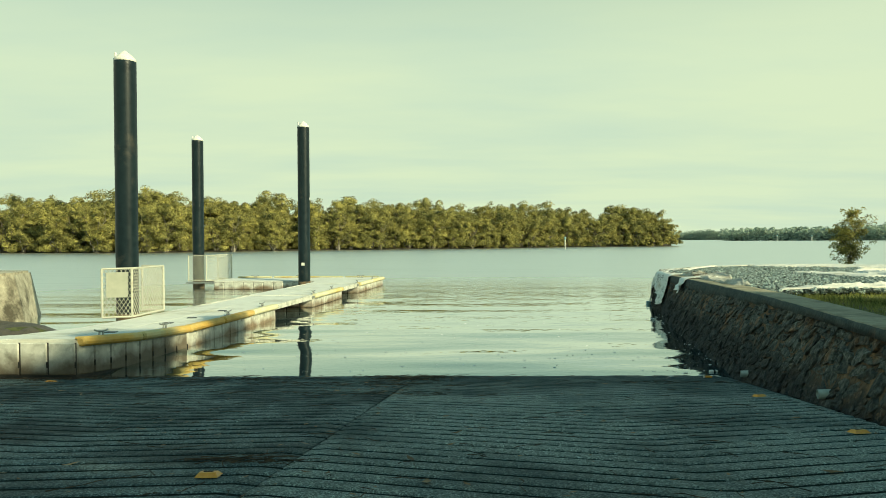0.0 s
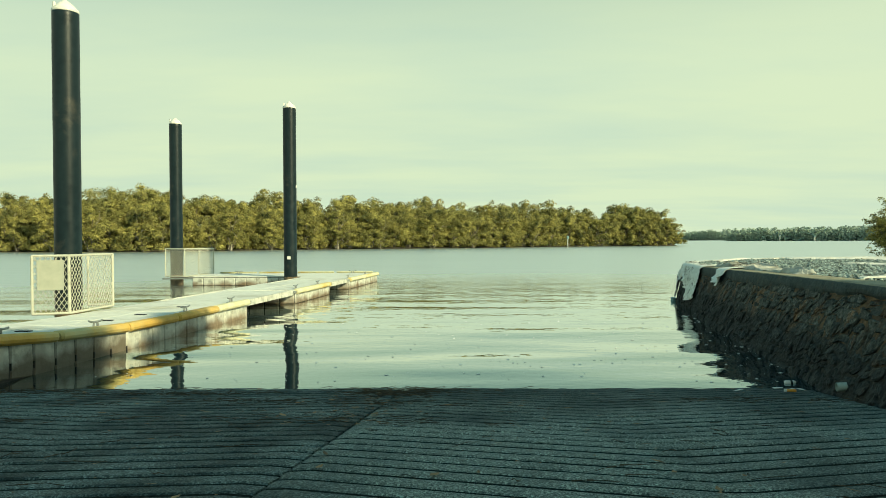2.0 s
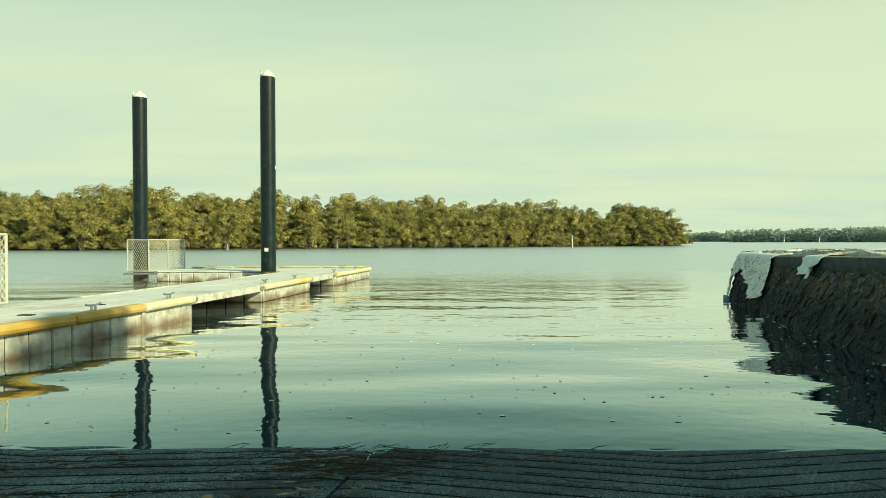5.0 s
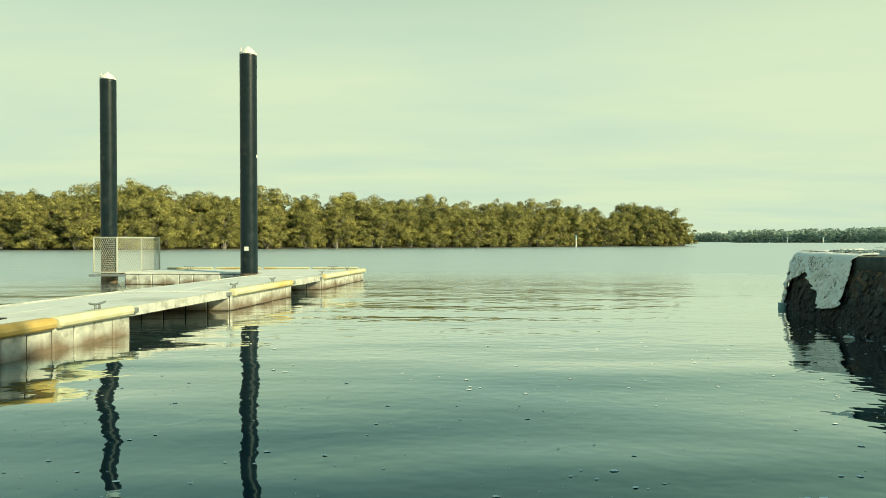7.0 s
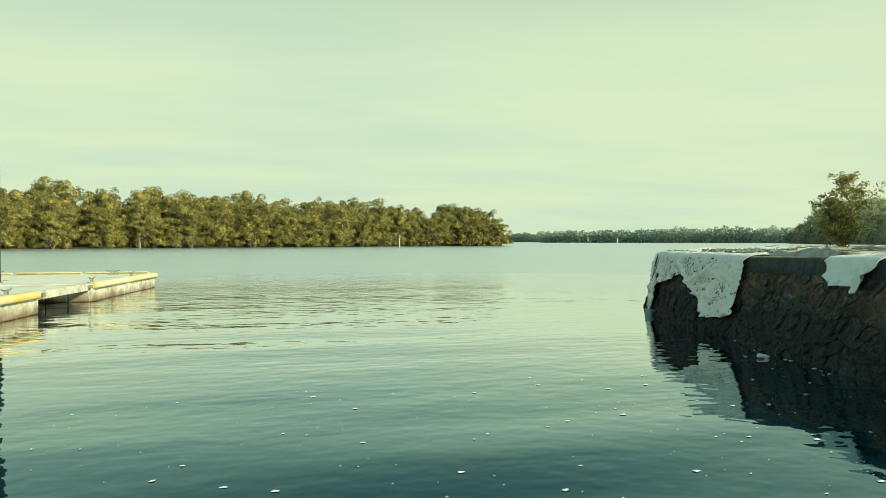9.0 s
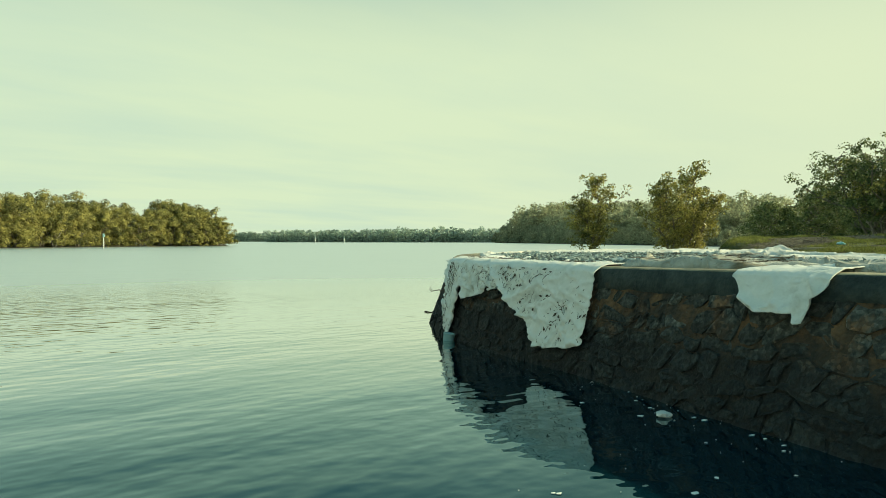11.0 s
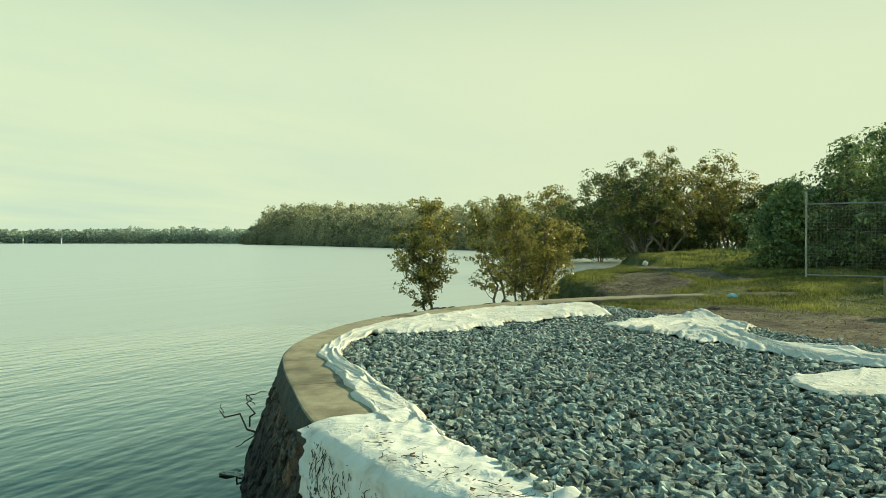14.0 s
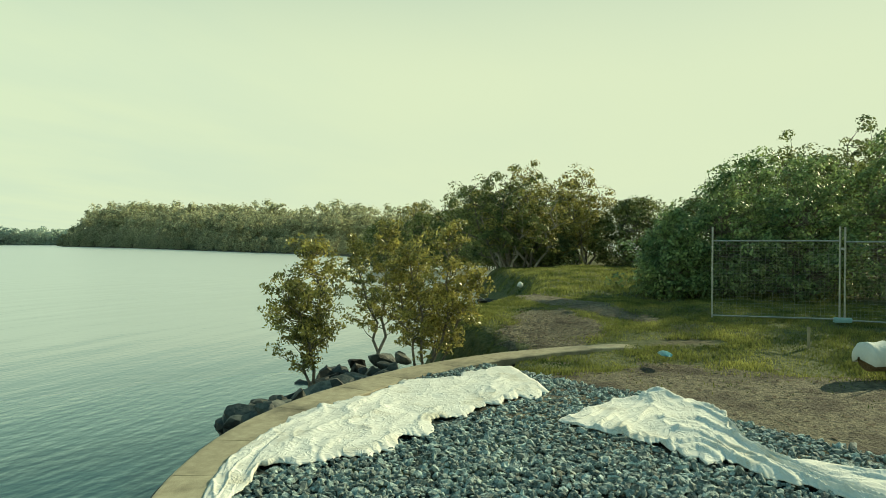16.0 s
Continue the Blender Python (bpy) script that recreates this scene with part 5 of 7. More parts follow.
def small_tree(x, y, z, height, label, seed, stems, n_clumps, per, leaf, spread, mat, group, kind="mangrove_tree", low=0.25, clump_r=(0.22, 0.42), lean=(0, 0), bark=None, shag=0.0):
    """A young tree: thin stems that fork into twigs, each with its own tuft of leaves."""
    rp, rg = random.Random(seed), np.random.default_rng(seed)
    tree = thing(kind, (x, y, z), label, "tree", group)
    clumps = []
    for i in range(n_clumps):
        h = low + (1 - low) * (i + 0.5) / n_clumps
        a = i * 2.4 + rp.uniform(-.5, .5)
        prof = math.sin(math.pi * min(0.97, 0.12 + 0.88 * ((h - low) / (1 - low)) ** 0.85)) ** 0.7
        rr = spread * prof * math.sqrt(rp.uniform(0.05, 1.0)) * (1 + shag * rp.uniform(-1, 1))
        clumps.append((rr * math.cos(a) + lean[0] * h, rr * math.sin(a) + lean[1] * h, height * h * (1 + 0.6 * shag * rp.uniform(-1, 1)), rp.uniform(*clump_r)))
    for k, (sx, sy, sh) in enumerate(stems):
        bm = bmesh.new()
        top = (lean[0] * sh + sx * 2.0, lean[1] * sh + sy * 2.0, height * sh)
        pts = limb_bm(bm, (sx, sy, -0.25), top, 0.022 * height ** 0.9 / len(stems) ** 0.4, 0.008, rp, 7, 0.05, 7)
        mine = [c for j, c in enumerate(clumps) if j % len(stems) == k]
        for c in mine:
            best = min(pts[:-1], key=lambda p: abs(p.z - (c[2] - 0.25 * height * 0.3)))
            limb_bm(bm, best, c[:3], 0.0065 * height ** 0.7, 0.003, rp, 3, 0.12, 4)
        part("trunk", bm, bark or M_BARK, tree)
    cr = new("crown", crown_mesh("crown", rg, clumps, per, leaf, mat, droop=0.3))
    cr.parent = tree
    return tree


def young_tree(x, y, z, height, label, seed, stems, spread, low, group, mat, boughs=18, leaf=0.040, per=22, shrub=0):
    """A young mangrove: bent stems, boughs of uneven reach that rise outwards, and tufts of upturned leaves along them."""
    rp_, rg_ = random.Random(seed), np.random.default_rng(seed)
    tree = thing("mangrove_tree", (x, y, z), label, "tree", group)
    tufts = []
    for k, (sx, sy, tx, ty, sh) in enumerate(stems):
        bm = bmesh.new()
        pts = limb_bm(bm, (sx, sy, -0.25), (tx, ty, height * sh), 0.013 * height * sh ** 0.5, 0.006, rp_, 8, 0.06, 7)
        for i in range(boughs):
            h = low + (0.97 - low) * ((i + rp_.random()) / boughs) ** 0.9
            q = h * 8
            a0 = pts[min(int(q), 7)].lerp(pts[min(int(q) + 1, 8)], q - int(q))
            full = math.sin(math.pi * min(0.96, 0.18 + 0.80 * (h - low) / (1 - low))) ** 0.75
            reach = spread * full * rp_.uniform(0.35, 1.15)
            az = i * 2.4 + rp_.uniform(-0.7, 0.7) + k
            tip = a0 + Vector((math.cos(az) * reach, math.sin(az) * reach, reach * rp_.uniform(0.25, 1.0)))
            limb_bm(bm, a0, tip, 0.0045 * height ** 0.8, 0.0025, rp_, 4, 0.10, 4)
            for m in range(5):
                u = rp_.uniform(0.25, 1.08)
                c = a0.lerp(tip, u) + Vector((rp_.gauss(0, 0.05), rp_.gauss(0, 0.05), rp_.gauss(0.02, 0.05)))
                tufts.append((c.x, c.y, c.z, rp_.uniform(0.09, 0.17)))
        part("trunk", bm, M_BARK, tree)
    for i in range(shrub):
        a, r = rp_.uniform(0, 6.28), rp_.uniform(0.1, 0.5)
        tufts.append((r * math.cos(a), r * math.sin(a), rp_.uniform(0.05, 0.45), rp_.uniform(0.08, 0.15)))
    cr = new("crown", crown_mesh("crown", rg_, tufts, per, leaf, mat, droop=-0.3, ratio=0.42, jitter=0.8))
    cr.parent = tree
    return tree


near = "young mangroves behind the coping"
young_tree(15.8, 25.45, 0.3, 2.95, "slender young mangrove with olive and yellowing leaves", 5, [(0, 0, 0.05, 0.0, 0.97), (0.05, 0.05, -0.15, 0.25, 0.72)], 0.80, 0.31, near, M_LEAF_WARM, 40, per=24)
young_tree(17.6, 23.9, 0.75, 2.75, "bushy young mangrove with several thin stems", 9, [(0, 0, 0.30, -0.42, 1.0), (0.1, 0.1, -0.25, 0.35, 0.86), (-0.15, 0.12, 0.0, 0.75, 0.72), (0.1, -0.1, 0.5, -0.85, 0.66)],
           0.74, 0.24, near, M_LEAF_WARM, 27, per=24, shrub=6)
young_tree(18.9, 24.5, 0.8, 1.7, "low bushy young mangrove beside the rocks", 12, [(0, 0, 0.1, 0.2, 0.95), (0.2, -0.1, 0.4, -0.4, 0.8)], 0.6, 0.15, near, M_LEAF_WARM, 26, per=24, shrub=6)
young_tree(22.6, 27.2, -0.3, 4.2, "tall thin young mangrove at the water's edge", 14, [(0, 0, 0.2, -0.2, 0.97), (0.1, 0, -0.4, 0.6, 0.85)], 0.95, 0.25, near, M_LEAF_WARM, 36, leaf=0.05)


def spreading_tree(x, y, z, height, reach, label, seed, mat, group, leaf=0.085, limbs=6, kind="bank_tree", per=44, tuft=(0.30, 0.62), lean=(0, 0)):
    """An open-crowned tree: forked pale limbs that carry flat tufts of leaves with sky between them."""
    rp, rg = random.Random(seed), np.random.default_rng(seed)
    tree = thing(kind, (x, y, z), label, "tree", group)
    clumps = []
    for k in range(limbs):
        a = 6.283 * k / limbs + rp.uniform(-0.4, 0.4)
        out, up = reach * rp.uniform(0.35, 1.0), height * rp.uniform(0.62, 0.98)
        if k == 0:
            out, up = reach * 0.15, height
        bm = bmesh.new()
        end = (out * math.cos(a) + lean[0], out * math.sin(a) + lean[1], up)
        pts = limb_bm(bm, (0.25 * math.cos(a), 0.25 * math.sin(a), -0.3), end, 0.016 * height, 0.02, rp, 7, 0.10, 7)
        for i in range(19):
            p = pts[rp.randrange(3, 8)]
            e = p + Vector((rp.gauss(0, 0.20) * reach, rp.gauss(0, 0.20) * reach, rp.uniform(-0.05, 0.20) * height))
            limb_bm(bm, p, e, 0.022, 0.008, rp, 3, 0.12, 4)
            clumps.append((*e, rp.uniform(*tuft)))
            clumps.append((e.x + rp.uniform(-.5, .5), e.y + rp.uniform(-.5, .5), e.z - rp.uniform(0, .35), rp.uniform(*tuft) * 0.7))
        part("limb", bm, M_BARK_PALE if k % 3 == 1 else M_BARK, tree)
    cr = new("crown", crown_mesh("crown", rg, clumps, per, leaf, mat, squash=0.78, droop=0.5))
    cr.parent = tree
    return tree


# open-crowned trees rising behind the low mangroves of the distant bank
GUMS = [spreading_tree(0, 0, -50, 10.0, 4.2, "tall open-crowned tree on a distant bank, haze-paled to grey-green", sd, M_LEAF_FAR_HAZED, "trees on the distant bank", leaf=0.38, limbs=5,
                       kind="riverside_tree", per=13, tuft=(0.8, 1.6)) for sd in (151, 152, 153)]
BARE = [spreading_tree(0, 0, -50, 10.0, 3.6, "bare pale tree at the end of a distant bank", 157, M_LEAF_FAR_HAZED, "bare trees on the distant bank", leaf=0.22, limbs=5,
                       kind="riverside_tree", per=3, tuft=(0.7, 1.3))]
TALL = [spreading_tree(0, 0, -50, 10.0, 3.4, "open-crowned mangrove standing above its neighbours with pale limbs", sd, M_LEAF, "tall mangroves on the far bank", leaf=0.16, limbs=6,
                       kind="mangrove_tree", per=55, tuft=(0.55, 1.1)) for sd in (161, 162, 163)]
plant_bank(TALL, FAR_SHORE[1:8], 9.0, ((8.0, 0.86), (0.5, 0.68)), 12.0, 11.2, 29, 10.0)
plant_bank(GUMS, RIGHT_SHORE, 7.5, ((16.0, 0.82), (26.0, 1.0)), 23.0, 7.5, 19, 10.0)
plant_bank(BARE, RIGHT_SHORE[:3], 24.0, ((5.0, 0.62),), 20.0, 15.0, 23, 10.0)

big = "trees round the grassy bank"
wide = "spreading bank-side tree with pale forked trunks"
for i, (x, y, h, sp, mat, lab) in enumerate([
        (46.5, 29.0, 5.6, 3.4, M_LEAF_DARK, wide), (48.5, 28.0, 6.2, 3.6, M_LEAF_WARM, wide), (52.5, 30.0, 5.8, 3.4, M_LEAF_DARK, wide),
        (52.5, 25.0, 6.2, 3.2, M_LEAF_WARM, wide)]):
    spreading_tree(x, y, 1.1, h, sp, lab, 60 + i, mat, big)
spreading_tree(49.6, 28.6, 1.0, 5.4, 3.0, "slanting bank-side tree with pale limbs over the inlet", 66, M_LEAF_DARK, big, lean=(0.8, 4.0))
for i, (x, y, h, sp, mat, lab) in enumerate([
        (53.0, 22.0, 4.8, 2.8, M_LEAF_DARK, "dark leafy tree in a thicket"), (52.5, 17.5, 4.8, 2.8, M_LEAF_DARK, "dark leafy tree in a thicket"),
        (88.0, 43.0, 7.0, 5.0, M_LEAF_WARM, "sunlit olive tree by the inlet"), (92.0, 52.0, 7.4, 5.0, M_LEAF_WARM, "sunlit olive tree by the inlet"),
        (58, 27, 5.4, 4.0, M_LEAF_DARK, "dark leafy tree in a thicket"), (54, 21, 5.0, 4.0, M_LEAF_DARK, "dark leafy tree in a thicket"),
        (52.5, 28.2, 4.4, 3.2, M_LEAF_DARK, "dark leafy tree in a thicket"), (51.0, 27.5, 3.0, 2.4, M_LEAF_DARK, "dark leafy tree in a thicket"), (56.0, 31.5, 3.4, 3.0, M_LEAF_DARK, "dark leafy tree in a thicket"), (62.0, 33.5, 4.2, 3.4, M_LEAF_DARK, "dark leafy tree in a thicket")]):
    small_tree(x, y, 1.1, h, lab, 70 + i, [(0, 0, 0.9), (0.5, 0.3, 0.8), (-0.5, 0.2, 0.8), (-0.9, -0.3, 0.7)], 150, 60, 0.095, sp, mat, big, "bank_tree", low=0.08,
               clump_r=(0.32, 0.68))
for i, (x, y, h, sp) in enumerate([(74.5, 45.0, 6.0, 3.6), (77.0, 41.5, 6.6, 3.8), (79.0, 38.5, 6.4, 3.8), (72.0, 48.5, 5.0, 3.4)]):
    small_tree(x, y, 0.1, h, "dark mangrove on the far side of the inlet", 170 + i, [(0, 0, 0.9), (0.5, 0.3, 0.8), (-0.5, 0.2, 0.8)], 120, 60, 0.13, sp, M_LEAF_DARK, "mangroves beyond the inlet",
               "mangrove_tree", low=0.05, clump_r=(0.5, 0.9))
bush = "bushes behind the wire fence"
for i, (x, y, h, sp) in enumerate([(27.8, 19.2, 2.4, 1.5), (28.9, 17.6, 3.7, 2.1), (29.2, 15.2, 4.0, 2.4), (28.8, 12.8, 4.4, 2.5), (28.4, 10.4, 4.8, 2.5), (32, 16.4, 4.6, 2.4), (29, 8, 5.6, 2.6)]):
    small_tree(x, y, 1.35, h, "dense dark green bush with sunlit upper leaves", 90 + i, [(0, 0, 0.8), (0.4, 0.2, 0.7), (-0.4, 0.1, 0.7)], 230, 56, 0.066, sp, M_LEAF_BUSH, bush, "bush",
               low=0.03, clump_r=(0.22, 0.48), shag=0.32)
for i, (x, y, h, sp) in enumerate([(42, 11.0, 6.6, 3.8), (43, 7.0, 7.6, 4.2), (50, 13.5, 5.4, 3.4), (38, 2, 7.4, 4), (37, 14.6, 4.6, 2.6), (34, 13.2, 4.2, 2.4)]):
    spreading_tree(x, y, 1.4, h, sp, "tall thin-crowned tree behind the bushes", 120 + i, M_LEAF_DARK, "tall trees behind the bushes", leaf=0.08, limbs=7, per=50)
for i, (x, y, h, sp) in enumerate([(40, 14, 4.2, 3.0), (39, 9, 5.0, 3.2), (41, 4, 5.5, 3.5), (45, 12, 5, 3.5)]):
    small_tree(x, y, 1.4, h, "dense dark thicket behind the bushes", 130 + i, [(0, 0, 0.8), (0.5, 0.2, 0.7)], 130, 70, 0.11, sp, M_LEAF_DARK, "thicket behind the bushes", "bush", low=0.03, clump_r=(0.4, 0.8))
# unseen trees beside the top of the ramp, added to cast the shade over it
for i, (x, y, h) in enumerate([(9.5, 1.7, 8.3), (10.0, -2.6, 9.2), (9.0, -6.2, 9.4), (9.0, -9.4, 9.4), (13.5, -0.5, 8.8), (12.5, -6.0, 10.4), (6.0, -12.0, 8.0), (13, -11, 9)]):
    small_tree(x, y, 1.3, h, "unseen leafy tree added to shade the ramp", 140 + i, [(0, 0, 0.9), (0.5, 0.3, 0.8)], 170, 80, 0.17, 2.7, M_LEAF_DARK, "shade trees beside the ramp",
               "shade_tree", low=0.1, clump_r=(0.55, 0.95))
for v in VARIANTS + FAR_VARIANTS + GUMS + BARE + TALL:
    drop(v)



# ---- soil, grass, rocks ----
def soil_mask(x, y):
    """How bare the ground is: a worn strip behind the fill, broken up towards the grass."""
    d = math.hypot((x - 14.6) / 2.9, (y - 18.2) / 4.2)
    c, k = 0.8, 0.6                                       # the track's direction
    u, w = (x - 25.4) * c + (y - 22.8) * k, -(x - 25.4) * k + (y - 22.8) * c
    d2 = math.hypot(u / 4.2, w / 0.9)
    d3 = math.hypot((x - 20.3) / 2.3, (y - 21.9) / 1.25)
    return max(1.25 - d, 1.25 - d2, 1.2 - d3) + 0.42 * fbm(x * 0.7, y * 0.7, 12, 5)


def soil_patch(name, x0, x1, y0, y1, label):
    """Bare soil that dips under the grassy ground along an uneven outline."""
    st = 0.12
    xs_, ys_ = np.arange(x0, x1, st), np.arange(y0, y1, st)
    X, Y = np.meshgrid(xs_, ys_)
    Z = ground_at(X, Y)
    keep, verts, faces = {}, [], []
    def vid(j, i):
        if (j, i) not in keep:
            keep[(j, i)] = len(verts)
            x, y = X[j, i], Y[j, i]
            rise = min(0.022, (soil_mask(x, y) - 0.22) * 0.15)
            verts.append((x, y, Z[j, i] + rise + 0.016 * fbm(x * 3.5, y * 3.5, 5, 4)))
        return keep[(j, i)]
    for j in range(len(ys_) - 1):
        for i in range(len(xs_) - 1):
            if soil_mask(X[j, i] + st / 2, Y[j, i] + st / 2) > 0.05:
                faces.append((vid(j, i), vid(j, i + 1), vid(j + 1, i + 1), vid(j + 1, i)))
    tagged(solid(name, verts, faces, M_SOIL, smooth=True), label, "soil", kind="structure")


soil_patch("ground_soil", 11.0, 18.6, 12.0, 23.2, "worn patch of bare brown sandy soil behind the fill")
soil_patch("ground_track", 18.6, 32.0, 19.0, 27.5, "bare sandy track and dark hollow on the grassy bank")


def grass(name, n, area, hmin, hmax, seed, ok, label, width=0.008):
    rg = np.random.default_rng(seed)
    x0, x1, y0, y1 = area
    X = rg.uniform(x0, x1, n * 3)
    Y = rg.uniform(y0, y1, n * 3)
    tuft = np.array([fbm(a * 0.9, b * 0.9, 2, 3) for a, b in zip(X, Y)])
    good = ok(X, Y) & (rg.random(len(X)) < 0.35 + 0.9 * np.clip(tuft + 0.35, 0, 1))
    X, Y, tuft = X[good][:n], Y[good][:n], tuft[good][:n]
    Z = ground_at(X, Y)
    n = len(X)
    h = (hmin + (hmax - hmin) * rg.random(n) ** 1.6) * (0.7 + 0.8 * np.clip(tuft + 0.3, 0, 1))
    a = rg.uniform(0, 6.28, n)
    b = rg.uniform(0, 6.28, n)
    lean = h * rg.uniform(0.1, 0.7, n)
    w = width * rg.uniform(0.7, 1.6, n)
    base = np.stack([X, Y, Z - 0.01], 1)
    side = np.stack([np.cos(a), np.sin(a), np.zeros(n)], 1) * w[:, None]
    mid = base + np.stack([np.cos(b) * lean * 0.35, np.sin(b) * lean * 0.35, h * 0.6], 1)
    tip = base + np.stack([np.cos(b) * lean, np.sin(b) * lean, h], 1)
    V = np.stack([base - side, base + side, mid + side * 0.7, mid - side * 0.7, tip], 1).reshape(-1, 3)
    k = np.arange(n)[:, None] * 5
    F = [tuple(r) for r in (k + np.array([0, 1, 2, 3])).tolist()] + [tuple(r) for r in (k + np.array([3, 2, 4])).tolist()]
    tagged(new(name, mesh_from(name, V.tolist(), F, M_GRASS)), label, "grass", kind="stuff")


def on_bank(X, Y):
    soil = np.array([soil_mask(a, b) for a, b in zip(X, Y)])
    pick = np.random.default_rng(8).random(len(X)) < np.exp(-np.clip(soil - 0.24, 0, 3) * 6.5)
    return pick & ~within(GRAVEL, X, Y) & (ground_at(X, Y) > 0.55) & (wall_distance(X, Y)[0] > 0.25) & ~((wall_distance(X, Y)[2] < 0.02) & (wall_distance(X, Y)[2] > -0.5) & (Y > 20.2))


def beside_coping(X, Y):
    return (wall_distance(X, Y)[2] < -0.47) & ~within(GRAVEL, X, Y)


grass("grass", 150000, (14.5, 27.0, 13.0, 27.5), 0.02, 0.085, 31, on_bank, "olive and straw-coloured rough grass on the bank", 0.0065)
grass("grass", 60000, (27.0, 46.0, 14.0, 32.0), 0.03, 0.14, 32, on_bank, "sunlit rough grass on the far part of the bank", 0.014)
grass("grass", 26000, (2.4, 9.0, 0.5, 10.6), 0.025, 0.10, 33, beside_coping, "green rough grass beside the coping", 0.006)


def boulder(x, y, z, r, seed, mat, label, group):
    rp = random.Random(seed)
    b = bmesh.new()
    bmesh.ops.create_icosphere(b, subdivisions=2, radius=1.0)
    sc = Vector((rp.uniform(0.8, 1.35), rp.uniform(0.65, 1.05), rp.uniform(0.5, 0.8))) * r
    cut = [Vector((rp.uniform(-1, 1), rp.uniform(-1, 1), rp.uniform(-0.6, 1))).normalized() for _ in range(11)]
    for v in b.verts:
        p = v.co.copy()
        for c in cut:
            k = p.dot(c) - 0.50
            if k > 0:
                p -= c * k
        p *= 1 + 0.06 * noise.noise(p * 2.1 + Vector((seed, 0, 0)))
        v.co = Vector((p.x * sc.x, p.y * sc.y, p.z * sc.z))
    bmesh.ops.transform(b, matrix=pose(x, y, z, rp.uniform(-25, 25), rp.uniform(-25, 25), rp.uniform(0, 360)), verts=b.verts)
    return tagged(part("boulder", b, mat), label, "rock", group)


rp = random.Random(77)
count = 0
while count < 125:
    u = rp.random()
    sx = 13.0 + 5.6 * u
    k = int(np.argmin(abs(WALL[:, 0] - sx) + (WALL[:, 1] < 22) * 100))
    top_y = WALL[k, 1]
    d = rp.uniform(0.45, 1.3 + 1.9 * min(1.0, u * 1.6))
    x, y = sx + 0.25 * d, (top_y if sx < 17 else 23.6 + (sx - 17) * 0.5) + d
    z = 0.98 - 0.36 * d + rp.uniform(-0.10, 0.10)
    if z < -0.12:
        continue
    boulder(x, y, z, rp.uniform(0.18, 0.46), 500 + count, M_WETSTONE, "dark angular rock in the bank armour below the coping", "rocks of the bank armour")
    count += 1
for i in range(34):
    x = rp.uniform(17.8, 21.2)
    y = 24.3 + (x - 17.8) * 0.42 + rp.uniform(-0.35, 1.0)
    boulder(x, y, float(ground_at(x, y)) + 0.04, rp.uniform(0.12, 0.30), 640 + i, M_WETSTONE, "dark angular rock in the bank armour below the coping", "rocks of the bank armour")
for i in range(16):
    x = rp.uniform(30, 41)
    boulder(x, 26.8 + (x - 30) * 0.13 + rp.uniform(-0.8, 0.6), 0.25, rp.uniform(0.2, 0.45), 700 + i, M_WETSTONE, "dark rock on the muddy edge of the bank", "rocks along the inlet")

def mud_flat():
    """Bare mud and sand round the headwall's foot, a little proud of the ground sheet."""
    st = 0.25
    gx, gy = np.arange(-19.0, -6.6, st), np.arange(8.2, 18.5, st)
    X, Y = np.meshgrid(gx, gy)
    Z = ground_at(X, Y)
    R = np.vectorize(lambda a, c: fbm(a * 1.3, c * 1.3, 6, 4))(X, Y)
    verts = np.stack([X, Y, Z + 0.03 + 0.03 * R], -1).reshape(-1, 3).tolist()
    n = len(gx)
    faces = [(j * n + i, j * n + i + 1, (j + 1) * n + i + 1, (j + 1) * n + i) for j in range(len(gy) - 1) for i in range(n - 1) if Z[j, i] > -0.4]
    tagged(solid("ground_mud", verts, faces, M_MUD, smooth=True), "damp brown mud and sand beside the headwall", "mud", kind="structure")


mud_flat()
for i in range(22):
    x = rp.uniform(42, 56)
    y = float(np.interp(x, (42, 44, 50, 54.5, 58), (30.8, 31.6, 33.2, 33.4, 31.4))) + rp.uniform(-1.6, 0.2)
    boulder(x, y, float(ground_at(x, y)) + 0.05, rp.uniform(0.2, 0.5), 730 + i, M_WETSTONE, "dark rock on the muddy edge of the bank", "rocks along the inlet")


# old concrete headwall across the ramp, broken at its end
hb = prism([(-17.5, 13.6), (-12.0, 13.8), (-11.4, 14.1), (-11.3, 15.4), (-12.0, 17.2), (-17.5, 17.6)], -0.5, 1.30, 0.06)
for v in hb.verts:
    if v.co.z > 0.6 and v.co.x > -13:
        v.co.x -= 0.40
    v.co += Vector((fbm(v.co.y, v.co.z, 1) * 0.06, fbm(v.co.x, v.co.z, 2) * 0.06, fbm(v.co.x, v.co.y, 3) * 0.04))
tagged(part("headwall", hb, M_CONCRETE), "old stained concrete headwall block on the muddy bank", "wall")


# ---- geotextile sheets ----
def resample(pts, n):
    P = np.array(pts, float)
    s = np.concatenate([[0], np.cumsum(np.hypot(*np.diff(P[:, :2], axis=0).T))])
    u = np.linspace(0, s[-1], n)
    return np.stack([np.interp(u, s, P[:, k]) for k in range(P.shape[1])], 1)


def finish_cloth(ob, label):
    so = ob.modifiers.new("thickness", "SOLIDIFY")
    so.thickness, so.offset = 0.007, 1
    return tagged(ob, label, "fabric", "white geotextile sheets")


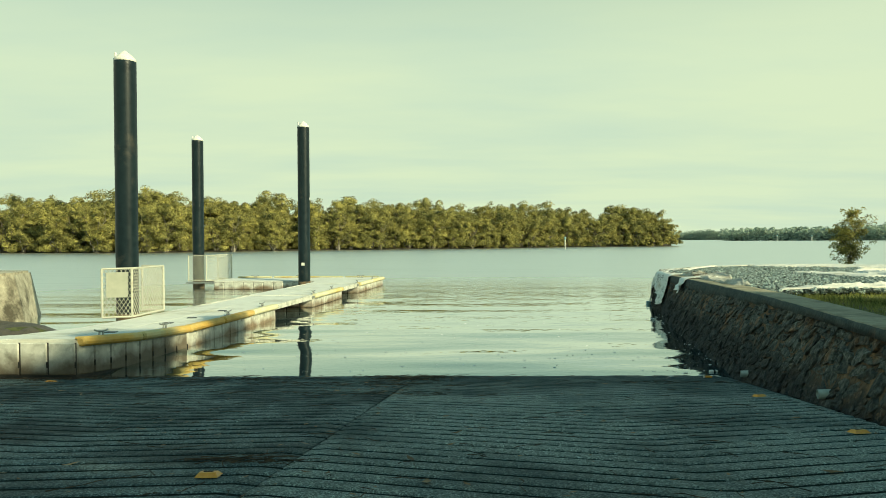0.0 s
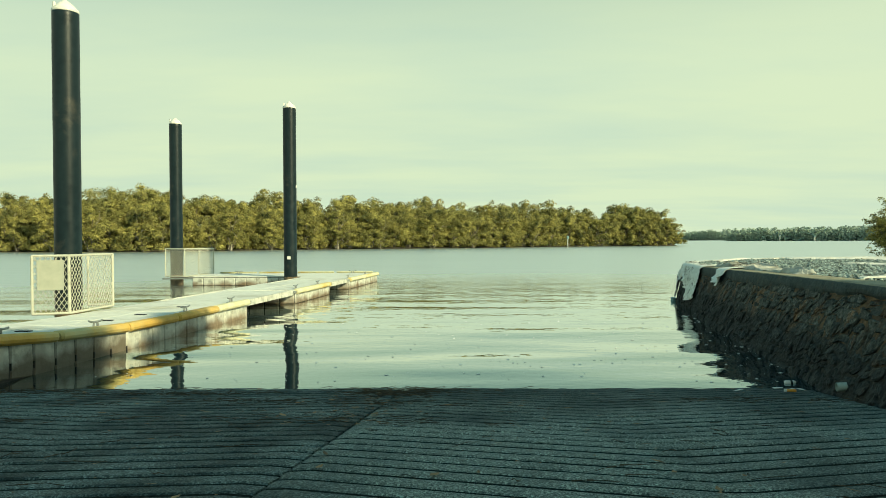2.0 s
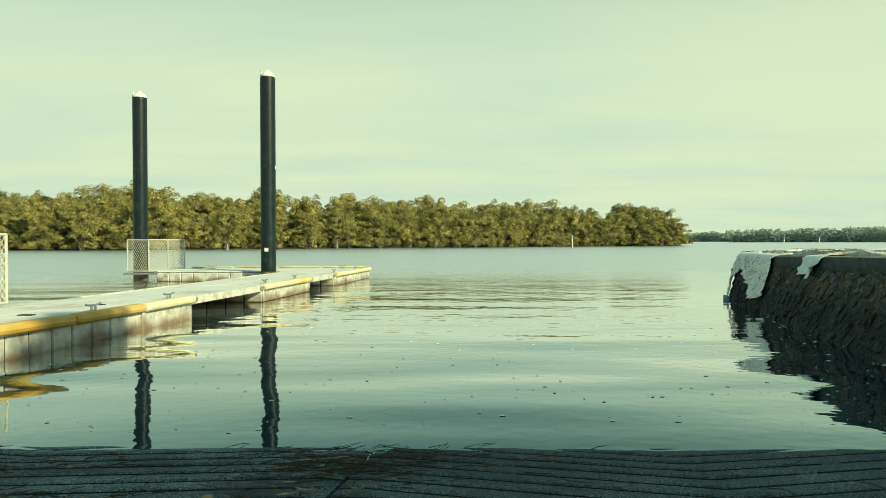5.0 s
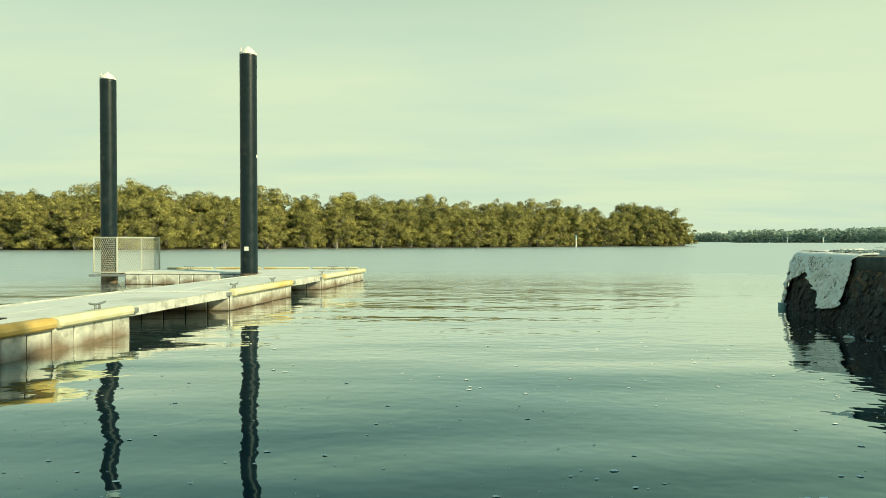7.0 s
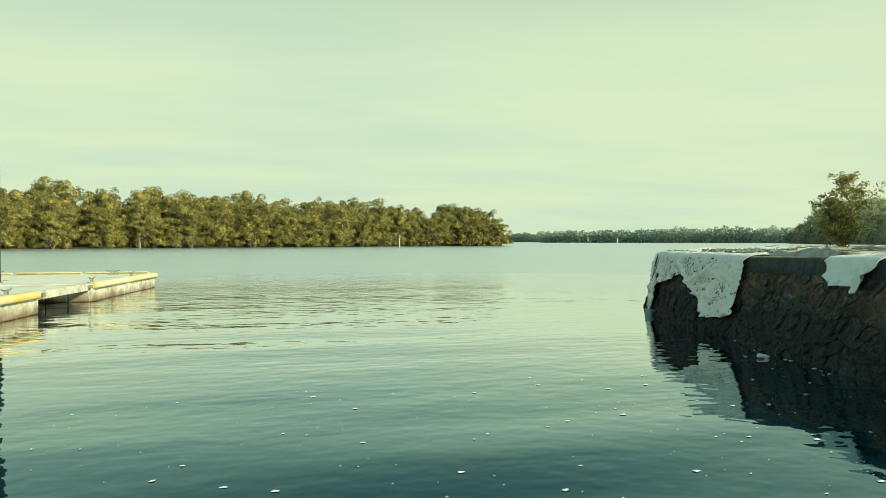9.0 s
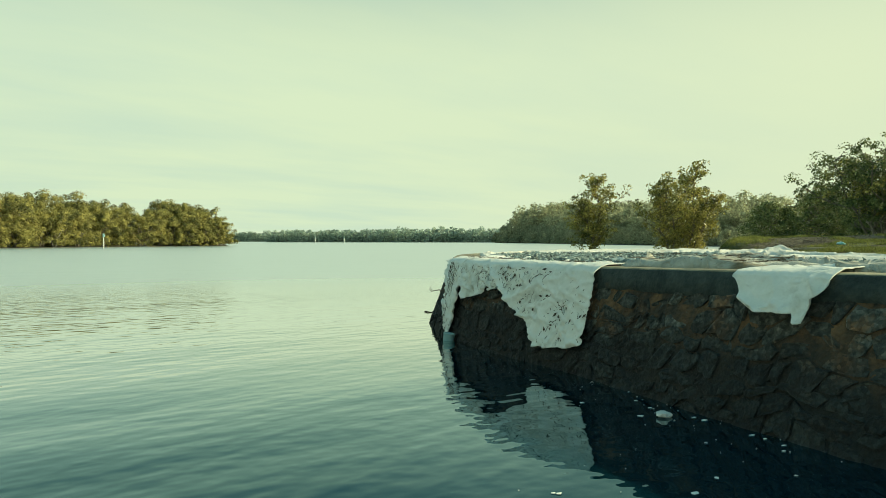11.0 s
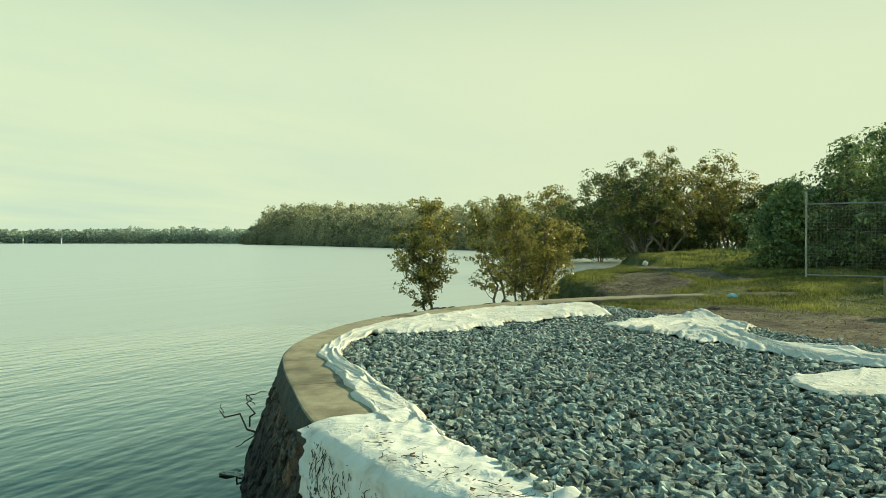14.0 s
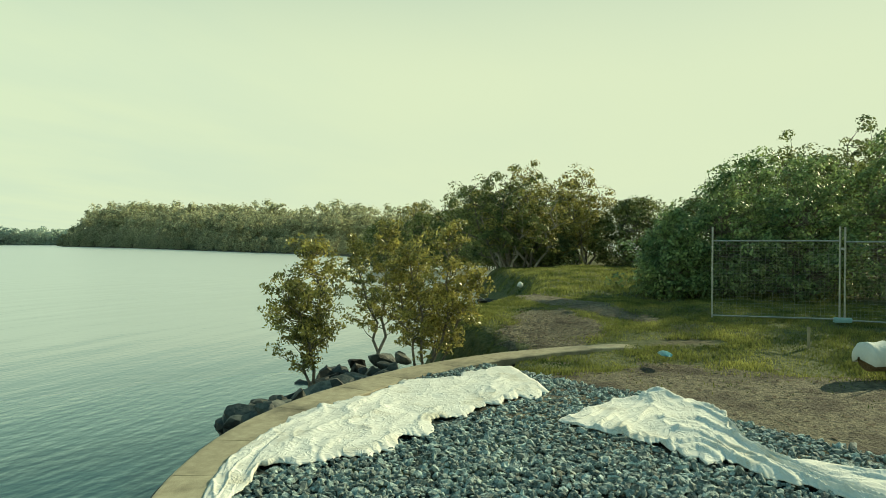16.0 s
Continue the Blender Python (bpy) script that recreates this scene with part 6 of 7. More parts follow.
def crease(u, w, seed):
    """Sharp long folds, mostly along the sheet, with a few that cross it, over soft swells; u along, w across, in metres."""
    k = w + 0.22 * fbm(u * 0.8, w * 0.5, seed + 11, 2)
    r1 = (1 - abs(fbm(u * 0.40, k * 2.2, seed, 1))) ** 13
    r2 = (1 - abs(fbm(u * 0.8 + k * 1.6, k * 1.0 - u * 0.5, seed + 2, 1))) ** 15
    r3 = (1 - abs(fbm(u * 1.5 - k * 2.2, k * 2.6, seed + 4, 1))) ** 13
    r4 = (1 - abs(fbm(u * 3.4 + k * 2.2, k * 4.5, seed + 5, 1))) ** 12
    return 0.9 * r1 + 0.45 * r2 + 0.16 * r3 + 0.03 * r4 + 0.9 * abs(fbm(u * 0.9 + w * 0.5, w * 1.3 - u * 0.4, seed + 8, 1)) - 0.5 * abs(fbm(u * 1.5, w * 1.7 + u * 0.6, seed + 15, 1))


CLOTHS = []


def lying_cloth(edge_a, edge_b, seed, label, amp=0.05, hump=None, base=None, ragged=0.06, along=0.02, mat=None):
    """A crumpled sheet lofted between two edges on the ground; folds run along it and the rims curl down."""
    n = int(max(8, np.sum(np.hypot(*np.diff(np.array(edge_a), axis=0).T)) / along))
    A, B = resample(edge_a, n), resample(edge_b, n)
    CLOTHS.append(list(edge_a) + list(edge_b)[::-1])
    wid = np.hypot(*(A - B).T)
    m = int(max(6, np.median(wid) / 0.02))
    verts, faces = [], []
    for i in range(n):
        for j in range(m):
            v = j / (m - 1)
            rag = ragged * fbm(i * along * 2.0, v > 0.5, seed + 3, 4) + 0.012 * fbm(i * along * 11.0, v > 0.5, seed + 13, 3)
            p = A[i] + (B[i] - A[i]) * (v + (v - 0.5) * rag * 2 * (2 * abs(v - 0.5)) ** 4)
            x, y = p[0] + 0.02 * fbm(p[0] * 3, p[1] * 3, seed), p[1] + 0.02 * fbm(p[0] * 3, p[1] * 3, seed + 9)
            g = base(x, y) if base else cloth_ground(x, y)
            w = crease(i * along, v * wid[i], seed)
            rim = min(1.0, 14 * v, 14 * (1 - v), i / 5, (n - 1 - i) / 5)
            z = g + 0.008 + amp * w * (0.2 + 0.8 * rim) - 0.020 * (1 - rim) * (g < 1.3)
            if hump:
                hx, hy, hr, hh = hump
                q = math.hypot(x - hx, y - hy) / hr
                z += hh * rim * math.exp(-q * q * 1.5) * (0.75 + 0.5 * fbm(x * 3, y * 3, seed + 6))
            verts.append((x, y, z))
    for i in range(n - 1):
        for j in range(m - 1):
            a = i * m + j
            faces.append((a, a + 1, a + m + 1, a + m))
    ob = new("geotextile_sheet", mesh_from("geotextile_sheet", verts, faces, mat or M_CLOTH, smooth=True))
    return finish_cloth(ob, label)


def cloth_ground(x, y):
    if inside(GRAVEL, x, y):
        return bed_height(x, y) + 0.036
    d = np.hypot(WALL[:, 0] - x, WALL[:, 1] - y)
    k = int(d.argmin())
    if d[k] < CAP_W[k] + 0.06:
        return WALL[k, 2]
    return max(float(ground_at(x, y)) + 0.03, 1.05)


def hanging_cloth(y0, y1, lows, inner, seed, label, s_end=None, step=0.014, mat=None):
    """A sheet from the fill, across the coping and down the wall; lows gives its hem height along it."""
    s0, s1 = s_of_y(y0), (s_end if s_end else s_of_y(y1))
    n = int((s1 - s0) / step)
    us, hs = [a for a, _ in lows], [b for _, b in lows]
    verts, faces = [], []
    m_top, m_down = 26, 60
    for i in range(n + 1):
        u = i / n
        s = s0 + (s1 - s0) * u
        p, nn, top, bat = wall_at(s)
        low = min(np.interp(u, us, hs) + 0.012 * fbm(s * 9, 0, seed, 4), top - 0.04)
        for j in range(m_top):
            v = j / (m_top - 1)
            reach = np.interp(u, (0, 0.08, 0.2, 0.3, 0.45, 0.55, 0.7, 0.87, 1), (0.8, 0.8, 0.55, 0.48, 0.55, 0.65, 0.85, 1.05, 1.1)) * inner
            o = -reach + (reach + 0.04) * v - 0.07 * (1 - v) * fbm(s * 1.5, 2, seed)
            q = p + nn * o
            w = 0.022 * (1 - abs(fbm(s * 3.0 + o * 2, o * 3 - s, seed + 21, 2))) ** 9 + abs(fbm(s * 2.5, o * 3, seed, 3)) * 0.03 + 0.012 * fbm(s * 9, o * 9, seed + 1, 2)
            g = top + 0.014 if o > -cap_width(s) else max(cloth_ground(q[0], q[1]), top - 0.01) + 0.01
            verts.append((q[0], q[1], g + w * (1 - 0.7 * v) - 0.02 * max(0, v - 0.85) / 0.15))
        for j in range(1, m_down):
            v = j / (m_down - 1)
            z = top - 0.03 - (top - 0.03 - low) * v
            fold = 0.046 * (1 - abs(fbm(s * 3.2 - z * 6.0, z * 2.0 + s * 1.5, seed + 12, 2))) ** 9 + 0.024 * (1 - abs(fbm(s * 9 + z * 5, z * 4 - s * 2, seed + 15, 2))) ** 7 + 0.060 * (1 - abs(fbm(s * 1.5 - z * 2.2, z * 1.0 + s * 0.7, seed + 5, 1))) ** 12 + 0.030 * (1 - abs(fbm(s * 3.6 + z * 2.4, z * 1.6, seed + 7, 1))) ** 10 + 0.02 * fbm(s * 2, z * 2, seed)
            verts.append(face_point(s, z, 0.070 + fold * (0.4 + 0.6 * v)))
    m = m_top + m_down - 1
    for i in range(n):
        for j in range(m - 1):
            a = i * m + j
            faces.append((a, a + m, a + m + 1, a + 1))
    ob = new("geotextile_sheet", mesh_from("geotextile_sheet", verts, faces, mat or M_CLOTH_HUNG, smooth=True))
    finish_cloth(ob, label)


S_CORNER = s_of_y(20.62)
HEM = [(0, 0.30), (0.047, 0.25), (0.19, 0.20), (0.255, 0.43), (0.335, 0.58), (0.39, 0.72), (0.415, 0.79), (0.48, 0.73), (0.495, 0.73), (0.502, 0.88), (0.51, 0.70), (0.56, 0.64),
       (0.655, 0.57), (0.672, 0.70), (0.688, 0.80), (0.70, 0.58), (0.715, 0.34), (0.728, 0.10), (0.75, 0.05), (0.80, 0.13), (0.84, 0.23), (0.89, 0.52), (0.925, 0.80), (0.955, 1.0), (1.0, 1.05)]
hanging_cloth(16.95, 20.62, HEM, 0.60, 1.5, "white geotextile sheet draped over the wall corner, strewn with dead leaves")
hanging_cloth(14.58, 15.44, [(0, 1.06), (0.08, 0.92), (0.16, 0.76), (0.22, 0.75), (0.26, 0.82), (0.40, 0.82), (0.55, 0.81), (0.72, 0.84), (0.82, 0.90), (0.92, 1.0), (1.0, 1.07)], 0.75, 6.5, "stained white geotextile sheet hanging over the coping in folds")
lying_cloth([(6.95, 20.2), (7.35, 20.65), (7.9, 21.35), (8.55, 22.1), (8.9, 22.55), (9.45, 22.94), (10.0, 23.21), (10.9, 23.6), (12.0, 23.71), (13.2, 23.62), (14.55, 23.25), (15.1, 22.7), (16.0, 22.32), (16.3, 21.9)],
            [(7.0, 19.75), (7.5, 20.3), (7.95, 20.95), (8.45, 21.6), (8.83, 22.15), (9.35, 22.60), (9.93, 22.90), (10.45, 23.0), (10.95, 22.75), (11.15, 22.3), (11.68, 22.07), (12.47, 22.02), (13.33, 21.7), (14.7, 21.03)], 2.2,
            "long white geotextile sheet crumpled along the curved coping", 0.034, ragged=0.2)
lying_cloth([(13.1, 20.66), (13.7, 20.42), (14.3, 20.08), (14.8, 19.7), (14.98, 19.1), (14.4, 18.72), (13.4, 18.85), (12.9, 18.71), (12.45, 18.5), (12.48, 18.15), (12.3, 17.7), (12.2, 17.2), (12.2, 16.4)],
            [(13.05, 20.55), (12.95, 20.29), (12.75, 19.87), (12.5, 19.53), (12.28, 19.29), (12.2, 18.95), (11.95, 18.79), (11.8, 18.55), (11.65, 18.25), (11.4, 17.9), (11.27, 17.6), (11.25, 17.0), (11.4, 16.2)], 4.1,
            "bunched white geotextile sheet at the edge of the crushed rock", 0.050, ragged=0.14, hump=(14.6, 19.55, 0.38, 0.14))
lying_cloth([(10.15, 17.98), (10.45, 17.75), (10.95, 17.4), (11.3, 16.9), (11.5, 16.2)], [(9.85, 17.9), (9.45, 17.62), (9.75, 17.15), (10.1, 16.6), (10.5, 15.8)], 7.3,
            "scrap of white geotextile on the crushed rock", 0.045)
lying_cloth([(6.06, 17.0), (5.95, 16.3), (5.85, 15.6), (5.70, 14.6), (5.53, 13.6), (5.40, 12.6), (5.28, 11.6)],
            [(6.75, 17.2), (7.0, 16.4), (6.9, 15.6), (6.45, 14.6), (6.1, 13.6), (5.85, 12.6), (5.55, 11.5)], 9.4,
            "white geotextile sheet folded over behind the coping", 0.085, hump=(6.25, 16.0, 0.6, 0.10), mat=M_CLOTH_OLD)
lying_cloth([(5.75, 10.75), (6.6, 10.9), (8.4, 11.5), (10.1, 12.9)], [(5.6, 10.4), (6.7, 10.5), (8.6, 11.1), (10.4, 12.7)], 5.9, "white geotextile sheet along the back of the fill", 0.06)


def litter(name, places, size, mat, seed, label, category, tall=0.3):
    """Small curled leaves and chips lying on what is under them; places: rows of point and normal."""
    rg = np.random.default_rng(seed)
    V, F = [], []
    for p, nrm in places:
        nrm = Vector(nrm).normalized()
        t = nrm.orthogonal().normalized()
        t.rotate(Matrix.Rotation(rg.uniform(0, 6.28), 3, nrm))
        b = nrm.cross(t)
        s = size * min(1.9, math.exp(rg.normal(-0.25, 0.55)))
        w = s * rg.uniform(0.2, 0.5)
        p = Vector(p)
        k = len(V)
        V += [p - t * s + nrm * 0.004, p + b * w + nrm * s * tall * 0.3, p + t * s + nrm * s * tall * rg.random(), p - b * w + nrm * s * tall * 0.3 * rg.random(), p + nrm * s * 0.12]
        F += [(k, k + 1, k + 4), (k + 1, k + 2, k + 4), (k + 2, k + 3, k + 4), (k + 3, k, k + 4)]
    tagged(new(name, mesh_from(name, V, F, mat)), label, category, kind="stuff")


rg = random.Random(19)
spots = []
for _ in range(560):
    u = rg.random()
    s = s_of_y(16.95) + (S_CORNER - s_of_y(16.95)) * u
    low = np.interp(u, [a for a, _ in HEM], [b for _, b in HEM])
    z = rg.uniform(low + 0.03, 1.03)
    q = Vector(face_point(s, z, 0.088))
    nn = wall_at(s)[1]
    spots.append((q, (nn[0], nn[1], 0.45)))
for _ in range(110):
    u = rg.uniform(0.05, 0.9)
    s = s_of_y(16.95) + (S_CORNER - s_of_y(16.95)) * u
    p, nn, top, bat = wall_at(s)
    q = p - nn * rg.uniform(0.0, 0.22)
    spots.append(((q[0], q[1], top + 0.045), (0, 0, 1)))
litter("dead_leaves", spots, 0.019, M_TWIG, 4, "dark dead leaves and twigs stuck to the hanging sheet", "litter", 0.5)



def sheet_twigs(name, n, seed, label):
    """Bent twigs and strands clinging to the hanging sheet, thickest on its narrow flap."""
    rp_ = random.Random(seed)
    b = bmesh.new()
    sa = s_of_y(16.95)
    for i in range(n):
        u = rp_.uniform(0.76, 0.93) if i % 2 else rp_.uniform(0.02, 0.93)
        low = np.interp(u, [a for a, _ in HEM], [c for _, c in HEM])
        s, z = sa + (S_CORNER - sa) * u, rp_.uniform(low - 0.01, 1.0)
        ln = rp_.uniform(0.02, 0.07) if rp_.random() < 0.85 else rp_.uniform(0.08, 0.16)
        a = rp_.gauss(1.4, 0.35) if i % 2 else rp_.uniform(0, 6.28)
        p = Vector(face_point(s, z, 0.094))
        r = rp_.uniform(0.0015, 0.0035)
        for _ in range(3):
            s, z = s + math.cos(a) * ln / 3, min(z + math.sin(a) * ln / 3, 1.03)
            q = Vector(face_point(s, z, 0.094 + rp_.uniform(0, 0.012)))
            tube_bm(p, q, r, r * 0.8, 4, b, caps=False)
            p = q
            a += rp_.uniform(-0.5, 0.5)
    tagged(part(name, b, M_TWIG), label, "litter", kind="stuff")


def lying_twigs(name, places, seed, label):
    """Bent twigs lying level on a sheet; places: rows of x, y, height, length."""
    rp_ = random.Random(seed)
    b = bmesh.new()
    for x, y, z, ln in places:
        p, a = Vector((x, y, z)), rp_.uniform(0, 6.28)
        r = rp_.uniform(0.001, 0.0026)
        for _ in range(3):
            q = p + Vector((math.cos(a), math.sin(a), rp_.uniform(-0.06, 0.12))) * ln / 3
            tube_bm(p, q, r, r * 0.8, 4, b, caps=False)
            p, a = q, a + rp_.uniform(-0.7, 0.7)
    tagged(part(name, b, M_TWIG), label, "litter", kind="stuff")


places = []
for _ in range(80):
    s = s_of_y(16.95) + (S_CORNER - s_of_y(16.95)) * rg.uniform(0.01, 0.85)
    p, nn, top, bat = wall_at(s)
    q = p - nn * rg.uniform(-0.02, 0.24)
    places.append((q[0], q[1], top + 0.04, rg.uniform(0.03, 0.13)))
for _ in range(90):
    y = rg.uniform(15.2, 17.0)
    q = wall_at(s_of_y(y))[0]
    places.append((q[0] + rg.gauss(0.42, 0.10), y, 1.10 + rg.uniform(0.06, 0.12), rg.uniform(0.06, 0.30)))
lying_twigs("twig_litter", places, 27, "dark twigs and roots lying on the white sheets along the coping")

sheet_twigs("twig_litter", 460, 3, "dark twigs and root strands clinging to the hanging sheet")

spots = []
for _ in range(620):
    x, y = rg.uniform(-7, 3.2), rg.uniform(0.5, 8.4)
    spots.append(((x, y, ramp_z(y) + 0.008), (0, 0.12, 1)))
for _ in range(170):
    a = rg.gauss(0, 1)
    y = rg.uniform(5.5, 8.4)
    spots.append(((joint_x(y) - 0.1 + 0.28 * a, y, ramp_z(y) + 0.012), (0, 0.12, 1)))
litter("fallen_leaves", spots, 0.032, M_LITTER, 8, "brown and straw-coloured fallen leaves on the ramp", "litter", 0.35)


def twigs(name, places, mat, seed, label):
    rp_ = random.Random(seed)
    b = bmesh.new()
    for x, y, z, ln, a in places:
        p = Vector((x, y, z))
        for i in range(3):
            q = p + Vector((math.cos(a), math.sin(a), 0)) * ln / 3
            q.z = ramp_z(q.y) + 0.012 + rp_.uniform(0, 0.012)
            tube_bm(p, q, rp_.uniform(0.0015, 0.0045), 0.0015, 4, b, caps=False)
            p = q
            a += rp_.uniform(-0.6, 0.6)
    tagged(part(name, b, mat), label, "litter", kind="stuff")


pl = []
for _ in range(300):
    y = rg.uniform(1.0, 8.45)
    pl.append((rg.uniform(-7, 3.2), y, ramp_z(y) + 0.012, rg.uniform(0.05, 0.28), rg.uniform(0, 6.28)))
for _ in range(300):
    y = rg.choice((8.25, 8.35, 7.6, 6.9, 5.9)) + rg.gauss(0, 0.12)
    x = rg.choice((joint_x(y) + rg.gauss(0, 0.35), rg.uniform(-6.5, -1)))
    pl.append((x, min(y, 8.5), ramp_z(min(y, 8.5)) + 0.012, rg.uniform(0.06, 0.32), rg.gauss(0.1, 0.7)))
for _ in range(26):
    pl.append((-1.62 + rg.uniform(-0.35, 0.3), 2.15 + rg.gauss(0, 0.06), ramp_z(2.15) + 0.012, rg.uniform(0.1, 0.4), rg.gauss(0.05, 0.25)))
for cx, cy, sx, n in ((-6.2, 7.95, 0.5, 110), (-5.2, 8.15, 0.5, 60), (-1.15, 7.9, 0.22, 110), (-0.6, 8.1, 0.5, 60), (-3.4, 7.85, 0.7, 90), (-2.2, 7.2, 0.5, 50), (2.7, 7.2, 0.6, 40)):
    for _ in range(n):
        y = min(cy + rg.gauss(0, 0.09), 8.45)
        pl.append((cx + rg.gauss(0, sx), y, ramp_z(y) + 0.012, rg.uniform(0.05, 0.26), rg.gauss(0.05, 0.6)))
twigs("twig_litter", pl, M_TWIG, 6, "dark twigs and seaweed strands washed up on the ramp")


spots, pl = [], []
for _ in range(6000):
    x, y = (rg.uniform(13, 19), rg.uniform(14.5, 22.8)) if rg.random() < 0.6 else (rg.gauss(20.4, 1.4), rg.gauss(21.9, 0.8))
    if soil_mask(x, y) > 0.15 and not inside(GRAVEL, x, y):
        spots.append(((x, y, float(ground_at(x, y)) + 0.028), (0, 0, 1)))
for _ in range(700):
    u, w = rg.uniform(-4, 4), rg.gauss(0, 0.9)
    x, y = 25.4 + u * 0.8 - w * 0.6, 22.8 + u * 0.6 + w * 0.8
    spots.append(((x, y, float(ground_at(x, y)) + 0.03), (0, 0, 1)))
litter("ground_litter", spots, 0.036, M_TWIG, 14, "dark bark chips and dead leaves strewn over the bare soil", "litter", 0.5)


def stud(x, y, rz):
    """A raised amber road stud with sloping faces and a dark slot."""
    e = thing("road_stud", (x, y, ramp_z(y) + 0.004), "amber plastic raised road stud on the ramp", "road stud", "amber studs on the ramp", rz)
    e.rotation_euler.x = -math.atan(0.125)
    b = bmesh.new()
    lo = [b.verts.new(p) for p in ((-0.06, -0.05, 0), (0.06, -0.05, 0), (0.06, 0.05, 0), (-0.06, 0.05, 0))]
    hi = [b.verts.new(p) for p in ((-0.045, -0.022, 0.022), (0.045, -0.022, 0.022), (0.045, 0.022, 0.022), (-0.045, 0.022, 0.022))]
    b.faces.new(lo[::-1]); b.faces.new(hi)
    for i in range(4):
        b.faces.new((lo[i], lo[(i + 1) % 4], hi[(i + 1) % 4], hi[i]))
    part("body", b, M_AMBER, e)
    part("slot", box_bm((0.05, 0.014, 0.004), (0.0, 0.0, 0.0235), 0.001), M_DARK, e)


for x, y, r in ((-1.62, 1.78, 2), (2.62, 3.15, 8), (3.0, 5.55, 20), (-6.0, 7.6, -6)):
    stud(x, y, r)


def drain_pipe(y, z, label):
    """A cut plastic pipe that sticks out of the wall's foot."""
    s = s_of_y(y)
    a, e = Vector(face_point(s, z, -0.1)), Vector(face_point(s, z - 0.02, 0.16))
    p = thing("drain_pipe", a, label, "pipe", "drain pipes in the wall")
    b = bmesh.new()
    d = (e - a) * 0.75
    tube_bm((0, 0, 0), d, 0.048, 0.048, 18, b, caps=False)
    tube_bm((0, 0, 0), d, 0.043, 0.043, 18, b, caps=False)
    part("pipe", b, M_PIPE, p, smooth=True)
    # a dark disc stands in for the shade inside the pipe
    part("bore", tube_bm(d * 0.5, d * 0.55, 0.0425, 0.0425, 18), M_DARK, p)


# the first pipe stub stands in for a crumpled pale cup lying there
drain_pipe(7.7, 0.17, "short grey-green plastic drain pipe in the wall's foot")
drain_pipe(4.95, 0.52, "short grey-green plastic drain pipe in the wall's foot")

cup = thing("plastic_tub", (5.95, 19.76, -0.07), "pale blue plastic tub floating against the wall", "tub", rz=20)
b = lathe_bm([(0.065, 0.01), (0.069, 0.02), (0.078, 0.145), (0.085, 0.15), (0.085, 0.172), (0.076, 0.169), (0.062, 0.03)], 24)
bmesh.ops.transform(b, matrix=pose(0, 0, 0, 6, 8, 0), verts=b.verts)
part("tub", b, M_BLUE, cup, smooth=True)
fl = thing("plastic_scrap", (4.88, 15.65, 0.01), "white plastic scrap floating beside the wall", "litter")
b = lathe_bm([(0.035, -0.01), (0.05, 0.005), (0.046, 0.022), (0.02, 0.03), (0.004, 0.028)], 14)
for v in b.verts:
    v.co *= 1 + 0.45 * noise.noise(v.co * 24)
    v.co.x *= 1.5
part("scrap", b, M_WHITE, fl)

bottle = thing("plastic_bottle", (3.77, 8.78, 0.012), "white plastic bottle with a dark band floating at the wall's foot", "bottle", rz=8)
b = lathe_bm([(0.002, -0.075), (0.022, -0.073), (0.025, -0.063), (0.025, 0.033), (0.014, 0.062), (0.010, 0.066)], 16)
bmesh.ops.transform(b, matrix=pose(0, 0, 0, 0, 90, 0), verts=b.verts)
part("bottle_body", b, M_WHITE, bottle, smooth=True)
b = lathe_bm([(0.0115, 0.064), (0.012, 0.084), (0.002, 0.086)], 14)
bmesh.ops.transform(b, matrix=pose(0, 0, 0, 0, 90, 0), verts=b.verts)
part("bottle_cap", b, M_DARK, bottle)
b = lathe_bm([(0.0254, -0.015), (0.0258, -0.01), (0.0258, 0.012), (0.0254, 0.016)], 16)
bmesh.ops.transform(b, matrix=pose(0, 0, 0, 0, 90, 0), verts=b.verts)
part("bottle_band", b, M_DARK, bottle)
tube = thing("orange_tube", (3.39, 8.02, ramp_z(8.02) + 0.018), "orange plastic tube with a pale end lying on the ramp", "litter", rz=-4)
b = lathe_bm([(0.002, -0.06), (0.015, -0.058), (0.016, -0.053), (0.016, 0.045), (0.012, 0.055)], 14)
bmesh.ops.transform(b, matrix=pose(0, 0, 0, 0, 90, 0), verts=b.verts)
part("tube_body", b, M_AMBER, tube, smooth=True)
b = lathe_bm([(0.0165, -0.066), (0.0168, -0.045), (0.016, -0.044)], 14)
bmesh.ops.transform(b, matrix=pose(0, 0, 0, 0, 90, 0), verts=b.verts)
part("tube_end", b, M_WHITE, tube)
for i, (x, y, w) in enumerate([(3.45, 8.45, 0.05), (3.55, 8.3, 0.035), (3.62, 8.25, 0.05), (3.3, 8.7, 0.03), (2.9, 8.2, 0.04), (3.5, 9.3, 0.03)]):
    f = thing("paper_scrap", (x, y, max(0.006, ramp_z(y) + 0.008)), "small pale scrap of wet litter at the ramp's edge", "litter", "litter at the waterline", rz=i * 47)
    b = box_bm((w * 2, w, 0.006), (0, 0, 0.003), 0.002)
    for v in b.verts:
        v.co.z += 0.02 * fbm(v.co.x * 14 + i, v.co.y * 14, 3)
        v.co.x += 0.02 * fbm(v.co.y * 30, i, 1)
    part("scrap", b, M_WHITE, f)

# driftwood caught at the corner
dw = thing("driftwood_branch", (8.35, 22.80, 0.1), "bare dark driftwood branch caught against the wall", "branch")
b = bmesh.new()
rp2 = random.Random(4)
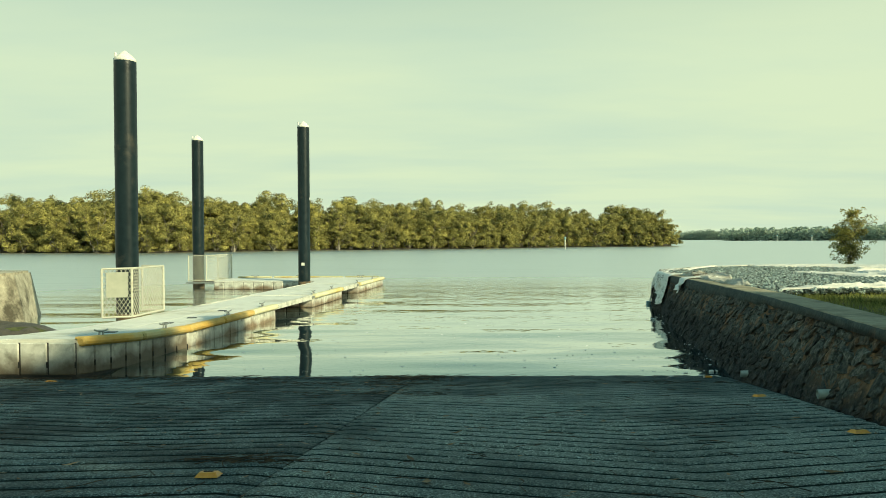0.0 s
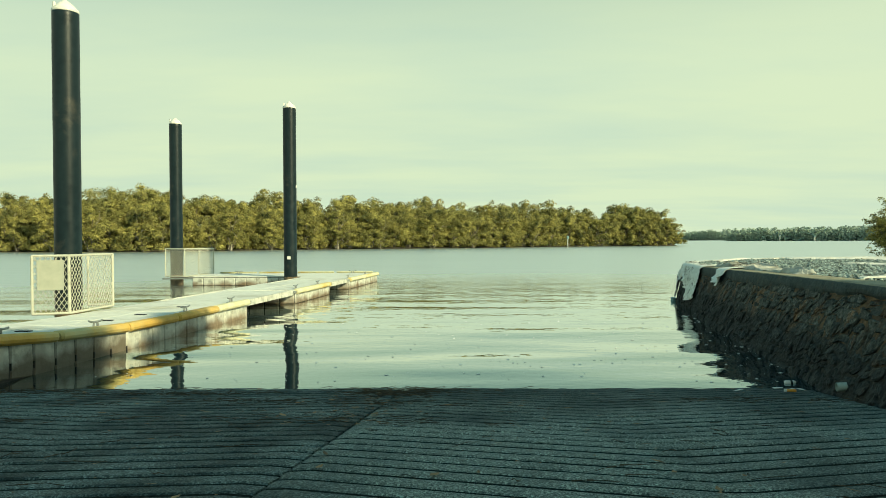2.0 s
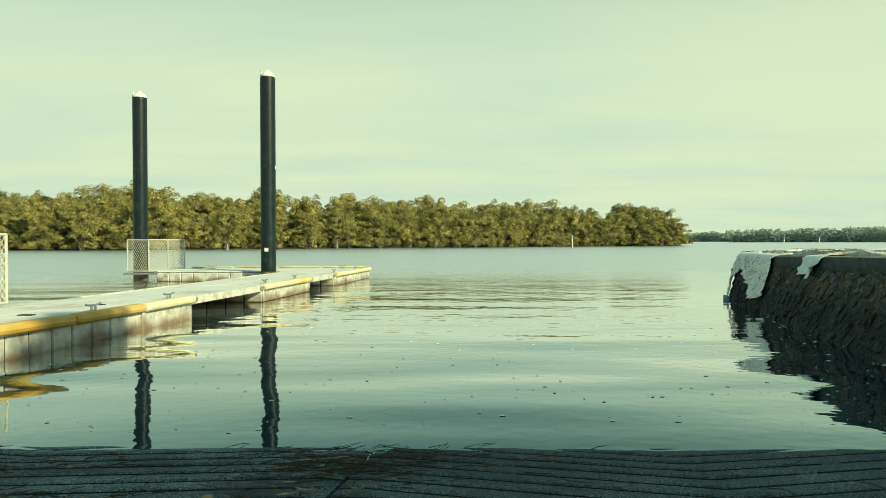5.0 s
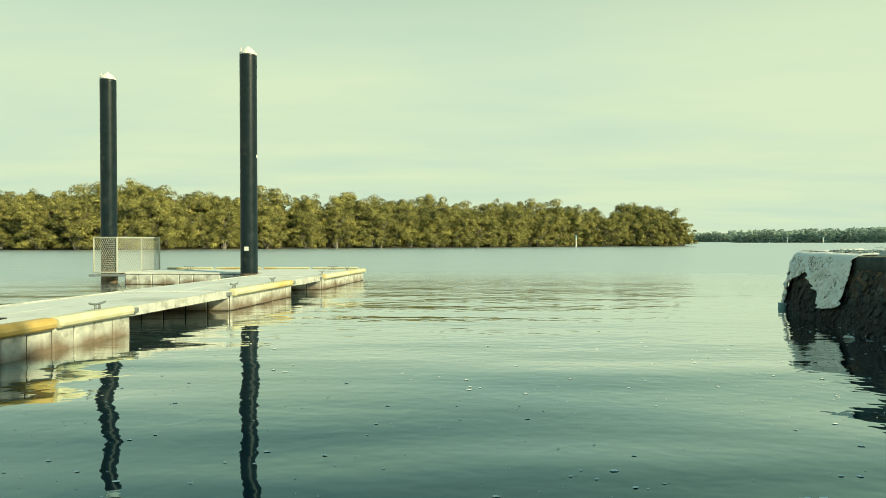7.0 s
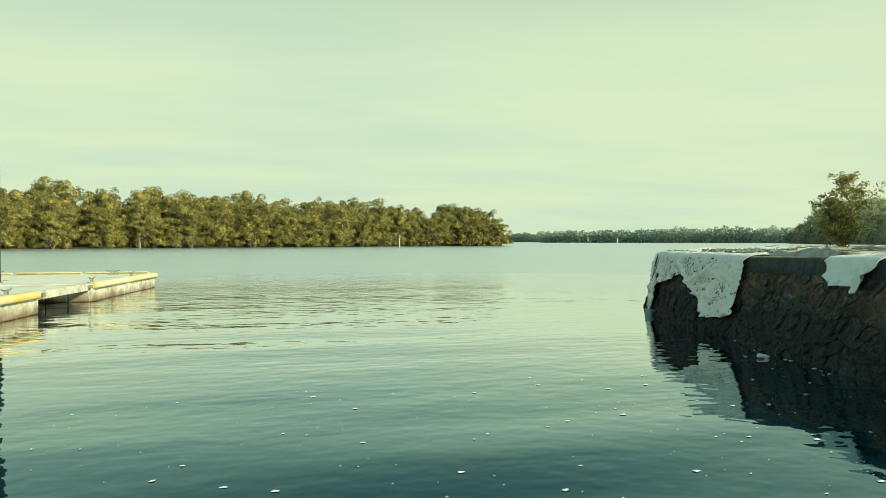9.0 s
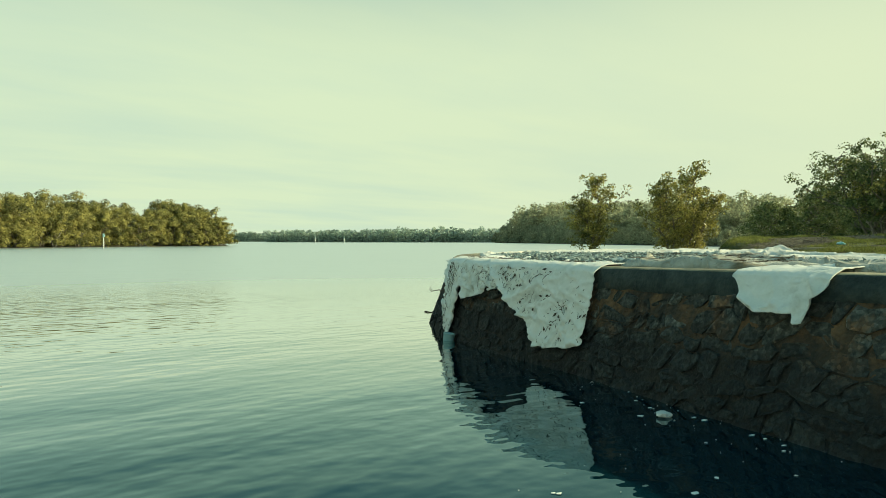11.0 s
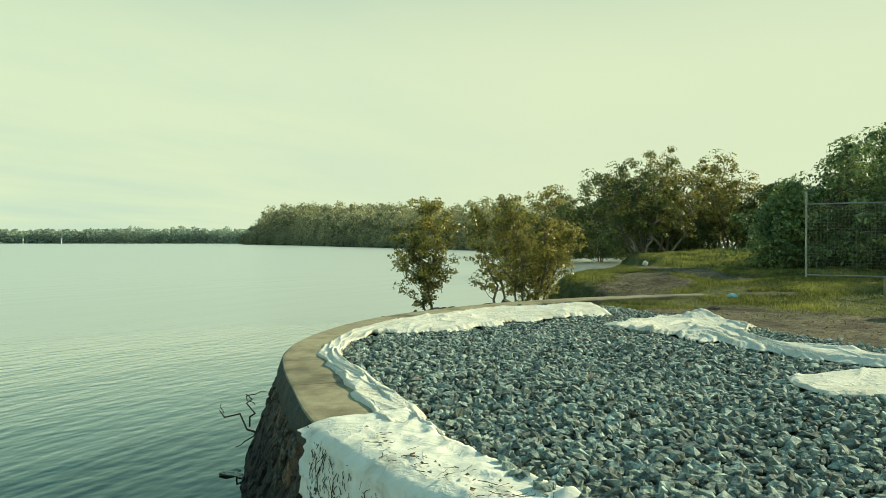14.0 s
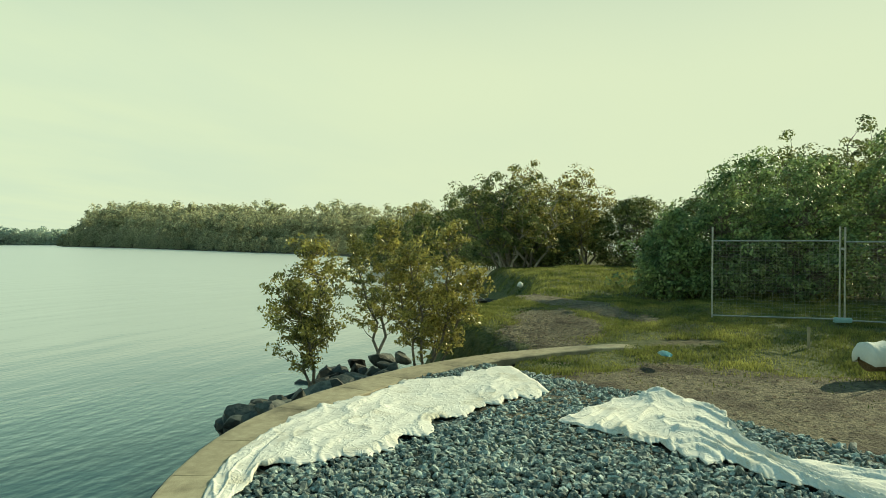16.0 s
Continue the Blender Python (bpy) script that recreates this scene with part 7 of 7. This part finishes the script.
for p, q, r in (((0.0, 0.0, 0.18), (0.28, 1.05, 0.24), 0.013), ((0.1, 0.35, 0.2), (0.50, 0.85, 0.42), 0.010), ((0.48, 0.82, 0.4), (0.62, 0.62, 0.46), 0.007),
                ((0.48, 0.82, 0.4), (0.40, 0.60, 0.34), 0.006), ((0.0, 0.1, 0.18), (-0.1, 0.35, 0.02), 0.009), 
                ((0.25, 0.95, 0.23), (0.36, 1.12, 0.3), 0.005)):
    limb_bm(b, p, q, r, r * 0.5, rp2, 5, 0.14, 6)
part("branch", b, M_TWIG, dw)
stick = thing("floating_stick", (7.8, 22.75, 0.0), "thin dark stick floating beside the wall", "branch")
b = bmesh.new()
limb_bm(b, (0.0, 0.12, 0.012), (0.06, -0.26, 0.02), 0.011, 0.006, rp2, 5, 0.14, 6)
part("stick", b, M_TWIG, stick)

# foam on the still water
rgf = np.random.default_rng(5)
V, F = [], []
for q in range(900):
    x, y = rgf.uniform(-5, 5), 8.8 + 6.5 * rgf.random() ** 1.2
    if q > 750:
        y = rgf.uniform(8.6, 17.0)
        x = face_point(s_of_y(y), 0.0)[0] - 0.03 - 0.9 * rgf.random() ** 2
    elif x > 3.6 and y < 14:
        continue
    s = 0.0035 + 0.017 * rgf.random() ** 4
    k = len(V)
    m = 7
    for i in range(m):
        a = 6.283 * i / m
        r = s * rgf.uniform(0.6, 1.25)
        V.append((x + 1.5 * r * math.cos(a), y + r * math.sin(a), 0.004))
    V.append((x, y, 0.004 + s * 0.25))
    F += [(k + i, k + (i + 1) % m, k + m) for i in range(m)]
tagged(new("foam_fleck", mesh_from("foam_fleck", V, F, M_FOAM)), "small pale foam flecks drifting on the water", "foam", kind="stuff")


# ---- fence and things beyond the fill ----
def fence_panel(p0, p1, z, label, foot=True):
    """A hired site-fence panel: round tube frame, thin welded wires, a block foot."""
    a, e = Vector((*p0, z)), Vector((*p1, z))
    d = e - a
    ln = d.length
    d.normalize()
    f = thing("fence_panel", a, label, "fence", "wire fence panels")
    up = Vector((0, 0, 1))
    for u in (0.0, ln - 0.06):
        part("post", tube_bm(d * u + up * 0.0, d * u + up * 2.1, 0.021, seg=10), M_STEEL, f)
    for h in (0.05, 1.78):
        part("rail", tube_bm(up * h, d * (ln - 0.06) + up * h, 0.018, seg=10), M_STEEL, f)
    b = bmesh.new()
    n = int(ln / 0.075)
    for i in range(1, n):
        tube_bm(d * (ln - 0.06) * i / n + up * 0.05, d * (ln - 0.06) * i / n + up * 1.78, 0.0013, seg=3, bm=b, caps=False)
    for k in range(1, 23):
        h = 0.05 + 1.73 * k / 23
        tube_bm(up * h, d * (ln - 0.06) + up * h, 0.0013, seg=3, bm=b, caps=False)
    part("wire_mesh", b, M_STEEL, f)
    if foot:
        part("foot", box_bm((0.15, 0.36, 0.11), d * ln + up * 0.03, 0.03), M_BLUE, f, "pale blue plastic block foot")
        part("clamp", box_bm((0.05, 0.10, 0.05), d * (ln - 0.0) + up * 1.6, 0.01), M_STEEL, f)


fence_panel((21.85, 18.42), (21.92, 15.74), 1.47, "galvanised wire site-fence panel on rough grass")
fence_panel((21.92, 15.70), (21.3, 13.1), 1.45, "galvanised wire site-fence panel joined to its neighbour")
fence_panel((21.3, 13.06), (20.4, 10.5), 1.42, "galvanised wire site-fence panel joined to its neighbour")

roll = thing("coir_roll", (17.6, 15.6, 1.26), "brown coir log half wrapped in white fabric beside a stake", "erosion roll", rz=-62)
b = lathe_bm([(0.17, -1.0), (0.20, -0.96), (0.21, -0.5), (0.20, 0.0), (0.215, 0.5), (0.20, 0.96), (0.16, 1.0)], 20)
bmesh.ops.transform(b, matrix=pose(0, 0, 0.14, 0, 90, 0), verts=b.verts)
part("core", b, M_STRAW, roll, smooth=True)
b = bmesh.new()
rows = []
for i in range(-3, 33):
    u = -1.03 + 2.06 * min(max(i, 0), 29) / 29 + (0.03 * i if i < 0 else 0.03 * max(0, i - 29))
    cl = 1.0 - 0.3 * max(-i, i - 29, 0)
    rows.append([b.verts.new((u, cl * 0.245 * math.cos(t) * (1 + 0.10 * fbm(u * 4, t, 3)), 0.15 + cl * 0.245 * math.sin(t) * (1 + 0.14 * fbm(u * 4, t, 6))))
                 for t in (radians(k) for k in range(-25, 206, 12))])
for p, q in zip(rows, rows[1:]):
    for j in range(len(p) - 1):
        b.faces.new((p[j], q[j], q[j + 1], p[j + 1]))
part("wrap", b, M_CLOTH, roll, "loose white fabric wrap", smooth=True)
part("stake", box_bm((0.026, 0.026, 0.62), (-0.75, -0.30, 0.24), 0.004), M_TWIG, roll, "dark timber stake")
peg = thing("timber_peg", (19.2, 16.9, 1.22), "pale square timber peg in the grass", "peg")
part("peg", box_bm((0.05, 0.05, 0.42), (0, 0, 0.2), 0.006), M_CAP, peg)
bag = thing("blue_bag", (17.35, 19.45, 1.27), "small crumpled pale blue plastic bag on the grass", "litter", rz=20)
b = bmesh.new()
bmesh.ops.create_icosphere(b, subdivisions=2, radius=1.0)
for v in b.verts:
    v.co = Vector((v.co.x * 0.24, v.co.y * 0.10, max(v.co.z, -0.2) * 0.06)) * (1 + 0.25 * noise.noise(v.co * 2.5))
part("bag", b, M_BAG, bag)
paper = thing("paper_scrap", (34.5, 25.6, 1.32), "crumpled white paper scrap on the bank", "litter")
b = bmesh.new()
bmesh.ops.create_icosphere(b, subdivisions=2, radius=0.13)
for v in b.verts:
    v.co *= 1 + 0.5 * noise.noise(v.co * 17)
part("paper", b, M_WHITE, paper)


def marker(x, y, h, r, label):
    m = thing("channel_marker", (x, y, -0.5), label, "marker", "channel markers")
    part("pole", tube_bm((0, 0, 0), (0, 0, h), r, r, 10), M_WHITE, m)
    part("topmark", lathe_bm([(r * 2.0, h - 0.4), (r * 2.1, h - 0.2), (r * 2.0, h + 0.1), (r * 0.6, h + 0.3)], 12), M_BLUE, m, "green-blue top mark")


marker(25.6, 152.0, 3.0, 0.11, "white channel marker pole off the mangroves")
marker(252, 520, 5.0, 0.25, "far white channel marker pole")
marker(268, 500, 4.5, 0.4, "far white channel marker beacon")

lay_stones()
lay_gravel()
